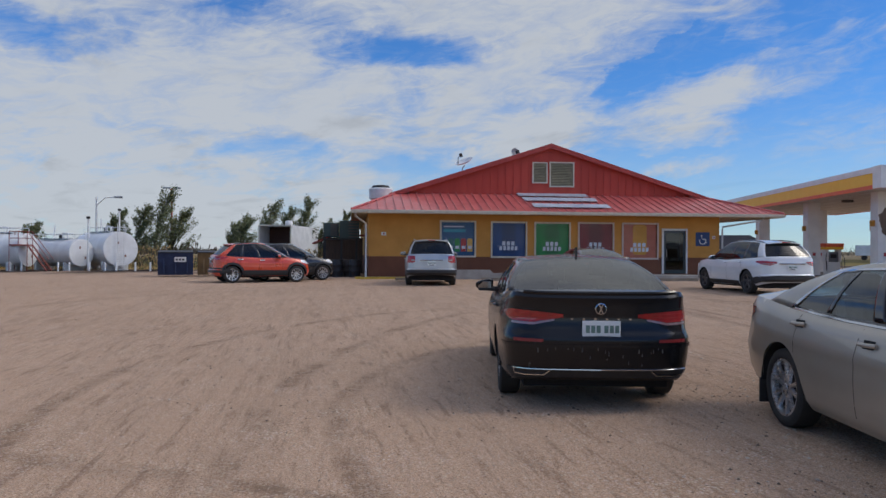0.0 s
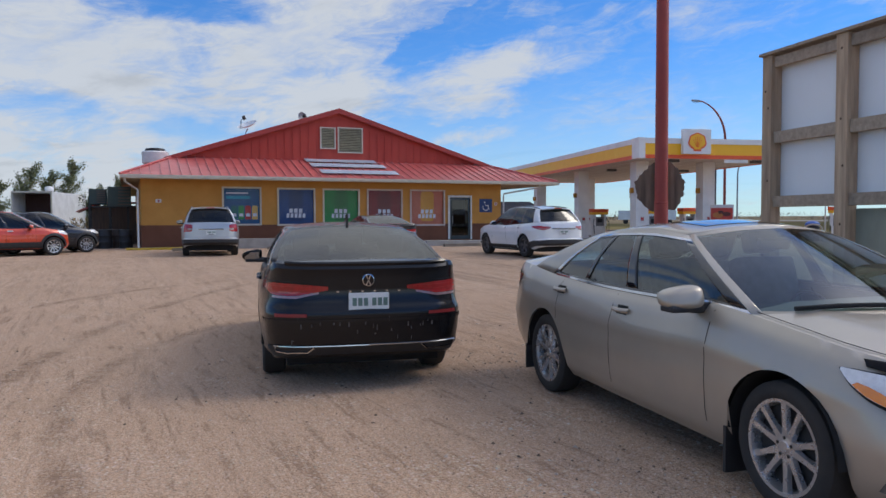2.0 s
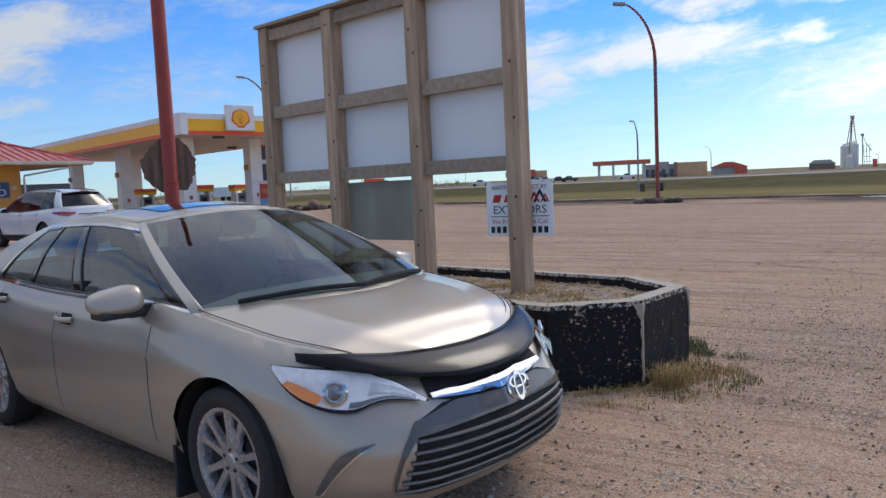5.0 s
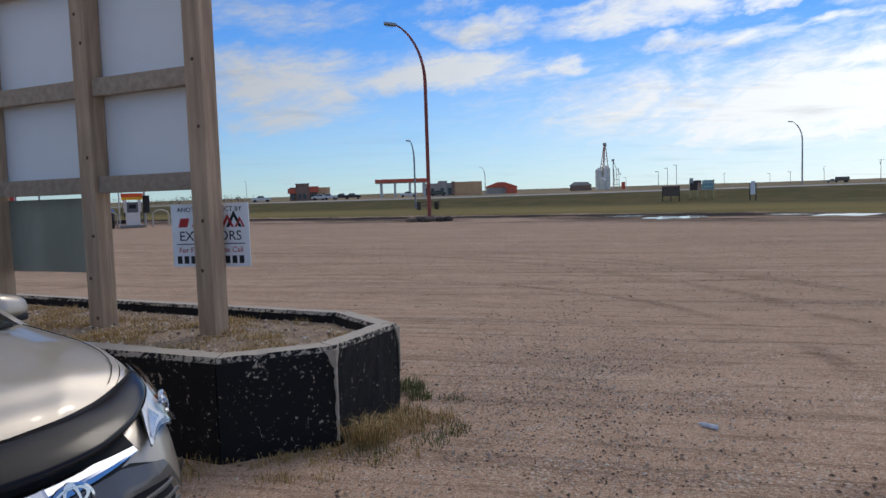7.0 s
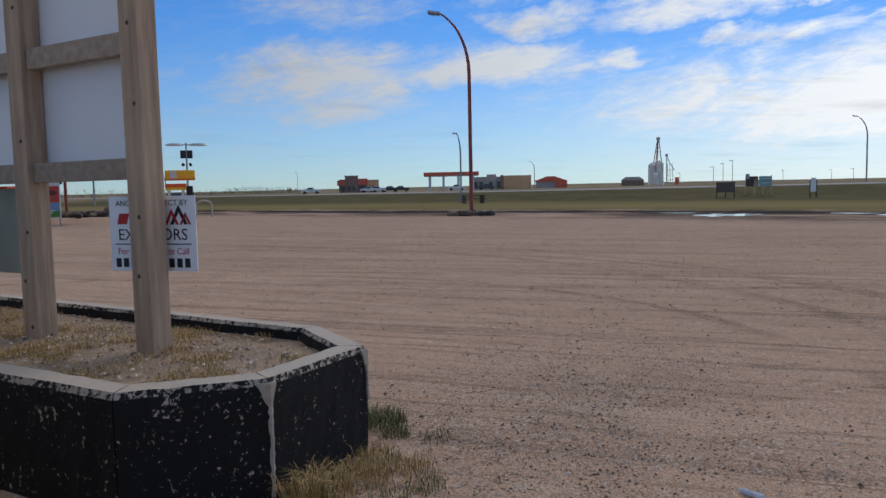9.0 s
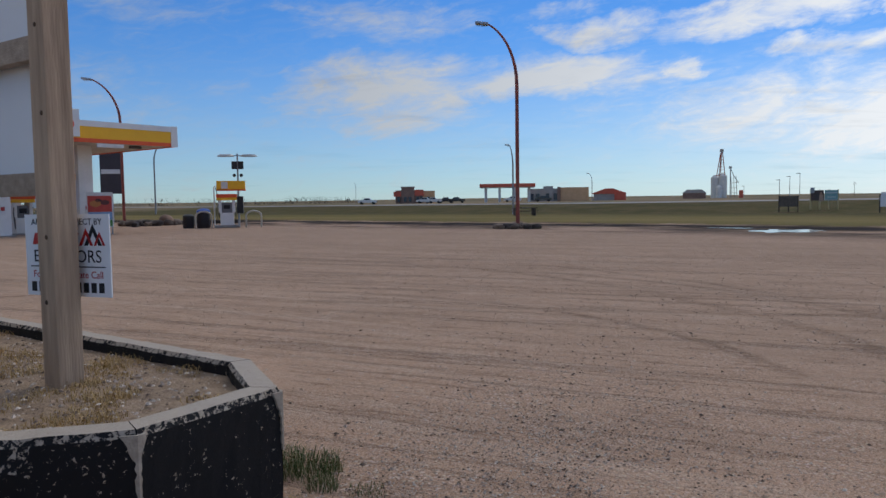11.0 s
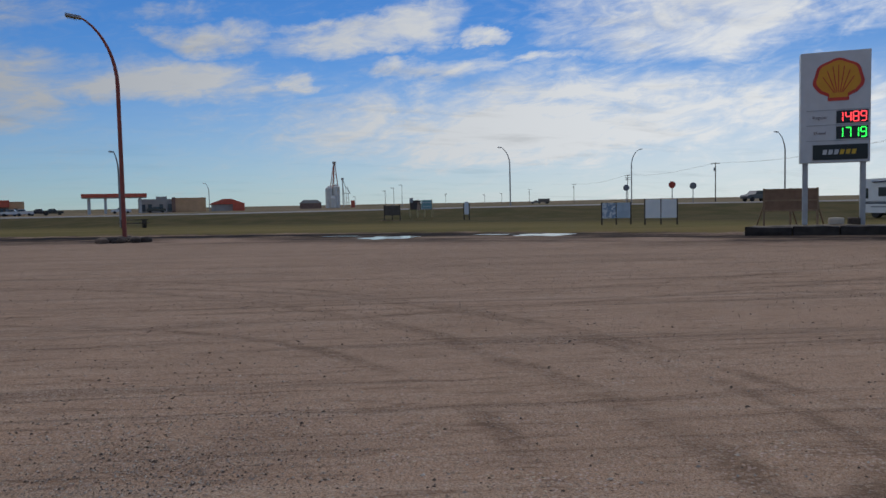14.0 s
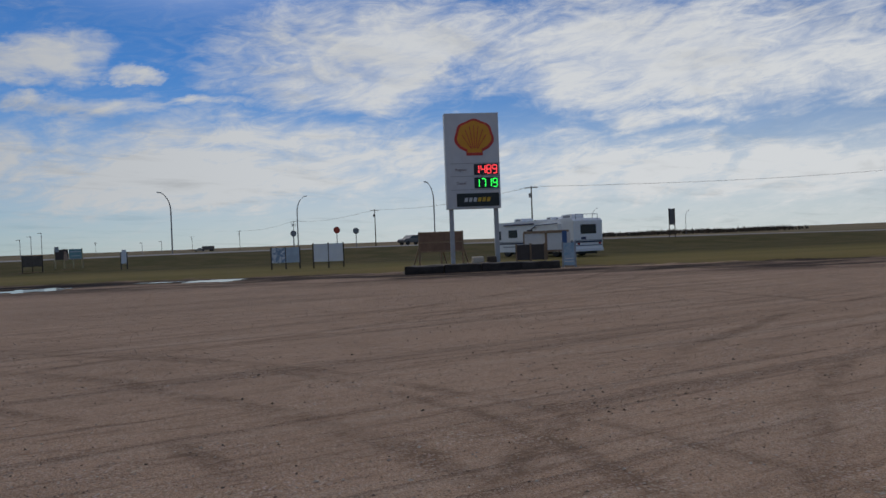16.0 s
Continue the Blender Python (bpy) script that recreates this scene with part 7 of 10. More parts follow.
BLACKCAR["handle_mat"] = BLACKCAR["mirror_mat"] = BLACKPAINTCAR


def black_tail(c, root, paint):
    R = c.p["rear"]
    for y in (1, -1):
        tail = new("tail_light")
        tail.parent = root
        i_side, i_mid, i_in = c.ix(-2.10), c.iy(0.62, "rear"), c.iy(0.34, "rear")
        bm = c.strip([(i_side, 0.895, 0.925), (c.ix(-2.3), 0.835, 0.940), (i_mid, 0.83, 0.930), (i_in, 0.875, 0.905)], 0.006, y)
        part("lens", bm, TAILRED, tail, "red tail lamp lens")
        bm = c.strip([(c.ix(-2.28), 0.812, 0.832), (i_mid, 0.806, 0.828), (c.iy(0.42, "rear"), 0.845, 0.862)], 0.005, y)
        part("clear_lens", bm, TAILCLEAR, tail, "clear lower lens")
        for k in range(3):
            bm = c.strip([(c.ix(-2.25), 0.845 + k * 0.034, 0.853 + k * 0.034), (i_mid, 0.835 + k * 0.034, 0.843 + k * 0.034), (c.iy(0.44, "rear"), 0.862 + k * 0.018, 0.868 + k * 0.018)], 0.009, y, 1)
            part("light_bar", bm, mat("bright red", (0.42, 0.02, 0.02), None, 9, 0.2), tail)
        bm = c.strip([(c.iy(0.78, "rear"), 0.655, 0.685), (c.iy(0.52, "rear"), 0.655, 0.682)], 0.005, y, 2)
        part("reflector", bm, mat("reflector red", (0.28, 0.03, 0.03), None, 9, 0.3), root, "red bumper reflector")
        # bumper step, lower valance and bright strip
        bm = c.strip([(c.ix(-2.0), 0.60, 0.625), (c.ix(-2.35), 0.61, 0.635), (c.iy(0.4, "rear"), 0.61, 0.635), (c.N, 0.61, 0.635)], 0.012, y, 2)
        part("bumper_lip", bm, paint, root)
        bm = c.strip([(c.ix(-2.2), 0.30, 0.405), (c.iy(0.62, "rear"), 0.32, 0.40), (c.N, 0.33, 0.40)], 0.004, y, 3)
        part("valance", bm, TRIM, root)
        bm = bmesh.new()
        pts = [c.skin(c.iy(0.80, "rear") + (c.N - c.iy(0.80, "rear")) * k / 14, 0.405, 0.010, y) for k in range(15)]
        tube(bm, pts, 0.007, 6)
        part("bright_strip", bm, CHROME, root)
        bm = bmesh.new()
        pts = [c.skin(c.iy(v, "rear"), z, 0.012, y) for v, z in ((0.79, 0.405), (0.80, 0.355), (0.70, 0.345), (0.52, 0.35), (0.46, 0.395))]
        tube(bm, pts, 0.009, 6)
        part("exhaust_trim", bm, CHROME, root, "bright exhaust surround")
        bm = bmesh.new()
        pts = [c.skin(c.ix(-1.95) + (c.iy(0.62, "rear") - c.ix(-1.95)) * k / 8, 0.945 + 0.02 * (8 - k) / 8, 0.001, y) for k in range(9)]
        tube(bm, pts, 0.003, 5)
        part("body_gap", bm, WELL, root)
        # boot lid outline
        bm = c.strip([(c.iy(0.60, "rear"), 0.665, 0.671), (c.N, 0.665, 0.671)], 0.003, y, 1)
        part("boot_gap", bm, WELL, root)
        # lip spoiler
        bm = bmesh.new()
        rows = []
        for k in range(13):
            i = c.iy(0.72, "rear") + (c.N - c.iy(0.72, "rear")) * k / 12
            e = c.skin(i, c.ztop(i), 0, y)
            q, nrm = c.at(i)
            nv = Vector((nrm[0], nrm[1] * y, 0))
            rows.append([e - nv * 0.12 + Vector((0, 0, 0.01)), e + nv * 0.01 + Vector((0, 0, 0.022)), e + nv * 0.02 + Vector((0, 0, 0.008)), e + nv * 0.005 + Vector((0, 0, -0.02))])
        grid(bm, rows)
        part("spoiler", bm, paint, root, smooth=True)
    back = c.skin(c.N, 0.93).x
    emblem(root, Matrix.Translation((back - 0.012, 0, 0.955)) @ Matrix.Rotation(math.pi, 4, "Z"), 0.052)
    for k in range(6):
        bm = bmesh.new()
        y = 0.27 - k * 0.105
        box(bm, back - 0.008, back + 0.01, y - 0.022, y, 0.855, 0.868, 0)
        part("badge_bar", bm, CHROME, root)
    plate_at(root, Matrix.Translation((c.skin(c.N, 0.74).x - 0.014, 0, 0.765)) @ Matrix.Diagonal((1, 1.12, 1.12, 1)))
    bm = bmesh.new()
    prism(bm, [(-0.92, 1.40), (-0.70, 1.42), (-0.88, 1.52), (-0.92, 1.525)], -0.012, 0.012)
    part("roof_aerial", bm, paint, root)
    # road dust along the bumper
    for k in range(26):
        rng = random.Random(k)
        bm = bmesh.new()
        y = rng.uniform(-0.7, 0.7)
        i = c.iy(abs(y), "rear")
        z = rng.uniform(0.42, 0.62)
        h = rng.uniform(0.01, 0.05)
        a, b = c.skin(i, z, 0.003, 1 if y > 0 else -1), c.skin(i, z + h, 0.003, 1 if y > 0 else -1)
        w = rng.uniform(0.002, 0.007)
        vs = [bm.verts.new(q) for q in ((a.x, a.y - w, a.z), (a.x, a.y + w, a.z), (b.x, b.y + w * 0.6, b.z), (b.x, b.y - w * 0.6, b.z))]
        bm.faces.new(vs)
        part("dust_mark", bm, mat("dust", (0.12, 0.105, 0.09), None, 20, 0.95), root)


build_car("black_saloon", "dusty black saloon car parked facing the restaurant", BLACKCAR, pose(2.88, 8.05, 0.0, 0, 0, 81), BLACKPAINTCAR, black_tail)

# -- sport utility cars --
SUV = dict(
    SALOON, front=2.38, rear=-2.58, half=0.985, nose=0.35, tail=0.26, wb=2.86, tyre=0.365, tyre_w=0.235, arch=0.425,
    top=[(2.4, 0.98), (2.0, 1.06), (1.3, 1.13), (1.0, 1.15), (0, 1.13), (-1.2, 1.15), (-2.3, 1.17), (-2.58, 1.15)],
    low=[(2.4, 0.26), (0, 0.26), (-2.0, 0.28), (-2.58, 0.40)],
    front_in=[(0.0, 0.06), (0.25, 0.0), (0.6, 0.01), (0.9, 0.05), (1.0, 0.12)],
    rear_in=[(0.0, 0.10), (0.12, 0.0), (0.30, 0.0), (0.34, 0.05), (0.8, 0.06), (1.0, 0.09)],
    belt=(-2.40, 1.02), roof=(-2.15, 0.30), roofw=0.66, roofz=[(-2.3, 1.66), (-1.2, 1.71), (-0.3, 1.725), (0.35, 1.67)], crown=0.045, lid_crown=0.03, bow=0.03, ridge=0.0, rbulge=(0.10, 0.14),
    gaps=[(0.86, 0.36, 1.1), (-0.2, 0.36, 1.1), (-1.1, 0.82, 1.1)], handles=[(-0.08, 0.99), (-1.05, 1.0)], mirror=(0.66, 1.2), seat_z=0.95, seats=(-0.15, -1.1), spokes=5, wheel_style={"w": (0.06, 0.035), "rim": 0.66},
    side=[(0.0, 0.10, 0, 1, "paint"), (0.10, 0.30, 0.06, 0.88, "glass"), (0.30, 0.345, 0, 1, "trim"), (0.345, 0.58, 0.06, 0.90, "glass"), (0.58, 0.62, 0.0, 1, "trim"), (0.62, 0.93, 0.06, 0.90, "glass"), (0.93, 1.0, 0.0, 1, "trim"), (0.10, 1.0, 0, 0.06, "trim"), (0.10, 1.0, 0.90, 1.0, "trim")],
    glass=TINTGLASS, body_label="", handle_mat=None,
)


def suv_tail(style):
    def detail(c, root, paint):
        for y in (1, -1):
            tail = new("tail_light")
            tail.parent = root
            if style == "upright":
                bm = c.strip([(c.ix(c.p["rear"] + 0.24), 0.86, 1.13), (c.iy(0.72, "rear"), 0.86, 1.12), (c.iy(0.62, "rear"), 0.90, 1.10)], 0.008, y)
                part("lens", bm, TAILRED, tail)
                bm = c.strip([(c.iy(0.78, "rear"), 0.93, 0.99), (c.iy(0.63, "rear"), 0.93, 0.98)], 0.012, y)
                part("clear_lens", bm, TAILCLEAR, tail)
            else:
                bm = c.strip([(c.ix(c.p["rear"] + 0.55), 1.00, 1.04), (c.ix(c.p["rear"] + 0.25), 0.93, 1.05), (c.iy(0.70, "rear"), 0.90, 1.03), (c.iy(0.48, "rear"), 0.97, 1.02)], 0.010, y)
                part("lens", bm, TAILRED, tail)
                bm = c.strip([(c.ix(c.p["rear"] + 0.25), 0.95, 0.97), (c.iy(0.70, "rear"), 0.93, 0.955), (c.iy(0.5, "rear"), 0.985, 1.0)], 0.014, y)
                part("clear_lens", bm, TAILCLEAR, tail)
            bm = c.strip([(c.ix(c.p["rear"] + 0.7), 0.30, 0.52), (c.ix(c.p["rear"] + 0.25), 0.40, 0.60), (c.iy(0.5, "rear"), 0.40, 0.60), (c.N, 0.40, 0.60)], 0.006, y)
            part("lower_bumper", bm, TRIM, root, "black lower bumper")
            clad = c.p.get("cladding", 0.0)
            bm = c.strip([(c.ix(c.p["wb"] / 2 - c.p["arch"] - 0.02), 0.27, 0.40 + clad), (c.ix(-c.p["wb"] / 2 + c.p["arch"] + 0.02), 0.27, 0.40 + clad)], 0.006, y)
            part("sill_cladding", bm, TRIM, root)
            for xw in (c.p["wb"] / 2, -c.p["wb"] / 2) if clad else ():
                bm = bmesh.new()
                rows = []
                for k in range(19):
                    a = math.pi * (k / 18 * 1.06 - 0.03)
                    rows.append([c.skin(c.ix(xw + rad * math.cos(a)), max(0.28, c.p["tyre"] + rad * math.sin(a)), 0.010, y) for rad in (c.p["arch"] - 0.005, c.p["arch"] + 0.045, c.p["arch"] + 0.09)])
                grid(bm, rows)
                part("arch_cladding", bm, TRIM, root, "black plastic wheel arch cladding", smooth=True)
            bm = bmesh.new()
            tube(bm, [c.cab(u, 1.0, y) + Vector((0, -0.05 * y, 0.035 if 0.05 < u < 0.8 else 0.0)) for u in (0.02, 0.08, 0.3, 0.6, 0.78, 0.85)], 0.016, 6)
            part("roof_rail", bm, GALV if style == "upright" else TRIM, root)
            bm = c.strip([(c.iy(0.40), 0.75, 0.80), (c.iy(0.7), 0.74, 0.90), (c.ix(c.p["front"] - 0.5), 0.82, 0.92)], 0.008, y)
            part("headlight", bm, REFLECTOR, root)
            bm = c.strip([(0, 0.55, 0.85), (c.iy(0.4), 0.55, 0.84)], 0.006, y)
            part("grille", bm, TRIM, root)
        plate_at(root, Matrix.Translation((c.skin(c.N, 0.85).x - 0.02, 0, 0.84)))
        bm = bmesh.new()
        box(bm, -0.02, 0.02, -0.42, 0.42, -0.02, 0.02, 0.006, Matrix.Translation((c.skin(c.N, 0.96).x - 0.012, 0, 0.955)))
        part("hatch_bar", bm, CHROME, root)
        # spoiler over the rear screen with a brake light
        bm = bmesh.new()
        rows = []
        for w in np.linspace(-0.95, 0.95, 9):
            e = c.screen(w, 1.0, 0)
            rows.append([e + Vector((0.1, 0, 0.01)), e + Vector((-0.12, 0, -0.005)), e + Vector((-0.12, 0, -0.03)), e + Vector((0.0, 0, -0.05))])
        grid(bm, rows)
        part("spoiler", bm, paint, root, smooth=True)
        bm = bmesh.new()
        e = c.screen(0, 1.0, 0)
        box(bm, -0.01, 0.01, -0.14, 0.14, -0.012, 0.012, 0, Matrix.Translation(e + Vector((-0.122, 0, -0.018))))
        part("brake_light", bm, TAILRED, root)
        bm = bmesh.new()
        pts = [c.screen(w, 0.06 + 0.05 * (w + 0.5), 0, 0.012) for w in (-0.1, 0.1, 0.3, 0.5)]
        tube(bm, pts, 0.008, 5)
        part("rear_wiper", bm, TRIM, root)

    return detail


SILVER = mat("silver paint", (0.46, 0.47, 0.48), (0.42, 0.43, 0.44), 2.0, 0.30, 0.6, coat=0.7, rough_var=0.05)
PEARL = mat("white pearl paint", (0.72, 0.73, 0.73), (0.66, 0.67, 0.67), 2.0, 0.25, 0.0, coat=0.8, rough_var=0.05)
REDORANGE = mat("red-orange paint", (0.62, 0.065, 0.02), (0.55, 0.05, 0.018), 2.0, 0.28, 0.1, coat=0.8, rough_var=0.05)
CHARCOAL = mat("charcoal paint", (0.03, 0.032, 0.036), (0.024, 0.025, 0.028), 2.0, 0.25, 0.2, coat=0.8, rough_var=0.05)
build_car("silver_suv", "silver sport utility car parked at the restaurant", SUV, pose(3.42, 28.95, 0.2, 0, 0, 86), SILVER, suv_tail("upright"))
MURANO = dict(SUV, front=2.40, rear=-2.48, half=0.955, nose=0.5, tail=0.36, wb=2.82, roofw=0.60, roofz=[(-2.1, 1.56), (-1.2, 1.65), (-0.3, 1.68), (0.3, 1.62)], roof=(-1.85, 0.20), belt=(-2.25, 1.05), black_roof=False,
    top=[(2.4, 0.90), (2.0, 1.0), (1.3, 1.07), (1.0, 1.09), (0, 1.05), (-1.2, 1.10), (-2.2, 1.16), (-2.48, 1.12)], tyre=0.37, arch=0.42, mirror=(0.68, 1.14), rim_mat=mat("dark alloy wheel", (0.16, 0.16, 0.165), (0.11, 0.11, 0.115), 10, 0.35, 0.7))
build_car("white_crossover", "white pearl crossover car parked at an angle", MURANO, pose(13.62, 22.72, 0.2, 0, 0, 90), PEARL, suv_tail("slant"))
SMALL = dict(MURANO, cladding=0.10, rim_mat=ALLOY, front=1.98, rear=-2.02, half=0.90, wb=2.60, tyre=0.335, arch=0.39, roofw=0.56, roofz=[(-1.8, 1.44), (-1.22, 1.50), (-0.8, 1.55), (-0.3, 1.575), (0.0, 1.54)], roof=(-1.22, 0.0), belt=(-1.84, 0.92),
    top=[(2.0, 0.80), (1.7, 0.90), (1.1, 0.98), (0.8, 1.0), (0, 0.98), (-1.2, 1.03), (-1.8, 1.08), (-2.1, 1.05)], gaps=[(0.70, 0.36, 1.0), (-0.25, 0.36, 1.0), (-1.0, 0.75, 1.02)], handles=[(-0.12, 0.90), (-0.98, 0.93)], mirror=(0.55, 1.06), seats=(-0.2, -0.95), seat_z=0.82, spokes=10, wheel_style={"w": (0.03, 0.02), "rim": 0.70})
build_car("red_crossover", "red-orange small crossover car parked on gravel", SMALL, place((-1.92, 30.1), (-4.32, 29.2), -1, SMALL, 0.2), REDORANGE, suv_tail("slant"))
build_car("dark_crossover", "black small crossover car parked beside the red one", SMALL, place((-0.95, 32.3), (-3.35, 31.4), -1, SMALL, 0.2), CHARCOAL, suv_tail("slant"))
GREYCAR = dict(BLACKCAR, handle_mat=CHARCOAL, mirror_mat=CHARCOAL, body_label="charcoal painted body")
build_car("charcoal_saloon", "charcoal saloon car parked facing the restaurant", GREYCAR, pose(9.15, 26.6, 0.2, 0, 0, 93), CHARCOAL, black_tail)


# ---- yard to the west: tanks, bins, trailer, trees ----
TANKW = mat("white tank paint", (0.80, 0.80, 0.78), (0.68, 0.67, 0.64), 1.2, 0.5, bump=0.05)
RUSTRED = mat("rusty red steel", (0.32, 0.075, 0.05), (0.22, 0.06, 0.045), 6, 0.6)


def lying_tank(x, y, dirx, diry, r, length, sign):
    d = Vector((dirx, diry, 0)).normalized()
    root = thing("fuel_tank", "white horizontal fuel tank on saddles", "storage tank", pose(x, y, 0.2, 0, 0, math.degrees(math.atan2(d.y, d.x))), group="fuel tanks")
    zc = r + 0.25
    m = Matrix.Translation((0, 0, zc)) @ Matrix.Rotation(radians(90), 4, "Y")
    bm = bmesh.new()
    lathe(bm, [(0.0, -0.03), (r * 0.6, -0.02), (r * 0.97, 0.0), (r, 0.02), (r, length - 0.02), (r * 0.97, length), (r * 0.6, length + 0.02), (0, length + 0.03)], 40, m)
    part("shell", bm, TANKW, root, smooth=True, angle=25)
    for s in (-0.4, 0.4):
        bm = bmesh.new()
        tube(bm, [(0.25, s, zc + r + 0.32), (length - 0.25, s, zc + r + 0.32)], 0.022, 6)
        part("handrail", bm, TANKW, root)
        for k in range(5):
            bm = bmesh.new()
            xs = 0.25 + (length - 0.5) * k / 4
            cyl(bm, (xs, s, zc + r - 0.12), (xs, s, zc + r + 0.32), 0.018, seg=6)
            part("rail_post", bm, TANKW, root)
    for s in (-0.5, 0.35):
        bm = bmesh.new()
        z = zc + r * s * 0.9
        box(bm, -0.045, -0.026, s * r * 0.5 - 0.05, s * r * 0.5 + 0.04, z, z + 0.10 + 0.1 * abs(s), 0.004)
        part("rust_patch", bm, mat("tank rust", (0.30, 0.13, 0.07), (0.20, 0.09, 0.05), 9, 0.9), root, "rusty patch on the tank end")
    bm = bmesh.new()
    cyl(bm, (length * 0.45, 0, zc + r - 0.05), (length * 0.45, 0, zc + r + 0.28), 0.13, seg=14)
    part("hatch", bm, BLACKM, root, "black filler hatch")
    for xs in (0.12, length - 0.12, length * 0.5):
        bm = bmesh.new()
        lathe(bm, [(r + 0.006, xs - 0.03), (r + 0.012, xs - 0.03), (r + 0.012, xs + 0.03), (r + 0.006, xs + 0.03)], 36, m, closed=True)
        part("band", bm, TANKW, root)
    for xs in (length * 0.18, length * 0.82):
        bm = bmesh.new()
        box(bm, xs - 0.12, xs + 0.12, -r * 0.75, r * 0.75, -0.05, 0.25 + r * 0.28)
        part("saddle", bm, TANKW, root)
    bm = bmesh.new()
    tube(bm, [(length * 0.3, 0, zc + r - 0.05), (length * 0.3, 0, zc + r + 0.35), (length * 0.42, 0, zc + r + 0.4), (length * 0.42, 0, zc + r - 0.05)], 0.045, 8)
    part("pipe", bm, TANKW, root)
    bm = bmesh.new()
    cyl(bm, (length * 0.6, 0, zc + r - 0.05), (length * 0.6, 0, zc + r + 0.9), 0.035, seg=8)
    part("vent_pipe", bm, TANKW, root)
    bm = bmesh.new()
    box(bm, length * 0.2, length * 0.8, -0.35, 0.35, zc + r - 0.02, zc + r + 0.06)
    part("catwalk", bm, GALV, root)
    if sign:
        bm = bmesh.new()
        box(bm, length * 0.68, length * 0.90, r * 0.9, r * 0.93 + 0.05, zc + 0.05, zc + 0.5)
        part("sign_panel", bm, mat("blue panel", (0.02, 0.08, 0.30), None, 3, 0.5), root, "blue sign panel")
    return root


lying_tank(-13.9, 47.6, -0.62, 0.78, 1.08, 5.2, False)
lying_tank(-16.1, 47.3, -0.80, 0.60, 0.84, 4.6, False)
lying_tank(-18.9, 46.6, -0.97, 0.2, 1.0, 4.4, True)
# ladder on the end of the large tank
e = thing("ladder", "white steel ladder on the end of the tank", "ladder", pose(-13.85, 47.42, 0.2, 0, 0, -52))
for y in (-0.2, 0.2):
    bm = bmesh.new()
    cyl(bm, (0, y, 0), (0, y, 2.9), 0.02, seg=6)
    part("rail", bm, TANKW, e)
for k in range(8):
    bm = bmesh.new()
    cyl(bm, (0, -0.2, 0.3 + k * 0.32), (0, 0.2, 0.3 + k * 0.32), 0.014, seg=6)
    part("rung", bm, TANKW, e)


def red_stair():
    root = thing("tank_stair", "red steel stair with a railed platform beside the tanks", "stair", pose(-18.2, 45.9, 0.2, 0, 0, 0))
    for s in (-0.35, 0.35):
        bm = bmesh.new()
        tube(bm, [(0.75, s, 0), (-0.35, s, 1.55)], 0.05, 6)
        part("stringer", bm, RUSTRED, root)
        bm = bmesh.new()
        tube(bm, [(0.85, s, 0.7), (-0.35, s, 2.35), (-1.35, s, 2.35)], 0.025, 6)
        part("handrail", bm, RUSTRED, root)
    for k in range(7):
        f = (k + 0.5) / 7
        bm = bmesh.new()
        box(bm, 0.75 - 1.1 * f - 0.11, 0.75 - 1.1 * f + 0.11, -0.34, 0.34, 1.55 * f, 1.55 * f + 0.03)
        part("tread", bm, RUSTRED, root)
    bm = bmesh.new()
    box(bm, -1.35, -0.35, -0.4, 0.4, 1.5, 1.58)
    part("platform", bm, RUSTRED, root)
    for x in (-1.35, -0.85, -0.35):
        for s in (-0.38, 0.38):
            bm = bmesh.new()
            cyl(bm, (x, s, 0 if x != -0.85 else 1.58), (x, s, 2.35), 0.022, seg=6)
            part("post", bm, RUSTRED, root)
    for z in (1.95, 2.35):
        bm = bmesh.new()
        tube(bm, [(-0.35, 0.38, z), (-1.35, 0.38, z), (-1.35, -0.38, z), (-0.35, -0.38, z)], 0.02, 6)
        part("rail", bm, RUSTRED, root)


red_stair()
for k in range(13):
    x = -21.5 + k * 0.85 + (0.25 if k % 3 else 0)
    if -18.9 < x < -17.2:
        continue
    e = thing("bollard", "white steel bollard before the fuel tanks", "bollard", pose(x, 45.4 + 0.12 * k, 0.2), group="tank bollards")
    bm = bmesh.new()
    lathe(bm, [(0.055, -0.05), (0.055, 0.50), (0.04, 0.54), (0, 0.55)], 10)
    part("post", bm, TANKW, e, smooth=True)
for x, y, h in ((-15.6, 46.9, 3.3), (-14.4, 49.0, 3.9)):
    e = thing("standpipe", "thin white standpipe among the tanks", "pipe", pose(x, y, 0.2), group="standpipes")
    bm = bmesh.new()
    cyl(bm, (0, 0, -0.05), (0, 0, h), 0.05, seg=8)
    part("shaft", bm, TANKW, e)
    bm = bmesh.new()
    box(bm, -0.09, 0.09, -0.09, 0.09, h - 0.12, h + 0.02)
    part("cap", bm, BLACKM, e)


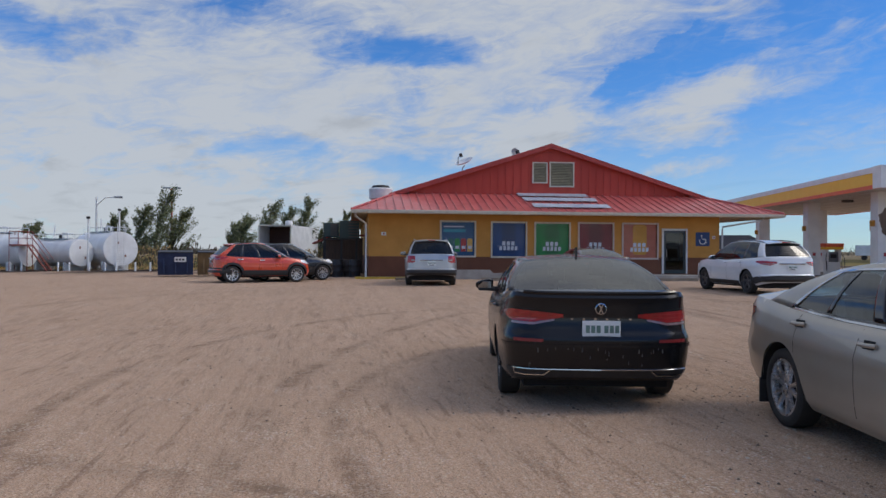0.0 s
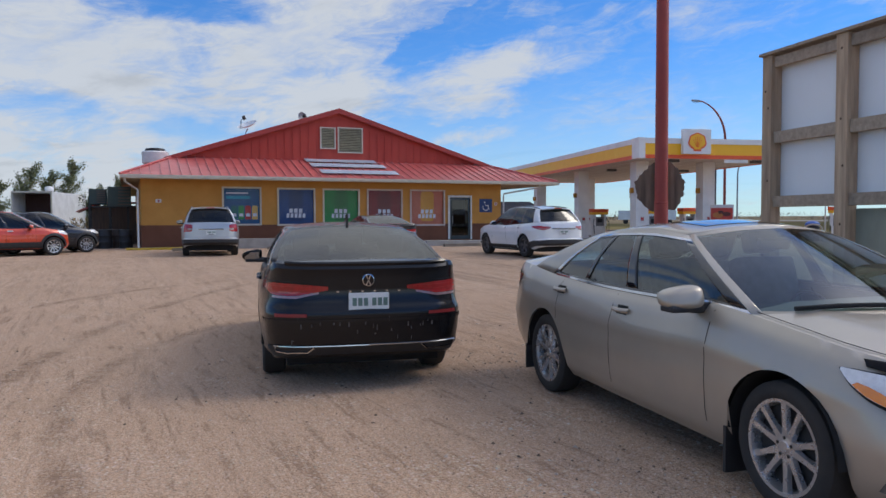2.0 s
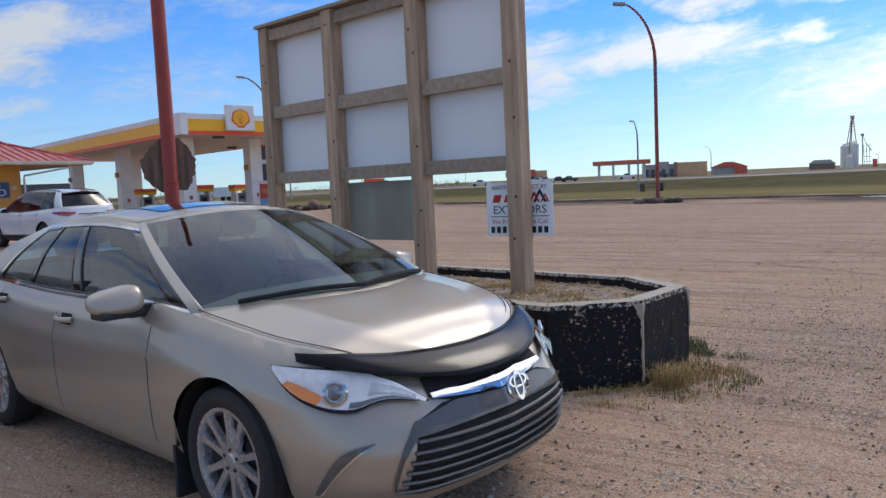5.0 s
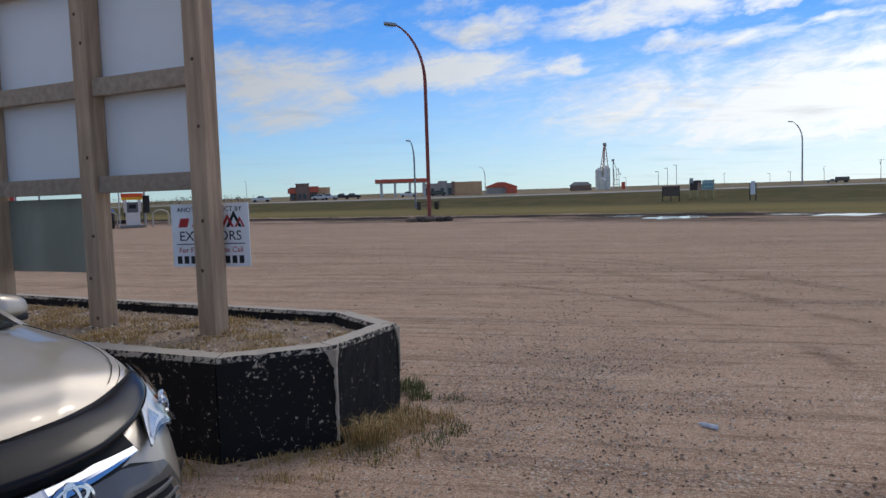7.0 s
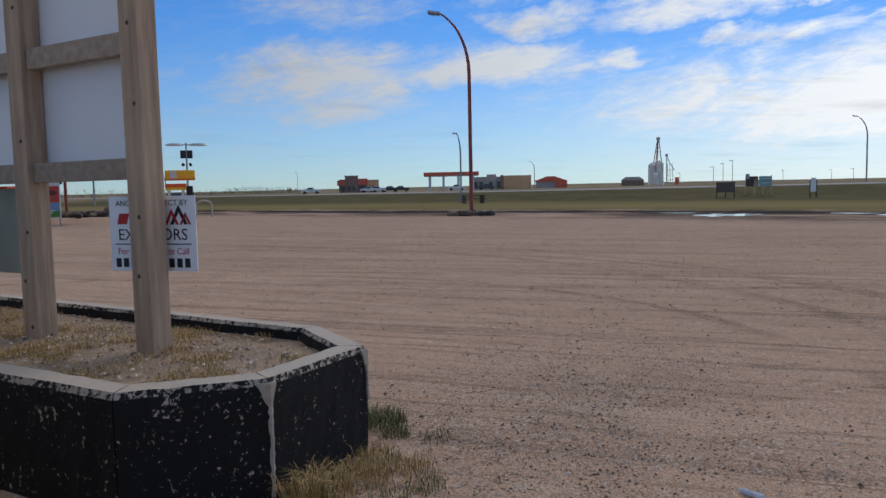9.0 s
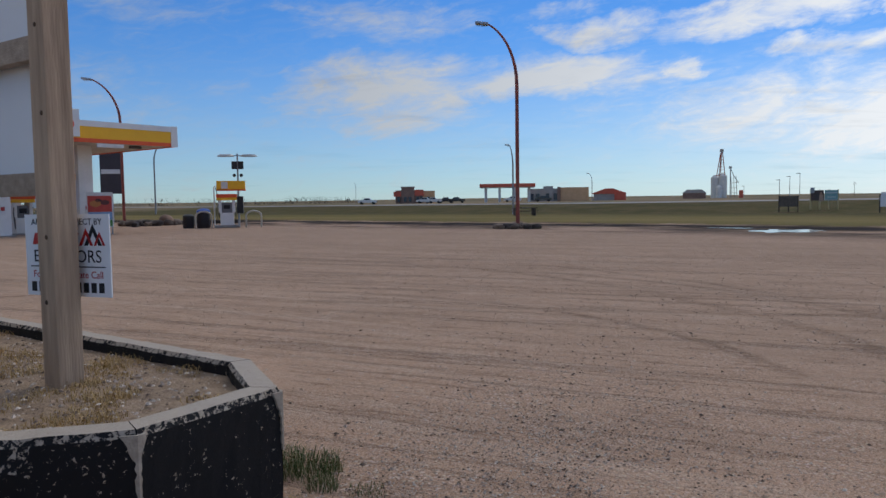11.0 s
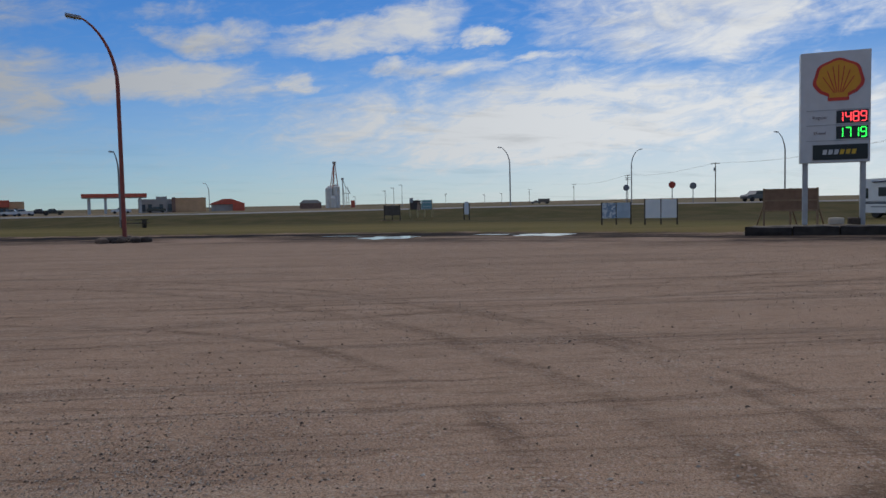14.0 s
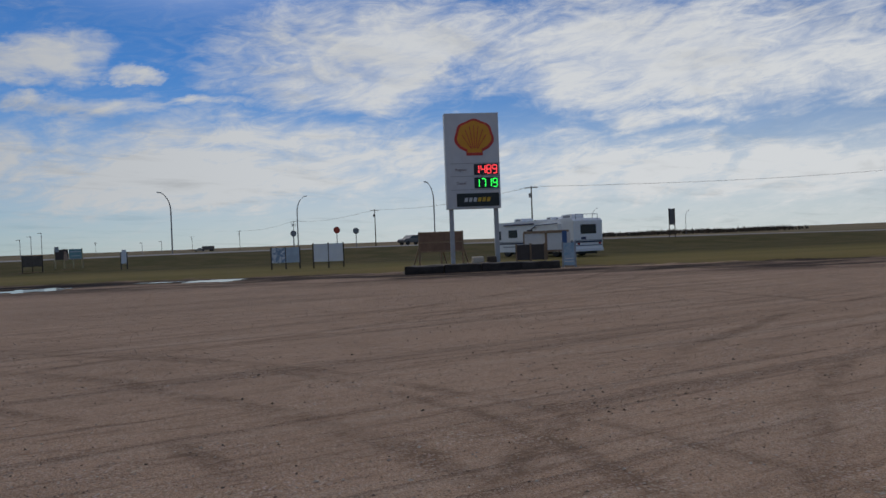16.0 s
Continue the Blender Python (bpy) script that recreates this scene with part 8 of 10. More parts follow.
def dumpster(x, y, rz, w, col, lid):
    root = thing("dumpster", f"{'navy blue' if col[2] > 0.05 else 'tan brown'} steel waste skip with dark lid", "waste skip", pose(x, y, 0.2, 0, 0, rz), group="waste skips")
    bm = bmesh.new()
    prism(bm, [(-0.55, 0.08), (0.55, 0.08), (0.75, 1.12), (-0.75, 1.2)], -w / 2, w / 2, m=Matrix.Rotation(radians(90), 4, "Z"))
    part("bin", bm, mat(f"skip paint {w:g}", col, tuple(v * 0.7 for v in col), 3, 0.6, bump=0.1), root)
    for k in range(2):
        bm = bmesh.new()
        box(bm, -w / 2 + k * w / 2 + 0.01, -w / 2 + (k + 1) * w / 2 - 0.01, -0.76, 0.76, 1.2, 1.24, 0.01, Matrix.Rotation(radians(3), 4, "X"))
        part("lid", bm, mat("skip lid", lid, None, 3, 0.6), root)
    for k in range(3):
        bm = bmesh.new()
        xx = -w / 2 + (k + 0.5) * w / 3
        box(bm, xx - 0.03, xx + 0.03, -0.78, -0.60, 0.12, 1.1, 0, Matrix.Rotation(radians(-6), 4, "X"))
        part("rib", bm, MATS[f"skip paint {w:g}"], root)
    bm = bmesh.new()
    box(bm, -0.05, 0.48, -0.80, -0.785, 0.72, 0.95)
    part("sticker", bm, WHITE, root, "white sticker with dark marks")
    for k in range(3):
        bm = bmesh.new()
        box(bm, 0.0 + k * 0.15, 0.10 + k * 0.15, -0.806, -0.802, 0.78, 0.88)
        part("sticker_bar", bm, TRIM, root)


dumpster(-8.25, 37.1, 12, 1.62, (0.014, 0.03, 0.085), (0.02, 0.022, 0.03))
dumpster(-6.42, 37.5, 12, 1.70, (0.20, 0.12, 0.045), (0.04, 0.032, 0.03))


def cargo_box():
    root = thing("cargo_trailer", "white box trailer standing with its end open", "trailer", pose(-6.9, 59.5, 0.2, 0, 0, -14))
    w, L, h, t = 2.6, 7.5, 2.55, 0.06
    z0 = 0.7
    for nm, b in (("side", (0, t, 0, L, z0, z0 + h)), ("side", (w - t, w, 0, L, z0, z0 + h)), ("roof", (0, w, 0, L, z0 + h, z0 + h + t)), ("floor", (0, w, 0, L, z0 - t, z0)), ("front", (t, w - t, L - t, L, z0, z0 + h))):
        bm = bmesh.new()
        box(bm, *b)
        part(nm, bm, mat("trailer white", (0.80, 0.79, 0.76), (0.66, 0.65, 0.62), 1.5, 0.5), root)
    bm = bmesh.new()
    box(bm, t + 0.01, w - t - 0.01, 2.2, 2.3, z0 + 0.01, z0 + h - 0.01)
    part("load", bm, mat("dark red lining", (0.06, 0.025, 0.02), None, 2, 0.8), root)
    for x in (-0.05, w - 0.05):
        bm = bmesh.new()
        box(bm, x, x + 0.1, -0.05, 0.0, z0 - 0.05, z0 + h + 0.05)
        part("door_post", bm, mat("trailer cream", (0.66, 0.60, 0.48), None, 2, 0.6), root)
    bm = bmesh.new()
    box(bm, -0.05, w + 0.05, -0.05, 0, z0 + h - 0.02, z0 + h + 0.1)
    part("header", bm, mat("trailer cream", (0.66, 0.60, 0.48), None, 2, 0.6), root)
    for x in (0.3, w - 0.3):
        for y in (1.0, 2.0):
            bm = bmesh.new()
            lathe(bm, [(0.2, -0.12), (0.5, -0.12), (0.5, 0.12), (0.2, 0.12)], 20, Matrix.Translation((x, y, 0.48)) @ Matrix.Rotation(radians(90), 4, "Y"))
            part("wheel", bm, RUBBER, root)
    bm = bmesh.new()
    lathe(bm, [(0.25, z0 + h + 0.05), (0.32, z0 + h + 0.3), (0.26, z0 + h + 0.5), (0.0, z0 + h + 0.55)], 16, Matrix.Translation((1.6, 2.5, 0)))
    part("roof_vent", bm, TANKW, root)


cargo_box()


def cooler_rack():
    root = thing("condenser_rack", "dark green condensers on a steel rack by the wall", "condenser", pose(0, 0, 0))
    for x0, x1, y0, z0, z1, c in ((-1.15, -0.35, 39.6, 2.25, 3.0, (0.045, 0.07, 0.06)), (-0.30, 0.75, 39.0, 2.15, 3.1, (0.05, 0.075, 0.07))):
        bm = bmesh.new()
        box(bm, x0, x1, y0, y0 + 0.9, z0, z1, 0.02)
        unit = part("condenser", bm, mat("condenser green", c, None, 5, 0.6), root)
        for k in range(6):
            bm = bmesh.new()
            z = z0 + 0.1 + (z1 - z0 - 0.2) * k / 5
            box(bm, x0 + (x1 - x0) * 0.45, x1 - 0.05, y0 - 0.02, y0 - 0.004, z - 0.02, z + 0.02)
            part("grille_bar", bm, mat("brown grille", (0.16, 0.10, 0.07), None, 5, 0.7), unit)
    for x in (-1.1, -0.2, 0.6):
        for y in (39.1, 40.3):
            bm = bmesh.new()
            box(bm, x - 0.05, x + 0.05, y - 0.05, y + 0.05, 0.15, 2.25)
            part("leg", bm, BLACKM, root)
    bm = bmesh.new()
    box(bm, -1.2, 0.8, 39.0, 40.5, 2.1, 2.16)
    part("deck", bm, BLACKM, root)
    return root


cooler_rack()
e = thing("storage_shed", "small dark board lean-to with red awning behind the rack", "shed", pose(-1.3, 43.0, 0.15))
bm = bmesh.new()
box(bm, 0, 2.3, 0, 2.5, 0, 2.1)
part("wall", bm, mat("dark shed boards", (0.10, 0.062, 0.04), (0.06, 0.04, 0.03), 3, 0.85, bump=0.2, stretch=(4, 4, 0.4)), e)
bm = bmesh.new()
prism(bm, [(-0.6, 1.75), (-0.6, 1.80), (0.6, 2.3), (2.5, 2.3), (2.5, 2.24), (0.6, 2.24)], -0.3, 2.6)
part("awning", bm, REDTRIM, e)
for k, (x, y) in enumerate(((-0.9, 36.6), (-0.35, 36.5), (0.15, 36.9), (0.5, 36.4))):
    e = thing("waste_drum", "dark steel drum standing by the wall", "drum", pose(x, y, 0.18), group="drums by the wall")
    bm = bmesh.new()
    lathe(bm, [(0.27, 0), (0.29, 0.02), (0.28, 0.28), (0.295, 0.30), (0.28, 0.32), (0.28, 0.58), (0.295, 0.6), (0.28, 0.62), (0.285, 0.86), (0.26, 0.88), (0.25, 0.86)], 18)
    part("shell", bm, mat(f"drum {k % 2}", (0.03, 0.03, 0.032) if k % 2 else (0.07, 0.05, 0.04), None, 5, 0.6), e, smooth=True)
e = thing("picket_fence", "short run of white wooden pickets", "fence", pose(-3.0, 41.5, 0.18, 0, 0, 10))
for k in range(6):
    bm = bmesh.new()
    prism(bm, [(k * 0.17, 0), (k * 0.17 + 0.09, 0), (k * 0.17 + 0.09, 1.0), (k * 0.17 + 0.045, 1.08), (k * 0.17, 1.0)], -0.01, 0.01)
    part("picket", bm, WHITE, e)
for z in (0.3, 0.8):
    bm = bmesh.new()
    box(bm, -0.05, 1.0, 0.011, 0.04, z, z + 0.07)
    part("rail", bm, WHITE, e)

BARK = mat("poplar bark", (0.10, 0.085, 0.065), (0.06, 0.05, 0.04), 8, 0.9, bump=0.4)
LEAVES = [mat("leaf dark", (0.075, 0.095, 0.038), None, 3, 0.7), mat("leaf olive", (0.135, 0.15, 0.055), None, 3, 0.7), mat("leaf yellowing", (0.20, 0.17, 0.055), None, 3, 0.7)]


def leafy_tree(x, y, h, spread, seed, lean=0.22):
    """A wind-bent poplar: trunk, limbs, and a crown of single leaves."""
    rng = random.Random(seed)
    z0 = 0.1
    root = thing("tree", "wind-bent poplar with thin autumn leaves", "tree", pose(x, y, z0), group="poplars")
    bm = bmesh.new()
    bend = lambda f: Vector((lean * h * f * f, 0, h * f))
    tube(bm, [bend(k / 8) for k in range(9)], 0.13 * h / 6, 8, 0.015)
    tips = []
    for k in range(34):
        f = 0.12 + 0.84 * k / 33
        a = rng.uniform(0, 6.28)
        ln = spread * (1.05 - f * 0.75) * rng.uniform(0.6, 1.15)
        p = bend(f)
        q = p + Vector((math.cos(a) * ln * 0.95 + lean * ln * 1.9, math.sin(a) * ln * 0.95, ln * 1.25))
        tube(bm, [p, p.lerp(q, 0.5) + Vector((0, 0, -0.05 * ln)), q], 0.03, 5, 0.006)
        tips.append((p, q))
    part("trunk", bm, BARK, root, smooth=True)
    verts, faces, mi = [], [], []
    for p, q in tips:
        for _ in range(110):
            f = rng.uniform(0.15, 1.25)
            c = p.lerp(q, f) + Vector((rng.gauss(0.03, 0.10), rng.gauss(0, 0.10), rng.gauss(0.05, 0.15))) * (spread / 1.4)
            s = rng.uniform(0.05, 0.10)
            u = Vector((rng.gauss(0.6, 0.5), rng.gauss(0, 0.6), rng.gauss(0.3, 0.5))).normalized() * s
            v = u.orthogonal().normalized() * s * 0.55
            k = len(verts)
            verts += [c - u, c + v, c + u, c - v]
            faces.append((k, k + 1, k + 2, k + 3))
            mi.append(rng.choices((0, 1, 2), (5, 4, 1))[0])
    me = bpy.data.meshes.new("crown")
    me.from_pydata(verts, [], faces)
    for c in LEAVES:
        me.materials.append(c)
    me.polygons.foreach_set("material_index", mi)
    ob = new("crown", me)
    ob.parent = root


for k, (x, y, h, s) in enumerate(((-17.5, 63, 4.6, 1.3), (-19.7, 64, 4.3, 1.1), (-15.6, 62, 5.9, 1.6), (-14.5, 63.5, 4.4, 1.4), (-9.2, 64, 3.9, 1.3), (-7.6, 66, 5.2, 1.5), (-5.9, 66, 4.9, 1.4), (-4.3, 65, 5.6, 1.3), (-10.3, 66, 3.4, 1.2), (-0.9, 66, 4.6, 1.1), (-27, 66, 3.2, 1.2), (-2.6, 68, 3.6, 1.2))):
    leafy_tree(x, y, h, s, 40 + k)


def brush(name, label, spots, cols, seed, big=1.0):
    rng = random.Random(seed)
    verts, faces, mi = [], [], []
    for x, y, z, rx, ry, h, n in spots:
        for _ in range(n):
            c = Vector((x + rng.uniform(-rx, rx), y + rng.uniform(-ry, ry), z + h * rng.random() ** 1.3 * (0.6 + 0.4 * math.sin(x * 2.1 + y))))
            s = rng.uniform(0.04, 0.11) * big
            u = Vector((rng.gauss(0, 0.4), rng.gauss(0, 0.4), 1)).normalized() * s * 1.8
            v = u.orthogonal().normalized() * s * 0.4
            k = len(verts)
            verts += [c - u, c + v, c + u, c - v]
            faces.append((k, k + 1, k + 2, k + 3))
            mi.append(rng.randrange(len(cols)))
    me = bpy.data.meshes.new(name)
    me.from_pydata(verts, [], faces)
    for c in cols:
        me.materials.append(c)
    me.polygons.foreach_set("material_index", mi)
    return tagged(new(name, me), label, "brush", kind="stuff")


brush("weed_hedge", "tall dry weeds behind the tanks and lot edge", [(-30 + k * 2.0, 53.5 + 0.15 * k + (k % 3) * 0.6, 0.1, 1.1, 0.9, 1.7, 700) for k in range(20)], STRAW[1:] + [mat("weed brown", (0.10, 0.075, 0.045), None, 5, 0.9), GREEN[1], BARK], 77)
brush("weed_hedge", "low grass along the edge of the yard", [(-34 + k * 2.2, 50.5 + 0.1 * k, 0.1, 1.2, 1.3, 0.35, 260) for k in range(22)], STRAW + GREEN[1:], 78)


def yard_lamp(x, y, h, material, heads, label, arm=1.2):
    root = thing("street_lamp", label, "street lamp", pose(x, y, 0.1, 0, 0, 0), group="yard lamps")
    bm = bmesh.new()
    cyl(bm, (0, 0, 0), (0, 0, h), 0.09, 0.06, 10)
    part("pole", bm, material, root, smooth=True)
    for s in heads:
        bm = bmesh.new()
        tube(bm, [(0, 0, h - 0.6), (s * arm * 0.4, 0, h - 0.05), (s * arm, 0, h)], 0.035, 6)
        part("arm", bm, material, root)
        bm = bmesh.new()
        box(bm, s * arm - 0.28, s * arm + 0.28, -0.14, 0.14, h - 0.06, h + 0.08, 0.03)
        part("lamp_head", bm, GALV, root)


yard_lamp(-17.9, 55.5, 5.2, WHITE, (1,), "white single-arm lamp behind the tanks", 1.5)
yard_lamp(-15.4, 67.5, 6.9, RUSTRED, (-1, 1), "rusty red pole with two lamp heads", 0.45)


# ---- road side: lamps, diesel island, price sign, boards ----
LAMPRED = mat("rust-red lamp pole", (0.30, 0.065, 0.045), (0.20, 0.055, 0.04), 2, 0.6)
GREYPOLE = mat("grey lamp pole", (0.33, 0.33, 0.33), (0.26, 0.26, 0.27), 3, 0.6, 0.1)
POLEWOOD = mat("utility pole wood", (0.10, 0.08, 0.06), (0.07, 0.055, 0.045), 3, 0.9)
SIGNWHITE = mat("sign face white", (0.62, 0.63, 0.64), (0.56, 0.57, 0.58), 1.5, 0.4)


def away(az, dist, z=0.0):
    """A place by compass from the middle of the walk."""
    return Vector((4.3 + dist * math.cos(radians(az)), -0.93 + dist * math.sin(radians(az)), z))


def curved_lamp(x, y, z, h, reach, toward, pole, label, group, r=0.09, head=0.5):
    root = thing("street_lamp", label, "street lamp", pose(x, y, z, 0, 0, toward), group=group)
    bm = bmesh.new()
    pts = [(0, 0, 0), (0, 0, h * 0.35), (0, 0, h * 0.70)]
    for k in range(1, 10):
        a = radians(90 * k / 9 * 0.80)
        pts.append((reach * (1 - math.cos(a)) / (1 - math.cos(radians(72))), 0, h * 0.70 + h * 0.30 * math.sin(a) / math.sin(radians(72))))
    tube(bm, pts, r, 10, r * 0.42)
    part("pole", bm, pole, root, smooth=True)
    bm = bmesh.new()
    m = Matrix.Translation((reach + head * 0.35, 0, h - 0.02)) @ Matrix.Rotation(radians(-8), 4, "Y")
    box(bm, -head / 2, head / 2, -head * 0.28, head * 0.28, -0.05, 0.09, 0.03, m)
    part("lamp_head", bm, GALV, root)
    bm = bmesh.new()
    box(bm, -head * 0.3, head * 0.4, -head * 0.2, head * 0.2, -0.12, -0.052, 0.03, m)
    part("lens", bm, LENS, root)
    return root


MAIN_LAMP = curved_lamp(42.6, 13.3, 0.1, 10.9, 1.6, 112, LAMPRED, "tall rust-red street lamp with a curved arm", "lot lamps", 0.11, 0.7)
curved_lamp(44.1, 45.3, 0.1, 10.8, 2.0, 125, LAMPRED, "tall rust-red street lamp beyond the canopy", "lot lamps", 0.11, 0.7)
curved_lamp(74.5, 75.0, 0.3, 9.6, 1.6, -60, GREYPOLE, "grey street lamp by the highway", "highway lamps", 0.11)
curved_lamp(79.1, 27.5, ground_z(79.1, 27.5) - 0.05, 7.4, 0.4, 100, GREYPOLE, "slim grey street lamp beside the highway grass", "highway lamps", 0.10)
for az, dist, h, tow in ((-7.6, 140, 10.9, 100), (-16.6, 165, 11.5, -110), (-27.0, 137, 11.5, 110), (-39.0, 300, 12, -120), (-45.7, 380, 12, -120), (32.9, 440, 12, 60), (14.95, 245, 9, 60)):
    p = away(az, dist, 0.6)
    curved_lamp(p.x, p.y, ground_z(p.x, p.y) - 0.1, h, 1.7, tow, GREYPOLE, "grey curved highway lamp", "highway lamps", 0.13, 0.7)


def yard_light(az, dist, h):
    p = away(az, dist)
    root = thing("yard_light", "tall thin yard light with a flat head", "street lamp", pose(p.x, p.y, ground_z(p.x, p.y), 0, 0, az + 90), group="far yard lights")
    bm = bmesh.new()
    tube(bm, [(0, 0, 0), (0, 0, h)], 0.13, 8, 0.09)
    part("pole", bm, GREYPOLE, root)
    bm = bmesh.new()
    box(bm, -0.2, 1.3, -0.25, 0.25, h, h + 0.2, 0.04)
    part("lamp_head", bm, TRIM, root)


for az, dist, h in ((2.0, 330, 7.0), (1.35, 330, 8.2), (0.72, 330, 9.4), (4.3, 420, 6.0), (-5.6, 420, 5.5), (-6.9, 420, 6.0)):
    yard_light(az, dist, h)


def rubble(name, label, x, y, r, n, seed, cols, size=(0.12, 0.32)):
    root = thing(name, label, "rubble", pose(x, y, 0))
    rng = random.Random(seed)
    for k in range(n):
        bm = bmesh.new()
        g = bmesh.new()
        bmesh.ops.create_icosphere(g, subdivisions=2, radius=1)
        s = rng.uniform(*size)
        for v in g.verts:
            v.co *= 1 + 0.35 * noise.noise(v.co * 1.4 + Vector((k * 3.1, 0, 0)))
            v.co = Vector((v.co.x * s * 1.3, v.co.y * s, v.co.z * s * 0.75))
        a, rr = rng.uniform(0, 6.28), r * math.sqrt(rng.random())
        join(bm, g, Matrix.Translation((rr * math.cos(a) * 1.5, rr * math.sin(a) * 1.5, s * 0.45)) @ Matrix.Rotation(rng.uniform(0, 3), 4, "Z"))
        part("stone", bm, rng.choice(cols), root, smooth=True)


DIRT = [mat("clod brown", (0.10, 0.07, 0.05), (0.06, 0.045, 0.033), 6, 0.95, bump=0.4), mat("clod dark", (0.055, 0.042, 0.034), None, 6, 0.95, bump=0.4), mat("clod tan", (0.20, 0.15, 0.11), None, 6, 0.95, bump=0.4)]
rubble("lamp_base_rubble", "dark broken concrete and soil round the lamp's foot", 42.4, 13.2, 0.85, 44, 5, DIRT, (0.07, 0.26))
rubble("lamp_base_rubble", "soil and stones round the far lamp's foot", 45.0, 43.5, 1.3, 40, 6, DIRT, (0.15, 0.4))
e = thing("boulder", "large tan boulder beside the far lamp", "boulder", pose(45.6, 42.6, 0.1))
bm = bmesh.new()
g = bmesh.new()
bmesh.ops.create_icosphere(g, subdivisions=3, radius=0.52)
for v in g.verts:
    v.co *= 1 + 0.25 * noise.noise(v.co * 1.3)
    v.co.z = v.co.z * 0.8 + 0.3
join(bm, g)
part("rock", bm, mat("tan rock", (0.27, 0.17, 0.11), (0.20, 0.13, 0.09), 3, 0.9, bump=0.4), e, smooth=True)
for a, b, w in (((41.5, 41.3), (46.5, 46.3), 0.35), ((47.2, 43.0), (50.5, 40.0), 0.3)):
    e = thing("timber_kerb", "dark sleeper edging round the lamp bed", "timber", group="sleepers")
    bm = bmesh.new()
    d = Vector((b[0] - a[0], b[1] - a[1], 0))
    m = Matrix.Translation((a[0], a[1], 0)) @ Matrix.Rotation(math.atan2(d.y, d.x), 4, "Z")
    box(bm, 0, d.length, -w / 2, w / 2, -0.05, 0.28, 0.02, m)
    part("sleeper", bm, mat("old sleeper", (0.045, 0.036, 0.03), (0.025, 0.02, 0.018), 3, 0.9, bump=0.4), e)


def diesel_island():
    fuel_pump(pose(41.35, 32.7, 0.02, 0, 0, -50), "diesel pump")
    root = thing("pump_mast", "grey mast with twin floodlights over the diesel pump", "mast", pose(42.0, 32.3, 0.02, 0, 0, -52))
    bm = bmesh.new()
    cyl(bm, (0, 0, 0), (0, 0, 4.75), 0.07, 0.05, 10)
    part("mast", bm, GALV, root)
    for s in (-1, 1):
        bm = bmesh.new()
        lathe(bm, [(0.0, 0.16), (0.30, 0.14), (0.42, 0.02), (0.36, 0.0), (0, 0.0)], 16, Matrix.Translation((s * 0.72, 0, 4.55)) @ Matrix.Diagonal((1.35, 0.7, 1, 1)))
        part("floodlight", bm, mat("pale lamp shell", (0.50, 0.50, 0.48), None, 4, 0.5), root, smooth=True)
    bm = bmesh.new()
    cyl(bm, (-0.7, 0, 4.62), (0.7, 0, 4.62), 0.03, seg=6)
    part("cross_arm", bm, GALV, root)
    for x in (-0.2, 0.2):
        bm = bmesh.new()
        box(bm, x - 0.17, x + 0.17, -0.1, 0.1, 3.75, 4.25, 0.02)
        part("loudspeaker", bm, TRIM, root)
    for x in (-0.22, 0.22):
        bm = bmesh.new()
        g = bmesh.new()
        bmesh.ops.create_uvsphere(g, u_segments=10, v_segments=8, radius=0.11)
        join(bm, g, Matrix.Translation((x, -0.05, 3.35)))
        part("camera_dome", bm, BLACKM, root, smooth=True)
    bm = bmesh.new()
    box(bm, -1.35, 0.45, -0.12, 0.12, 2.45, 3.0, 0.02)
    part("sign_box", bm, CY, root, "yellow sign box with red edge")
    bm = bmesh.new()
    box(bm, -1.36, 0.46, -0.125, 0.125, 2.36, 2.448, 0.01)
    part("sign_edge", bm, CR, root)
    bm = bmesh.new()
    box(bm, -1.05, -0.65, -0.135, -0.122, 2.5, 2.95)
    part("emblem_plate", bm, WHITE, root)
    bm = bmesh.new()
    box(bm, -0.1, 0.3, -0.2, 0.2, 0.9, 2.0, 0.03)
    part("meter_box", bm, BLACKM, root)
    for s, y in (((42.6, 31.6), -35), ((40.2, 33.6), -50)):
        h = thing("hoop_bollard", "pale steel hoop guarding the diesel pump", "bollard", pose(s[0], s[1], 0, 0, 0, y), group="hoop bollards")
        bm = bmesh.new()
        pts = [(-0.5, 0, 0), (-0.5, 0, 0.75)] + [(0.5 * math.cos(radians(180 - 180 * k / 8)), 0, 0.75 + 0.32 * math.sin(radians(180 * k / 8))) for k in range(1, 8)] + [(0.5, 0, 0.75), (0.5, 0, 0)]
        tube(bm, pts, 0.055, 8)
        part("hoop", bm, mat("pale pipe", (0.52, 0.48, 0.40), None, 4, 0.5), h, smooth=True)
    for (x, y), c, r, hh, lab in (((40.7, 34.1), (0.02, 0.10, 0.42), 0.42, 1.25, "blue plastic waste bin"), ((40.3, 35.0), (0.025, 0.03, 0.032), 0.36, 0.9, "black waste drum")):
        b = thing("waste_bin", lab + " by the diesel pump", "waste bin", pose(x, y, 0))
        bm = bmesh.new()
        lathe(bm, [(r * 0.9, 0), (r, 0.05), (r, hh * 0.75), (r * 1.03, hh * 0.76), (r * 1.03, hh * 0.8)], 20)
        part("body", bm, mat("bin body " + lab[:4], (0.02, 0.022, 0.03), None, 4, 0.6), b, smooth=True)
        bm = bmesh.new()
        lathe(bm, [(r * 1.02, hh * 0.8), (r, hh * 0.9), (r * 0.6, hh), (0, hh * 1.02)], 20)
        part("lid", bm, mat("bin lid " + lab[:4], c, None, 4, 0.5), b, smooth=True)
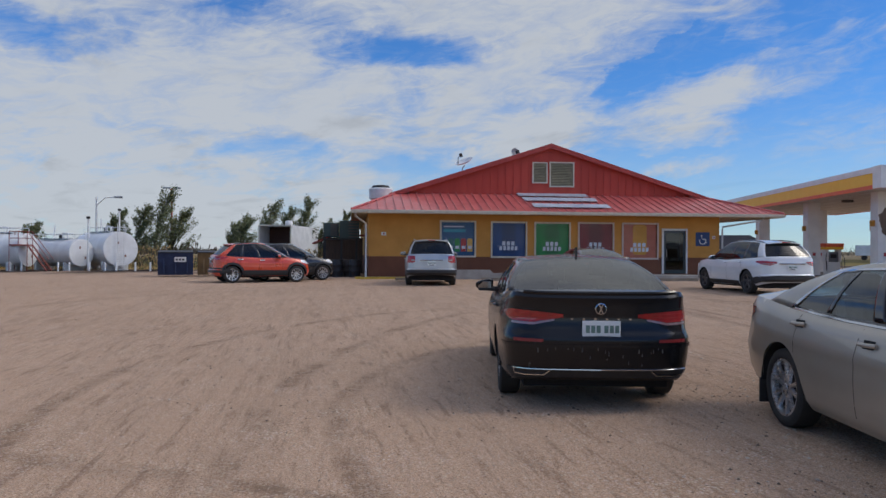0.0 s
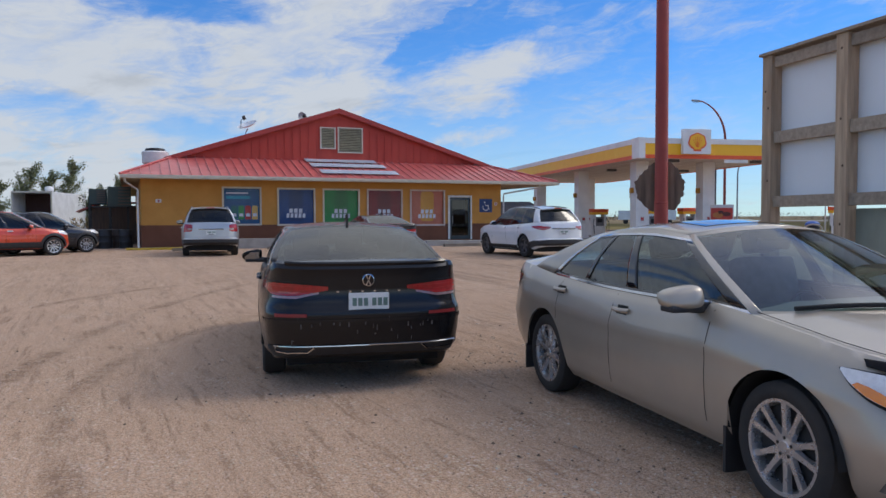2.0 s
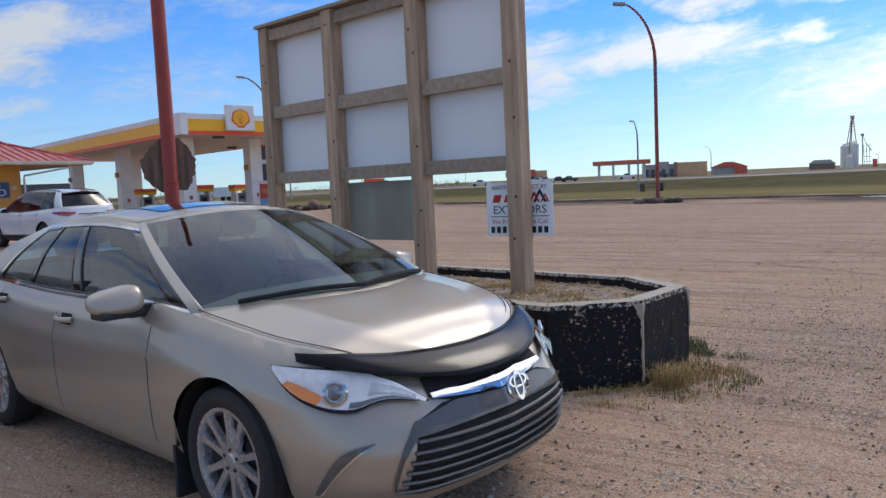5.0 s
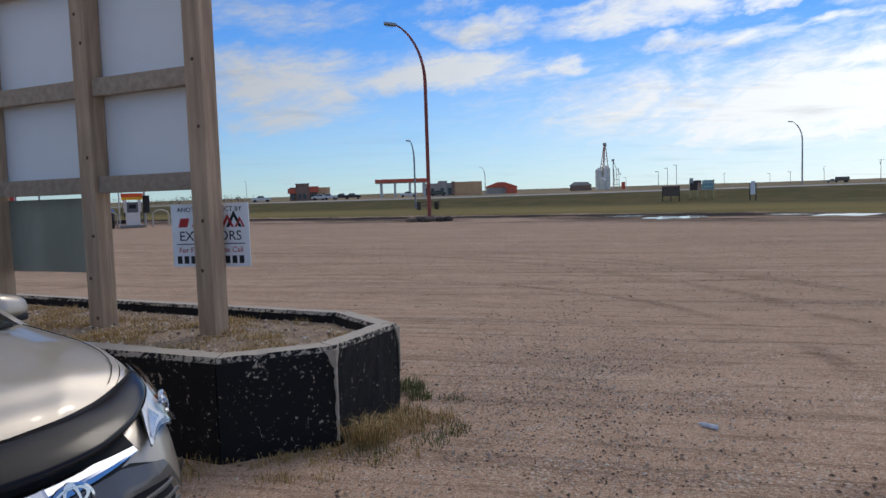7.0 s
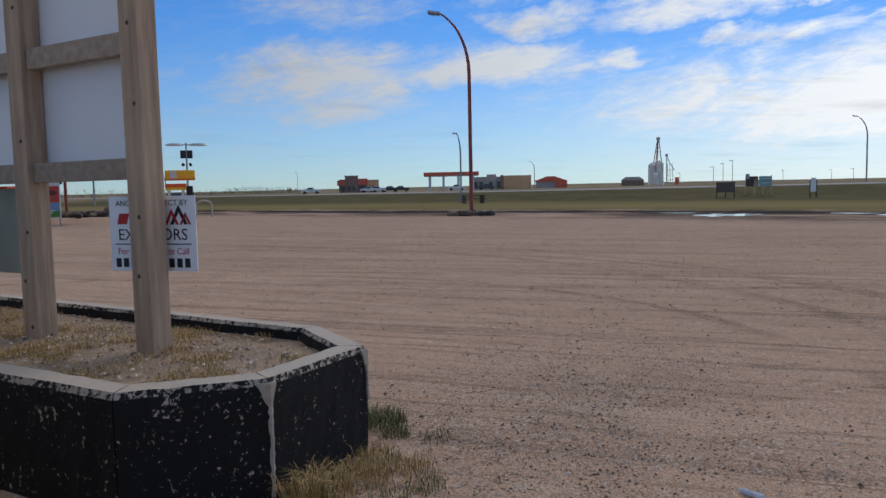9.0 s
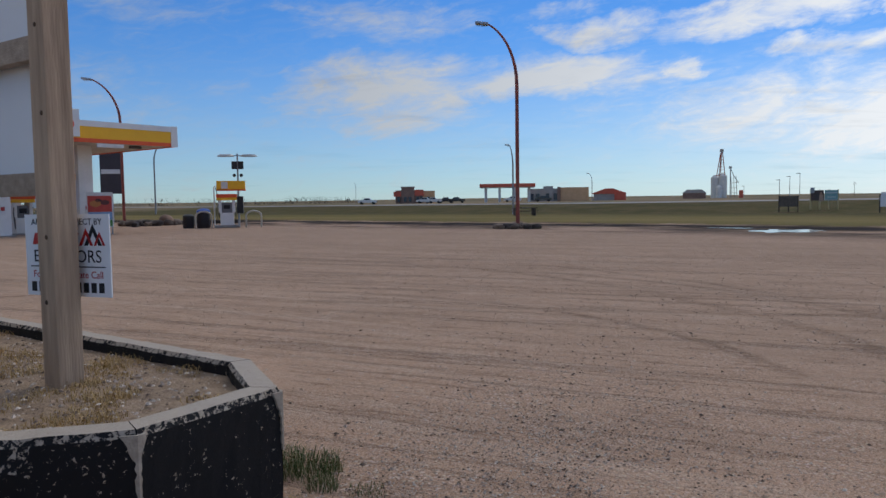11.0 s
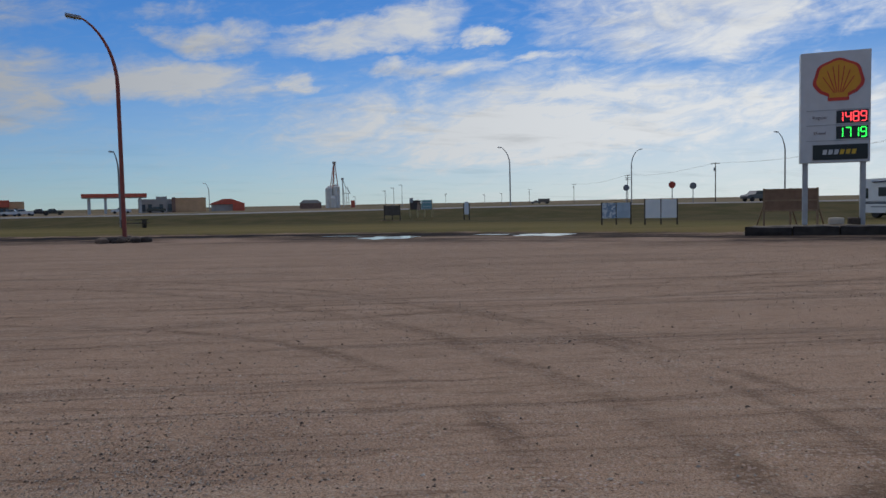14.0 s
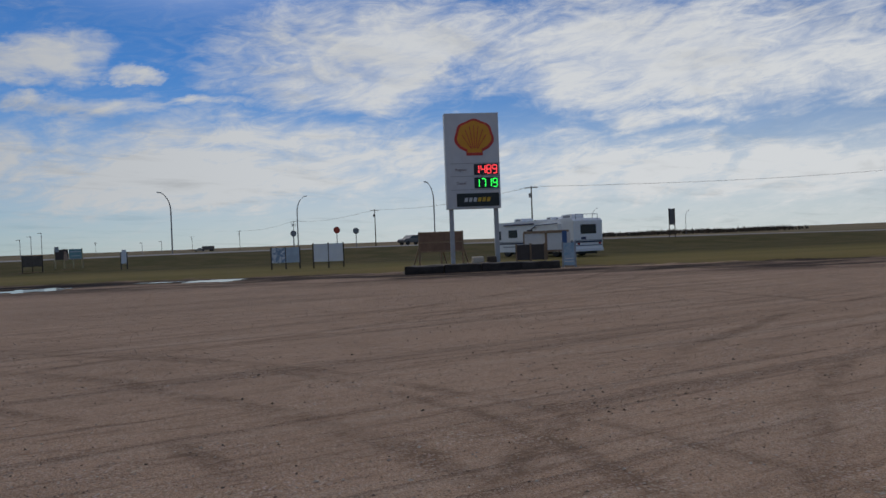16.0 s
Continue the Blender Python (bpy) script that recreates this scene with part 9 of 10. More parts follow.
    hose = thing("hose_stand", "thin white hose stand at the diesel pump", "hose stand", pose(40.75, 33.2, 0, 0, 0, -50))
    bm = bmesh.new()
    tube(bm, [(0, 0, 0), (0, 0, 2.6), (0.1, 0, 2.7)], 0.04, 6)
    part("stand", bm, WHITE, hose)
    bm = bmesh.new()
    tube(bm, [(0.1, 0, 2.6), (0.25, 0, 1.9), (0.3, 0, 0.7), (0.5, 0, 0.5), (0.6, 0, 1.0)], 0.025, 6)
    part("hose", bm, BLACKM, hose)


diesel_island()


def promo_board():
    root = thing("promo_board", "food advertising board on a low stand", "sign", pose(30.9, 31.6, 0.02, 0, 0, -48))
    bm = bmesh.new()
    box(bm, -0.62, 0.62, -0.03, 0.03, 0.42, 2.2, 0.01)
    part("frame", bm, WHITE, root)
    bm = bmesh.new()
    box(bm, -0.57, 0.57, -0.038, -0.031, 1.20, 2.02)
    part("panel", bm, mat("red print panel", (0.55, 0.075, 0.045), (0.48, 0.05, 0.035), 3, 0.5), root)
    bm = bmesh.new()
    prism(bm, [(-0.57, 0.85), (0.57, 0.80), (0.57, 1.195), (-0.57, 1.195)], -0.038, -0.031)
    part("panel", bm, mat("blue print panel", (0.22, 0.36, 0.55), None, 3, 0.5), root)
    bm = bmesh.new()
    prism(bm, [(-0.57, 0.47), (0.57, 0.47), (0.57, 0.797), (0.1, 0.78), (-0.57, 0.847)], -0.038, -0.031)
    part("panel", bm, mat("green print panel", (0.08, 0.25, 0.05), None, 3, 0.5), root)
    for x, z, s, c in ((-0.2, 1.62, 0.28, (0.55, 0.20, 0.05)), (0.25, 1.68, 0.22, (0.14, 0.04, 0.03)), (-0.05, 1.78, 0.16, (0.10, 0.03, 0.03))):
        bm = bmesh.new()
        prism(bm, [(x + s * math.cos(k * 0.628), z + s * 0.6 * math.sin(k * 0.628)) for k in range(10)], -0.044, -0.039)
        part("print_shape", bm, mat(f"print {s:g}", c, None, 3, 0.5), root)
    for k in range(3):
        bm = bmesh.new()
        box(bm, -0.35, 0.15 + 0.1 * k, -0.044, -0.039, 0.56 + 0.1 * k, 0.62 + 0.1 * k)
        part("print_bar", bm, WHITE, root)
    for s in (-0.55, 0.55):
        bm = bmesh.new()
        box(bm, s - 0.03, s + 0.03, -0.02, 0.02, 0.0, 0.42)
        part("leg", bm, GALV, root)
    bm = bmesh.new()
    box(bm, -0.8, 0.8, -0.35, 0.35, -0.02, 0.05, 0.02)
    part("base", bm, TRIM, root)


promo_board()


def price_sign():
    root = thing("price_sign", "tall white fuel price sign with lit red and green digits", "sign", pose(38.0, -20.4, 0.0, 0, 0, -112))
    hw = 1.42
    for s in (-1, 1):
        bm = bmesh.new()
        box(bm, s * 1.18 - 0.11, s * 1.18 + 0.11, -0.11, 0.11, 0.0, 3.15, 0.01)
        part("post", bm, mat("sign post grey", (0.46, 0.47, 0.48), None, 3, 0.5), root)
    bm = bmesh.new()
    box(bm, -hw, hw, -0.28, 0.28, 3.08, 8.05, 0.02)
    part("cabinet", bm, SIGNWHITE, root, "white sign cabinet")
    y = -0.284
    for z0, z1 in ((4.75, 4.785), (4.05, 4.08), (5.42, 5.45)):
        bm = bmesh.new()
        box(bm, -hw + 0.25, hw, y - 0.01, y, z0, z1)
        part("divider", bm, mat("divider grey", (0.40, 0.41, 0.42), None, 3, 0.5), root)
    bm = bmesh.new()
    fan_shape(bm, 0.12, 6.78, 1.02, y - 0.02, y - 0.002)
    part("emblem_edge", bm, mat("sign red", (0.62, 0.05, 0.025), None, 3, 0.4), root, "red fan outline")
    bm = bmesh.new()
    fan_shape(bm, 0.12, 6.80, 0.88, y - 0.035, y - 0.022)
    part("emblem", bm, mat("sign yellow", (0.72, 0.33, 0.01), (0.66, 0.29, 0.01), 3, 0.4), root, "plain yellow fan shape")
    for t in (-52, -35, -17, 0, 17, 35, 52):
        bm = bmesh.new()
        a = radians(90 + t)
        tube(bm, [(0.12 + 0.22 * math.cos(a), y - 0.037, 6.20), (0.12 + 0.80 * math.cos(a), y - 0.037, 6.20 + 1.32 * math.sin(a) - 0.10)], 0.018, 5)
        part("rib", bm, mat("sign red", (0.62, 0.05, 0.025), None, 3, 0.4), root)
    screen = mat("digit screen", (0.012, 0.012, 0.013), None, 4, 0.3)
    rot = Matrix.Rotation(radians(90), 4, "X")
    ink = mat("sign print", (0.10, 0.04, 0.04), None, 4, 0.5)
    for z, digits, col, word in ((4.83, "1489", (1.0, 0.06, 0.07), "Regular"), (4.13, "1719", (0.03, 1.0, 0.10), "Diesel")):
        bm = bmesh.new()
        box(bm, 0.05, 1.32, y - 0.03, y - 0.002, z, z + 0.56)
        part("digit_screen", bm, screen, root, "black digit screen")
        glow = mat("digits " + word, col, None, 4, 0.5, emit=(col, 2.2))
        for k, ch in enumerate(digits):
            cx = 0.22 + k * 0.305 if k else 0.20
            seven_segment(root, ch, cx, y - 0.036, z + 0.07, 0.21, 0.42, glow)
        lettering(word, 0.20, ink, Matrix.Translation((-0.62, y - 0.004, z + 0.28)) @ rot, root)
    bm = bmesh.new()
    box(bm, -0.9, 1.32, y - 0.03, y - 0.002, 3.2, 3.88)
    part("brand_panel", bm, mat("black panel", (0.014, 0.02, 0.018), None, 3, 0.4), root, "black panel with plain bars")
    for k in range(6):
        bm = bmesh.new()
        x = -0.52 + k * 0.235
        prism(bm, [(x, 3.44), (x + 0.17, 3.44), (x + 0.22, 3.66), (x + 0.05, 3.66)], y - 0.036, y - 0.031)
        part("brand_bar", bm, mat("bar white", (0.60, 0.62, 0.62), None, 3, 0.5) if k < 3 else mat("bar yellow", (0.65, 0.42, 0.03), None, 3, 0.5), root)


SEGMENTS = {"1": "bc", "4": "fgbc", "8": "abcdefg", "9": "abcdfg", "7": "abc"}


def seven_segment(root, ch, cx, y, z, w, h, material):
    t = 0.045
    spots = {"a": (0, h, 1), "g": (0, h / 2, 1), "d": (0, 0, 1), "f": (-w / 2, h * 0.75, 0), "b": (w / 2, h * 0.75, 0), "e": (-w / 2, h * 0.25, 0), "c": (w / 2, h * 0.25, 0)}
    bm = bmesh.new()
    for s in SEGMENTS[ch]:
        x, zz, flat_ = spots[s]
        a, b = (w / 2 - t * 0.3, t / 2) if flat_ else (t / 2, h / 4 - t * 0.3)
        box(bm, cx + x - a, cx + x + a, y - 0.006, y, z + zz - b, z + zz + b)
    part("digit", bm, material, root, "glowing digit")


price_sign()


def timber_island():
    pts = [(35.0, -14.9), (34.35, -16.6), (33.7, -18.2), (33.0, -19.9), (32.3, -21.6)]
    sleeper = mat("old sleeper", (0.030, 0.025, 0.022), (0.12, 0.10, 0.085), 1.6, 0.9, bump=0.4, contrast=(0.56, 0.68))
    for k, (a, b) in enumerate(zip(pts, pts[1:])):
        e = thing("timber_kerb", "blackened broken timber sleeper edging the sign bed", "timber", group="sign bed sleepers")
        d = Vector((b[0] - a[0], b[1] - a[1], 0))
        m = Matrix.Translation((a[0], a[1], 0)) @ Matrix.Rotation(math.atan2(d.y, d.x), 4, "Z")
        bm = bmesh.new()
        n = 14
        rows = []
        for q in range(n + 1):
            u = 0.03 + (d.length - 0.06) * q / n
            wob = lambda j: 0.05 * noise.noise(Vector((u * 1.7 + k * 9, j * 3.1, 0.5)))
            rows.append([m @ Vector(c) for c in ((u, -0.17 + wob(1), -0.04), (u, -0.16 + wob(2), 0.15), (u, -0.13 + wob(3), 0.34 + wob(4)), (u, 0.13, 0.36 + wob(5)), (u, 0.16, -0.04))])
        grid(bm, rows)
        part("sleeper", bm, sleeper, e)
    # raised soil behind the sleepers
    front = [Vector((x + 0.1, y, 0)) for x, y in pts]
    rows = []
    for f in range(13):
        row = []
        for g in range(25):
            t = g / 24 * (len(front) - 1)
            q = min(int(t), len(front) - 2)
            v = front[q].lerp(front[q + 1], t - q) + Vector((5.4, -2.3, 0)) * (f / 12)
            edge = min(1.0, (12 - f) / 3, g / 2 + 0.1, (24 - g) / 2 + 0.1)
            row.append((v.x, v.y, -0.04 + 0.31 * edge + (0.06 * noise.noise(v * 1.3) if edge == 1 else 0)))
        rows.append(row)
    bm = bmesh.new()
    grid(bm, rows)
    tagged(part("sign_bed_soil", bm, mat("bed soil", (0.20, 0.15, 0.105), (0.12, 0.10, 0.05), 2.5, 0.95, bump=0.4), smooth=True), "raised weedy soil bed behind black sleepers", "soil", kind="structure")
    for x, y, w, c, lab in ((37.85, -20.45, 0.62, STONES[2], "pale stone block in the sign bed"), (37.45, -21.05, 0.5, DIRT[0], "dark clod of soil in the sign bed")):
        e = thing("stone_block", lab, "stone", pose(x, y, 0.22, 0, 0, -20))
        bm = bmesh.new()
        box(bm, -w * 0.4, w * 0.4, -w / 2, w / 2, 0, 0.36, 0.09)
        part("block", bm, c, e)



timber_island()


def board(x, y, rz, w, z0, z1, face, label, panels=1, legs=2, frame_mat=None, brace=False, base=None):
    root = thing("notice_board", label, "sign", pose(x, y, ground_z(x, y) - 0.03 if base is None else base, 0, 0, rz), group="roadside boards")
    for k in range(panels):
        bm = bmesh.new()
        pw = w / panels
        box(bm, -w / 2 + k * pw + 0.03, -w / 2 + (k + 1) * pw - 0.03, -0.03, 0.03, z0, z1)
        part("panel", bm, face[k % len(face)], root)
    fm = frame_mat or POLEWOOD
    for k in range(legs):
        xx = -w / 2 + w * k / (legs - 1)
        bm = bmesh.new()
        box(bm, xx - 0.05, xx + 0.05, 0.031, 0.11, 0, z1 + 0.05)
        part("leg", bm, fm, root)
        if brace:
            bm = bmesh.new()
            tube(bm, [(xx, 0.1, z0 + 0.3), (xx + (0.35 if k else -0.35), 0.7, 0)], 0.04, 6)
            part("brace", bm, fm, root)
    return root


BLUEGREY = mat("map panel", (0.50, 0.60, 0.70), (0.36, 0.46, 0.56), 1.5, 0.5)
PALEPANEL = mat("pale panel", (0.84, 0.86, 0.88), (0.78, 0.81, 0.84), 1.5, 0.5)
board(53.0, -14.5, -105, 1.85, 0.45, 1.45, [mat("blue and white print", (0.70, 0.74, 0.78), (0.22, 0.32, 0.46), 3.5, 0.5, contrast=(0.45, 0.55)), BLUEGREY], "blue and white information board on dark posts", 2, 3)
board(51.0, -16.8, -108, 1.95, 0.45, 1.62, [PALEPANEL], "two pale blank panels on dark posts", 2, 3)
PLY = mat("brown ply", (0.27, 0.165, 0.11), (0.20, 0.12, 0.08), 2, 0.8)
OLDWOOD = mat("bare timber", (0.34, 0.235, 0.15), (0.26, 0.18, 0.12), 6, 0.85, stretch=(1, 1, 0.2))
YELLOWLEG = mat("yellowed timber", (0.60, 0.50, 0.28), (0.50, 0.41, 0.24), 4, 0.8)
plywood = board(40.7, -19.8, -115, 2.40, 0.84, 1.88, [PLY], "brown plywood board on braced legs", 1, 3, frame_mat=OLDWOOD, brace=True)
for z in (0.84, 1.34, 1.88):
    bm = bmesh.new()
    box(bm, -1.24, 1.24, -0.055, -0.032, z - 0.05, z + 0.03)
    part("rail", bm, OLDWOOD, plywood)
bm = bmesh.new()
box(bm, -1.2, 1.2, 0.115, 0.16, 1.05, 1.82)
part("backing", bm, PLY, plywood)
mesh_board = board(78.6, 0.85, -89, 1.55, 0.55, 1.50, [mat("dull brown mesh", (0.15, 0.125, 0.10), (0.10, 0.085, 0.07), 5, 0.9)], "dull brown mesh board in the grass", 1, 3)
bm = bmesh.new()
box(bm, -1.1, 0.5, -0.05, 0.05, -0.02, 0.06)
part("foot_rail", bm, OLDWOOD, mesh_board)
photo = board(81.4, -2.05, -92, 2.25, 0.85, 1.80, [mat("dark photo panel", (0.05, 0.04, 0.04), (0.10, 0.06, 0.05), 2, 0.5), mat("teal panel", (0.15, 0.33, 0.34), (0.25, 0.42, 0.42), 2.2, 0.5)], "billboard with a dark picture and a teal panel", 2, 4, frame_mat=YELLOWLEG)
for x0, x1, z0, z1, c in ((-0.42, -0.08, 0.80, 1.35, (0.50, 0.34, 0.25)), (-0.38, -0.14, 1.35, 1.62, (0.40, 0.25, 0.17)), (0.05, 1.08, 1.50, 1.60, (0.60, 0.66, 0.66)), (0.2, 0.95, 1.12, 1.20, (0.62, 0.68, 0.68)), (0.05, 1.08, 0.86, 0.96, (0.45, 0.50, 0.50))):
    bm = bmesh.new()
    prism(bm, [(x0, z0), (x1, z0), (x1 - 0.03, z1), (x0 + 0.03, z1)], -0.044, -0.032)
    part("print_shape", bm, mat(f"board print {c[0]:g}", c, None, 3, 0.6), photo)
bm = bmesh.new()
box(bm, -1.15, -0.80, -0.10, -0.045, 1.55, 2.05, 0.03)
part("topper", bm, mat("grey topper", (0.42, 0.44, 0.45), None, 3, 0.6), photo)
narrow = board(77.0, -6.42, -95, 0.50, 0.55, 1.55, [PALEPANEL], "narrow white sign on two dark posts", 1, 2, frame_mat=TRIM)
bm = bmesh.new()
box(bm, -0.17, 0.2, -0.03, 0.03, 1.55, 1.78, 0.02)
part("topper", bm, PALEPANEL, narrow)
blue = board(32.5, -22.3, -128, 0.56, 0.12, 1.19, [mat("faded blue print", (0.20, 0.36, 0.50), (0.42, 0.52, 0.58), 4, 0.6)], "faded blue sandwich board", 1, 2, frame_mat=GALV)
for z0, z1 in ((0.28, 0.34), (0.42, 0.47)):
    bm = bmesh.new()
    box(bm, -0.2, 0.2, -0.04, -0.031, z0, z1)
    part("print_bar", bm, WHITE, blue)
for x, y in ((36.42, -22.35), (35.98, -22.95)):
    board(x, y, -124, 0.70, 0.06, 0.86, [mat("dark crate", (0.075, 0.060, 0.055), None, 3, 0.8)], "dark panel propped on the sign bed", 1, 2, frame_mat=OLDWOOD, base=0.25)
for x, y in ((37.87, -24.09), (36.75, -24.8)):
    crate = board(x, y, -124, 1.16, 0.52, 1.42, [mat("pale crate", (0.76, 0.76, 0.74), (0.70, 0.70, 0.68), 3, 0.6)], "white box board in a bare timber frame", 1, 2, frame_mat=OLDWOOD, base=0.25)
    for z0, z1 in ((0.40, 0.515), (1.425, 1.56)):
        bm = bmesh.new()
        box(bm, -0.60, 0.60, -0.09, 0.10, z0, z1, 0.008)
        part("rail", bm, OLDWOOD, crate)
e = thing("barrier_post", "blue and white square post beside the box boards", "post", pose(35.33, -24.19, 0.25, 0, 0, -124))
bm = bmesh.new()
box(bm, -0.12, 0.12, -0.10, 0.10, 0.0, 1.50, 0.01)
part("post", bm, mat("blue post", (0.05, 0.12, 0.30), None, 3, 0.6), e)
bm = bmesh.new()
box(bm, 0.13, 0.30, -0.08, 0.08, 0.0, 1.45, 0.01)
part("post_side", bm, WHITE, e)
board(75.9, -71.9, 40, 0.7, 1.6, 3.7, [mat("sign back grey", (0.16, 0.16, 0.17), None, 3, 0.6)], "grey road sign seen nearly edge-on", 1, 2)


def motorhome():
    a, b = Vector((56.0, -32.7, 0)), Vector((45.75, -32.8, 0))
    d = (b - a).normalized()
    root = thing("motorhome", "white motorhome with blue stripes parked on grass", "motorhome", pose(b.x, b.y, 0.05, 0, 0, math.degrees(math.atan2(-d.y, -d.x))) @ Matrix.Diagonal((1.12, 1.02, 0.93, 1)))
    L, W, z0, z1 = 9.2, 2.5, 0.34, 2.85
    white = mat("motorhome white", (0.84, 0.85, 0.85), (0.78, 0.79, 0.79), 1.5, 0.4)
    bm = bmesh.new()
    prism(bm, [(0, z0 + 0.15), (0.15, z0), (L - 0.3, z0), (L, z0 + 0.3), (L, 1.5), (L - 0.25, 2.35), (L - 0.7, z1), (0.2, z1), (0, z1 - 0.2)], -W, 0)
    part("body", bm, white, root)
    for x0, x1, zz0, zz1, c in ((0.05, 9.0, 1.0, 1.12, (0.03, 0.045, 0.09)), (0.05, 9.0, 1.16, 1.2, (0.15, 0.16, 0.2)), (0.05, 8.0, 0.75, 0.82, (0.2, 0.22, 0.26))):
        bm = bmesh.new()
        box(bm, x0, x1, 0.002, 0.012, zz0, zz1)
        part("stripe", bm, mat(f"stripe {c[0]:g}", c, None, 3, 0.5), root)
        bm = bmesh.new()
        box(bm, -0.012, -0.002, -W + 0.05, -0.05, zz0, zz1)
        part("stripe", bm, mat(f"stripe {c[0]:g}", c, None, 3, 0.5), root)
    win = mat("motorhome glass", (0.010, 0.011, 0.013), None, 3, 0.25, rough_var=0.05)
    for x0, x1, zz0, zz1 in ((6.2, 7.3, 1.55, 2.2), (8.3, 9.0, 1.4, 2.15), (4.4, 5.0, 1.9, 2.15), (2.4, 3.6, 1.75, 2.15)):
        bm = bmesh.new()
        box(bm, x0, x1, 0.002, 0.02, zz0, zz1, 0.008)
        part("window", bm, win, root)
    bm = bmesh.new()
    box(bm, -0.02, -0.002, -W * 0.78, -W * 0.24, 1.66, 2.36, 0.008)
    part("window", bm, win, root)
    bm = bmesh.new()
    box(bm, 1.2, 3.4, 0.002, 0.35, 1.0, 2.5, 0.03)
    part("slide_out", bm, white, root, "white slide-out room")
    bm = bmesh.new()
    navy = mat("navy trim", (0.03, 0.04, 0.11), None, 3, 0.5)
    tube(bm, [(4.75, 0.03, 1.75), (4.7, 0.03, 2.0), (4.45, 0.03, 2.22), (4.1, 0.03, 2.36), (3.6, 0.37, 2.46), (1.2, 0.37, 2.53)], 0.035, 6)
    part("awning_arm", bm, navy, root)
    bm = bmesh.new()
    tube(bm, [(4.2, 0.06, 2.62), (7.8, 0.06, 2.62)], 0.06, 8)
    part("awning_roll", bm, navy, root, "rolled navy awning")
    for x, w, h in ((0.9, 1.15, 0.34), (3.1, 0.55, 0.24), (2.3, 0.3, 0.16), (6.5, 1.0, 0.30), (4.7, 0.45, 0.12)):
        bm = bmesh.new()
        prism(bm, [(x, z1), (x + w, z1), (x + w - 0.03, z1 + h * 0.8), (x + w - 0.15, z1 + h), (x + 0.08, z1 + h), (x, z1 + h * 0.7)], -W * 0.68, -W * 0.28)
        unit = part("roof_unit", bm, white, root)
        bm = bmesh.new()
        box(bm, x + w * 0.2, x + w * 0.8, -W * 0.28 + 0.002, -W * 0.28 + 0.012, z1 + h * 0.3, z1 + h * 0.7)
        part("grille", bm, mat("unit grille", (0.22, 0.23, 0.24), None, 4, 0.7), unit)
    for x0, x1, zz0, zz1 in ((3.9, 4.25, 0.75, 2.35), (5.2, 5.9, 0.55, 0.95), (0.5, 1.1, 0.55, 0.95)):
        bm = bmesh.new()
        box(bm, x0, x1, 0.002, 0.010, zz0, zz1, 0.004)
        part("hatch", bm, mat("hatch white", (0.70, 0.71, 0.72), None, 3, 0.5), root)
    bm = bmesh.new()
    box(bm, -0.14, -0.01, -W + 0.05, -0.05, 0.34, 0.60, 0.03)
    part("bumper", bm, white, root)
    bm = bmesh.new()
    box(bm, -0.012, -0.002, -W * 0.42, -W * 0.26, 1.24, 1.42)
    part("emblem", bm, navy, root)
    bm = bmesh.new()
    tube(bm, [(0.1, -0.3, z1 - 0.1), (0.1, -0.3, z1 + 0.3), (0.1, -W + 0.3, z1 + 0.3), (0.1, -W + 0.3, z1 - 0.1)], 0.025, 6)
    part("roof_rail", bm, GALV, root)
    for x in (1.9, 7.6):
        for y in (-0.14, -W + 0.14):
            bm = bmesh.new()
            lathe(bm, [(0.18, -0.13), (0.42, -0.13), (0.44, 0), (0.42, 0.13), (0.18, 0.13)], 20, Matrix.Translation((x, y, 0.4)) @ Matrix.Rotation(radians(90), 4, "X"))
            part("wheel", bm, RUBBER, root)
    for y in (-W + 0.25, -0.4):
        bm = bmesh.new()
        box(bm, -0.03, -0.005, y - 0.1, y + 0.1, 0.85, 0.98)
        part("tail_light", bm, TAILRED, root)
    bm = bmesh.new()
    box(bm, 0.2, L - 1.5, -W + 0.3, -0.3, 0.16, z0)
    part("chassis", bm, TRIM, root)


motorhome()


def utility_pole(az, dist, h, arms=1):
    p = away(az, dist)
    root = thing("utility_pole", "dark wooden utility pole with crossarm", "utility pole", pose(p.x, p.y, ground_z(p.x, p.y) - 0.1, 0, 0, az + 80), group="utility poles")
    bm = bmesh.new()
    cyl(bm, (0, 0, 0), (0, 0, h), 0.16, 0.11, 8)
    part("pole", bm, POLEWOOD, root)
    for k in range(arms):
        bm = bmesh.new()
        box(bm, -1.25, 1.25, -0.06, 0.06, h - 0.35 - 0.9 * k, h - 0.2 - 0.9 * k)
        part("crossarm", bm, POLEWOOD, root)
    bm = bmesh.new()
    lathe(bm, [(0.2, h - 2.2), (0.22, h - 1.4), (0.1, h - 1.35)], 10, Matrix.Translation((0.3, 0, 0)))
    part("transformer", bm, GREYPOLE, root)
    return Vector((p.x, p.y, ground_z(p.x, p.y) + h - 0.2))


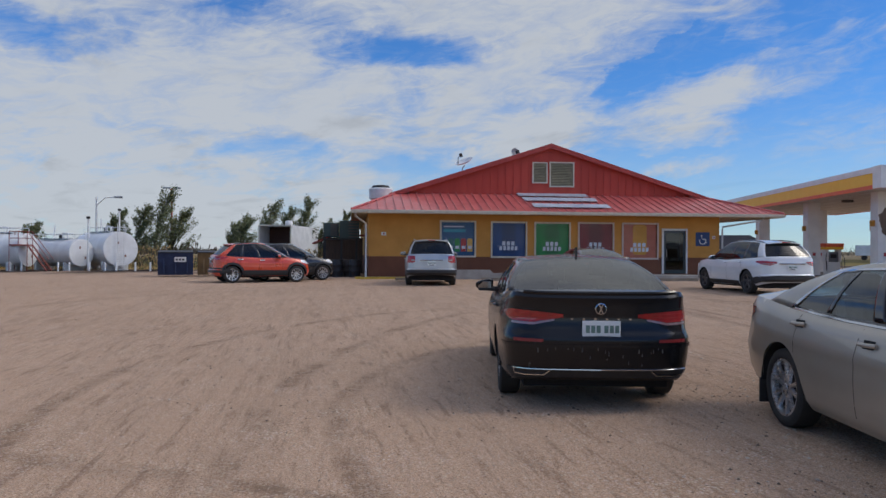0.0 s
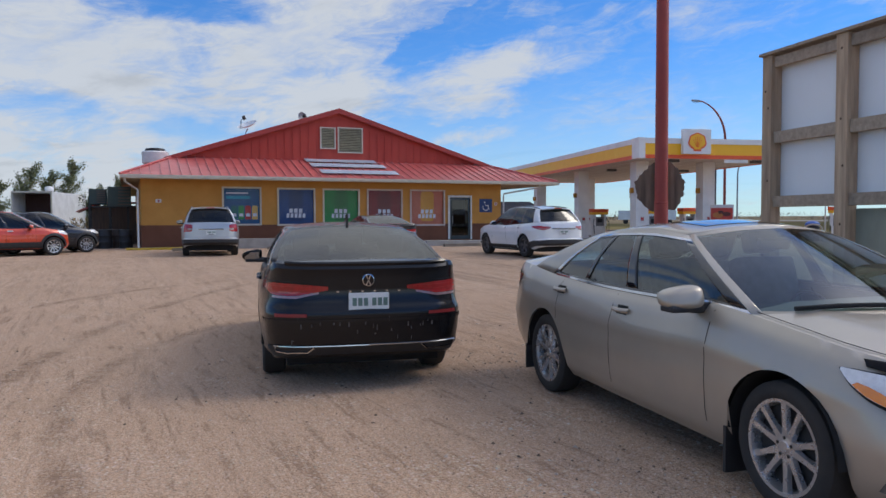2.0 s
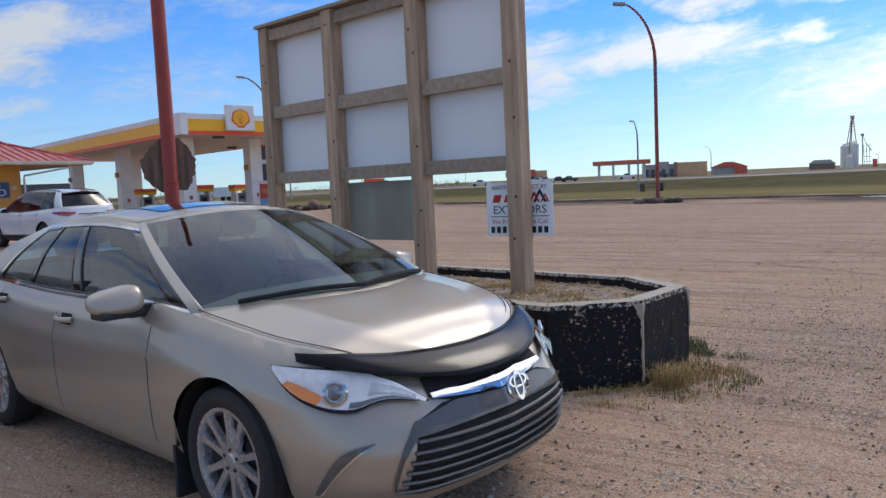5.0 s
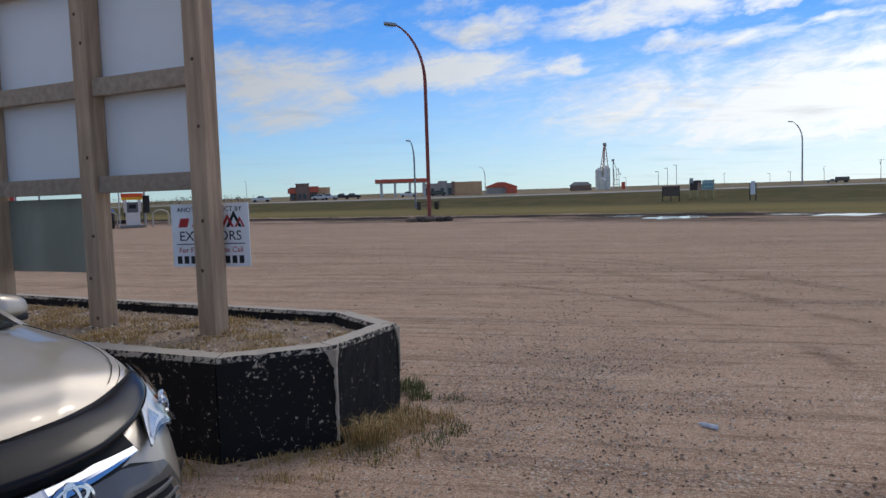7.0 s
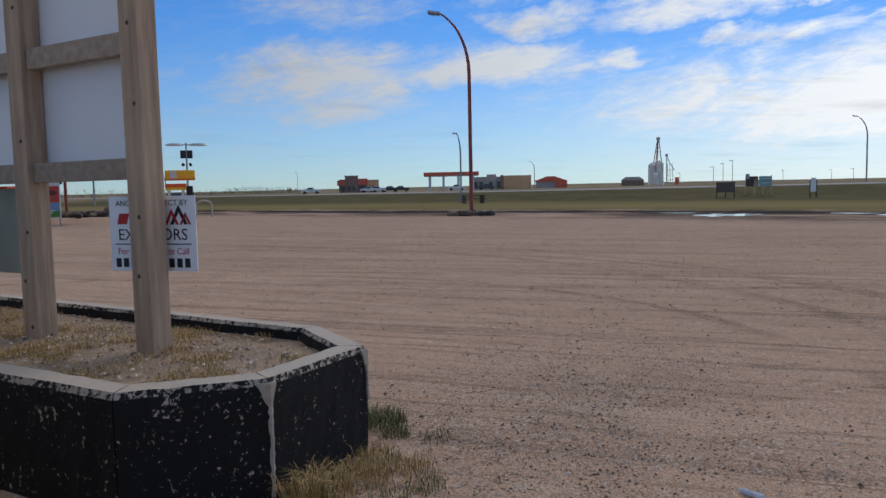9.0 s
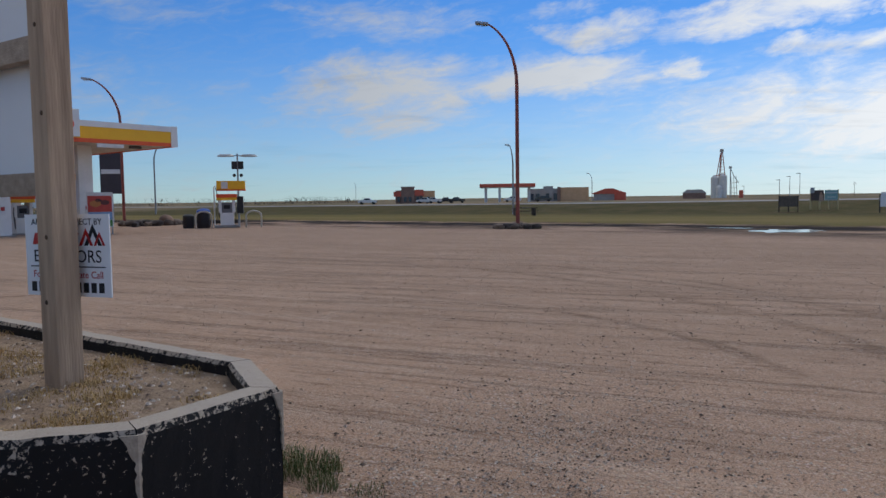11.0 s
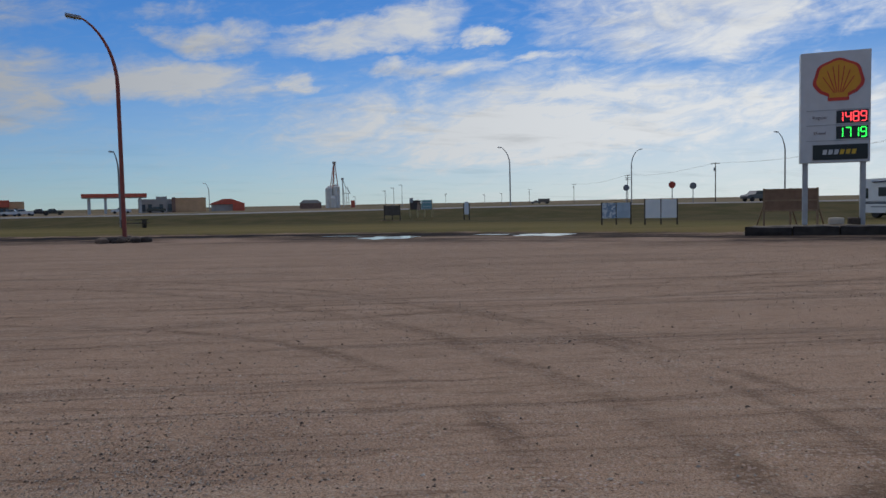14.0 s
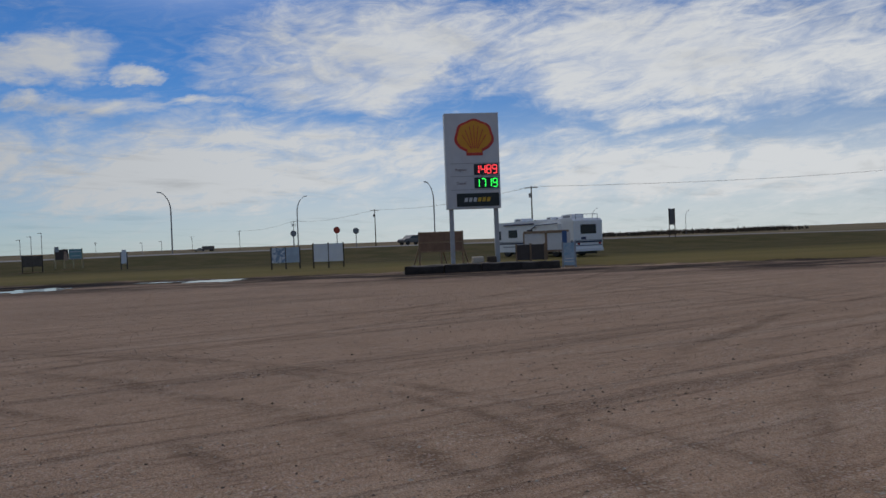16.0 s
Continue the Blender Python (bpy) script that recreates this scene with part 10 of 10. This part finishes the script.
tops = [utility_pole(az, d, h, a) for az, d, h, a in ((-2.6, 700, 11, 2), (-9.0, 560, 11, 1), (-12.35, 430, 11, 1), (-16.3, 330, 12, 3), (-22.45, 215, 10.6, 1), (-34.5, 145, 10.7, 1))]
tops.append(Vector((90, -190, 15)))
for a, b in zip(tops[2:], tops[3:]):
    for off in (-1.1, 1.1):
        e = thing("power_line", "thin dark overhead wire between poles", "wire", group="overhead wires")
        bm = bmesh.new()
        d = (b - a).normalized()
        s = Vector((-d.y, d.x, 0)) * off * 0.4
        tube(bm, [a.lerp(b, k / 10) + s + Vector((0, 0, -1.2 * math.sin(math.pi * k / 10))) for k in range(11)], 0.018, 4)
        part("wire", bm, TRIM, e)


def stop_sign(az, dist, h, col, label):
    p = away(az, dist)
    root = thing("road_sign", label, "road sign", pose(p.x, p.y, ground_z(p.x, p.y) - 0.05, 0, 0, az - 90), group="road signs")
    bm = bmesh.new()
    box(bm, -0.05, 0.05, 0.0, 0.05, 0, h)
    part("post", bm, GREYPOLE, root)
    bm = bmesh.new()
    prism(bm, [(0.42 * math.cos(radians(22.5 + 45 * k)), h - 0.4 + 0.42 * math.sin(radians(22.5 + 45 * k))) for k in range(8)], -0.03, -0.002)
    part("plate", bm, mat("sign " + label[:4], col, None, 3, 0.5), root)


stop_sign(-19.5, 92, 2.7, (0.55, 0.075, 0.04), "red octagonal stop sign on a post")
stop_sign(-20.95, 96, 2.6, (0.22, 0.23, 0.24), "grey back of an octagonal road sign")
stop_sign(-16.25, 100, 2.6, (0.20, 0.21, 0.22), "grey back of a round road sign")

# rest bench by the lamp
e = thing("picnic_table", "dark wooden picnic table in the grass", "table", pose(73, 24, ground_z(73, 24), 0, 0, -58))
for nm, b in (("tabletop", (-1.2, 1.2, -0.4, 0.4, 0.72, 0.78)), ("bench", (-1.2, 1.2, -0.9, -0.62, 0.42, 0.47)), ("bench", (-1.2, 1.2, 0.62, 0.9, 0.42, 0.47)), ("leg", (-0.95, -0.85, -0.75, 0.75, 0.0, 0.72)), ("leg", (0.85, 0.95, -0.75, 0.75, 0.0, 0.72))):
    bm = bmesh.new()
    box(bm, *b)
    part(nm, bm, POLEWOOD, e)

# puddles along the muddy edge
WATER = mat("puddle water", (0.05, 0.045, 0.04), (0.04, 0.036, 0.032), 2, 0.09, spec=0.9, rough_var=0.03)
for k, (x, y, rx, ry, rz) in enumerate(((40.6, -0.05, 1.5, 1.3, -10), (40.0, -7.4, 1.3, 1.5, -20), (41.6, -5.2, 0.35, 0.9, -30), (43.6, 2.6, 0.3, 0.9, -15))):
    bm = bmesh.new()
    pts = []
    for i in range(40):
        t = 2 * math.pi * i / 40
        r = 1 + 0.7 * noise.noise(Vector((math.cos(t) * 2.6 + k * 5, math.sin(t) * 2.6, 1)))
        pts.append(pose(x, y, 0.012, 0, 0, rz) @ Vector((rx * r * math.cos(t), ry * r * math.sin(t), 0)))
    bm.faces.new([bm.verts.new(p) for p in pts])
    tagged(part("puddle", bm, WATER), "shallow bright puddle on the muddy edge", "puddle", kind="structure")

# ---- across the highway ----
def block(root, name, bm_boxes, material, label=""):
    bm = bmesh.new()
    for b in bm_boxes:
        box(bm, *b)
    return part(name, bm, material, root, label)


TAN = mat("tan cladding", (0.68, 0.43, 0.24), (0.60, 0.37, 0.20), 0.6, 0.8)
FARBROWN = mat("brown stone cladding", (0.32, 0.20, 0.15), (0.24, 0.15, 0.115), 0.6, 0.8)
FARRED = mat("red cladding", (0.66, 0.14, 0.08), (0.56, 0.115, 0.07), 0.6, 0.7)
FARGREY = mat("grey cladding", (0.48, 0.45, 0.41), (0.38, 0.36, 0.33), 0.6, 0.8)
FARGLASS = mat("far glass", (0.06, 0.08, 0.10), None, 2, 0.1)


def coffee_shop():
    p = away(28.5, 250, 0.6)
    r = thing("coffee_shop", "brown and red coffee shop across the highway", "building", pose(p.x, p.y, 0.6, 0, 0, 28.5 - 90))
    block(r, "wall", [(-6, 3.0, 0, 12, 0, 4.6)], FARBROWN)
    block(r, "tower", [(-4, 0.3, -0.5, 6, 0.0, 5.6)], FARBROWN)
    block(r, "red_band", [(-6.6, -4.1, -0.6, 4, 2.6, 4.2)], FARRED)
    block(r, "red_band", [(0.4, 3.4, -0.6, 4, 2.8, 4.8)], FARRED)
    block(r, "wing", [(3.1, 7.2, 1, 11, 0, 4.4)], TAN)
    block(r, "parapet", [(-4.2, 0.5, -0.7, 6.2, 5.6, 5.85)], FARGREY)
    for x in (-5.4, -3.2, -1.6, 1.0, 2.2, 4.6):
        w = block(r, "window", [(x, x + 0.9, -0.72 if x < 3 else 0.9, -0.5 if x < 3 else 1.0, 0.8, 2.4)], FARGLASS)
    return r


coffee_shop()


def far_station():
    p = away(21.3, 250, 0.6)
    r = thing("far_fuel_canopy", "red-edged fuel canopy across the highway", "canopy", pose(p.x, p.y, 0.6, 0, 0, 21.3 - 90))
    block(r, "deck", [(-9, 9, -4, 6, 5.0, 5.2)], FARGREY)
    block(r, "fascia", [(-9.1, 9.1, -4.1, 6.1, 5.2, 6.3)], FARRED, "dull red fascia")
    for x in (-7.2, -2.6, 2.4, 7.2):
        for y in (-2.5, 4.5):
            block(r, "column", [(x - 0.35, x + 0.35, y - 0.35, y + 0.35, 0, 5.0)], WHITE)
    p = away(17.6, 262, 0.6)
    r = thing("far_store", "long grey and tan store across the highway", "building", pose(p.x, p.y, 0.6, 0, 0, 17.6 - 90))
    block(r, "wall", [(-10, 0.5, 0, 10, 0, 4.7)], FARGREY)
    block(r, "tower", [(-4.5, -1.2, -0.6, 3, 0, 5.5)], FARGREY)
    block(r, "wing", [(0.6, 11, -0.5, 12, 0, 5.0)], TAN)
    block(r, "pier", [(0.3, 1.4, -0.9, 1, 0, 5.2)], FARBROWN)
    for x in (-9, -7, -3.6, -0.9):
        block(r, "window", [(x, x + 1.2, -0.7, -0.55, 0.7, 3.0)], FARGLASS)
    p = away(13.7, 300, 0.6)
    r = thing("red_roof_shop", "low shop with a red hipped roof far off", "building", pose(p.x, p.y, 0.6, 0, 0, 13.7 - 90))
    block(r, "wall", [(-6, 6, 0, 9, 0, 2.8)], FARGREY)
    bm = bmesh.new()
    prism(bm, [(-6.5, 2.8), (6.5, 2.8), (6.5, 3.1), (1.5, 4.9), (-1.5, 4.9), (-6.5, 3.1)], -0.5, 9.5)
    part("roof", bm, FARRED, r)
    block(r, "annex", [(2.0, 6.4, -2, 0, 0, 3.2)], FARRED)
    p = away(7.65, 400, 0.6)
    r = thing("far_house", "small grey-brown house far off", "house", pose(p.x, p.y, 0.8, 0, 0, 7.65 - 90))
    block(r, "wall", [(-5.6, 5.6, 0, 9, 0, 3.0)], FARBROWN)
    bm = bmesh.new()
    prism(bm, [(-6, 2.9), (6, 2.9), (3.5, 4.7), (-3.5, 4.7)], -0.5, 9.5)
    part("roof", bm, FARGREY, r)


far_station()


def elevator():
    p = away(5.6, 480, 0.8)
    r = thing("grain_elevator", "steel grain silos with a tall red leg tower", "grain elevator", pose(p.x, p.y, 0.8, 0, 0, 5.6 - 90))
    steel = mat("silo steel", (0.80, 0.77, 0.70), (0.70, 0.67, 0.61), 0.3, 0.55, 0.0)
    redst = mat("elevator red", (0.5, 0.16, 0.11), None, 1, 0.7)
    for x, y, rad, h in ((-5.6, 0, 2.2, 14.0), (-1.0, 1.0, 2.4, 15.0), (-3.3, 4, 2.3, 14.6), (-3.0, -3.4, 1.8, 8.0)):
        bm = bmesh.new()
        lathe(bm, [(rad, 0), (rad, h - 1.6), (rad * 0.3, h - 0.2), (rad * 0.25, h)], 24, Matrix.Translation((x, y, 0)))
        part("silo", bm, steel, r, "corrugated steel silo", smooth=True)
        for k in range(8):
            bm = bmesh.new()
            z = (h - 1.6) * (k + 0.5) / 8
            lathe(bm, [(rad, z - 0.05), (rad + 0.06, z), (rad, z + 0.05)], 24, Matrix.Translation((x, y, 0)), closed=True)
            part("silo_rib", bm, steel, r)
    for a, b in (((-3.2, 0, 13), (-2.0, 0, 28)), ((0.2, 0, 14), (-1.4, 0, 28)), ((-4.6, 0, 13), (-2.4, 0, 27)), ((-2.4, 1, 13), (-1.8, 1, 28))):
        bm = bmesh.new()
        tube(bm, [a, b], 0.26, 6)
        part("leg", bm, redst, r)
    for k in range(7):
        bm = bmesh.new()
        z = 14 + 2 * k
        tube(bm, [(-3.1 + 0.16 * k, 0, z), (0.0 - 0.2 * k, 0, z + 1.8)], 0.1, 4)
        part("lattice", bm, redst, r)
    bm = bmesh.new()
    box(bm, -2.9, -0.7, -0.8, 1.4, 27.6, 29.4, 0.2)
    part("leg_head", bm, FARGREY, r)
    for x in (4.2, 5.6, 7.0):
        bm = bmesh.new()
        cyl(bm, (x, 0, 0), (x - 0.6, 0, 12 + x * 0.2), 0.16, seg=6)
        part("frame_leg", bm, FARGREY, r)
    for z in (3, 6, 9):
        bm = bmesh.new()
        box(bm, 3.8, 7.2, -0.2, 0.2, z, z + 0.3)
        part("frame_beam", bm, FARGREY, r)
    bm = bmesh.new()
    tube(bm, [(3.2, 0, 18), (5, 0, 13.5), (8, 0, 9)], 0.2, 6)
    part("spout", bm, FARGREY, r)
    bm = bmesh.new()
    cyl(bm, (3.2, 0, 0), (3.2, 0, 18), 0.3, seg=6)
    part("leg", bm, FARGREY, r)
    bm = bmesh.new()
    box(bm, 2.3, 4.0, -0.8, 0.8, 17.6, 19, 0.2)
    part("leg_head", bm, FARGREY, r)
    bm = bmesh.new()
    box(bm, 8.2, 10.5, 0, 5, 0, 4.6)
    part("shed", bm, FARRED, r)


elevator()


def pickup(m, paint, label, long=False):
    r = thing("pickup_truck", label, "truck", m, group="far vehicles")
    bm = bmesh.new()
    prism(bm, [(-2.8, 0.5), (2.8, 0.5), (2.85, 0.9), (2.6, 1.15), (1.4, 1.22), (0.75, 1.85), (-0.75, 1.88), (-1.0, 1.25), (-2.8, 1.25)], -0.95, 0.95)
    bmesh.ops.bevel(bm, geom=bm.edges[:], offset=0.06, segments=2, affect="EDGES")
    part("body", bm, paint, r)
    for y in (-0.955, 0.955):
        bm = bmesh.new()
        prism(bm, [(1.2, 1.27), (0.68, 1.77), (-0.65, 1.79), (-0.82, 1.3)], y - 0.006, y + 0.006)
        part("side_window", bm, FARGLASS, r)
    for x in (-1.8, 1.8):
        for y in (-0.85, 0.85):
            bm = bmesh.new()
            lathe(bm, [(0.18, -0.13), (0.40, -0.13), (0.40, 0.13), (0.18, 0.13)], 16, Matrix.Translation((x, y, 0.4)) @ Matrix.Rotation(radians(90), 4, "X"))
            part("wheel", bm, RUBBER, r)
    if long:
        bm = bmesh.new()
        box(bm, -7.5, -1.2, -1.2, 1.2, 0.9, 2.8, 0.04)
        part("load_box", bm, mat("dull box", (0.16, 0.14, 0.12), None, 2, 0.7), r)
        for x in (-6.6, -5.6):
            for y in (-0.95, 0.95):
                bm = bmesh.new()
                lathe(bm, [(0.2, -0.15), (0.48, -0.15), (0.48, 0.15), (0.2, 0.15)], 16, Matrix.Translation((x, y, 0.48)) @ Matrix.Rotation(radians(90), 4, "X"))
                part("wheel", bm, RUBBER, r)


fp = away(-25.2, 140)
pickup(pose(fp.x, fp.y, ground_z(fp.x, fp.y), 0, 0, 108), mat("slate paint", (0.10, 0.11, 0.125), None, 2, 0.35, 0.2, coat=0.4), "slate grey pickup just beyond the highway")
fp = away(-9.5, 420)
pickup(pose(fp.x, fp.y, ground_z(fp.x, fp.y), 0, 0, 75), mat("dull truck", (0.30, 0.28, 0.26), None, 3, 0.6), "flatbed truck far along the highway", True)
for az, d, c, rz in ((26.0, 238, CHARCOAL, 110), (25.2, 238, CHARCOAL, 112), (27.6, 236, PEARL, 110), (27.0, 236, PEARL, 112), (20.9, 243, PEARL, 110), (18.6, 248, CHARCOAL, 111), (32.0, 225, PEARL, 112)):
    p = away(az, d)
    pickup(pose(p.x, p.y, ground_z(p.x, p.y), 0, 0, rz), c, "parked vehicle across the highway")


def far_barn():
    r = thing("dark_barn", "dark barn with a hip roof beyond the pumps", "barn", pose(41, 92, 0.1, 0, 0, -20))
    block(r, "wall", [(0, 13, 0, 9, 0, 2.0)], mat("barn wall", (0.62, 0.54, 0.42), None, 1, 0.8))
    bm = bmesh.new()
    prism(bm, [(-0.6, 1.9), (13.6, 1.9), (10.4, 3.7), (3.2, 3.7)], -0.5, 9.5)
    part("roof", bm, mat("barn roof", (0.10, 0.10, 0.105), None, 1, 0.8), r)
    r = thing("price_board", "dark fuel brand board beyond the canopy", "sign", pose(52, 56, 0.1, 0, 0, -50))
    block(r, "post", [(-0.1, 0.1, -0.1, 0.1, 0, 2.6)], GREYPOLE)
    block(r, "panel", [(-0.9, 0.9, -0.15, 0.15, 2.5, 7.6)], mat("dark board", (0.06, 0.05, 0.055), None, 1, 0.6))
    block(r, "red_panel", [(-0.8, 0.8, -0.17, -0.152, 6.2, 7.4)], FARRED)
    block(r, "red_panel", [(-0.8, 0.8, -0.17, -0.152, 4.3, 4.7)], WHITE)
    r = thing("white_trailer", "white box trailer parked beyond the far lamp", "trailer", pose(104, 131, 0.3, 0, 0, -40))
    block(r, "box", [(-6, 6, -1.3, 1.3, 0.9, 2.9)], TANKW)
    for x in (-4.5, 3.5, 4.7):
        for yy in (-1.1, 1.1):
            bm = bmesh.new()
            lathe(bm, [(0.2, -0.15), (0.5, -0.15), (0.5, 0.15), (0.2, 0.15)], 16, Matrix.Translation((x, yy, 0.5)) @ Matrix.Rotation(radians(90), 4, "X"))
            part("wheel", bm, RUBBER, r)


far_barn()
brush("far_brush", "dark line of brush along the horizon", [(away(az, d).x, away(az, d).y, 0.5 + (d - 400) * 0.004, 14, 14, 4.5 if az > 0 else 1.4, 130) for az, d in [(34 + 1.3 * k, 480 + 30 * (k % 4)) for k in range(22)] + [(-52 + 1.2 * k, 520 + 25 * (k % 3)) for k in range(12)] + [(62 + 2 * k, 300 + 20 * (k % 3)) for k in range(26)]] , [mat("far leaf", (0.05, 0.045, 0.03), None, 3, 0.9), mat("far leaf brown", (0.085, 0.06, 0.04), None, 3, 0.9)], 91, 11.0)
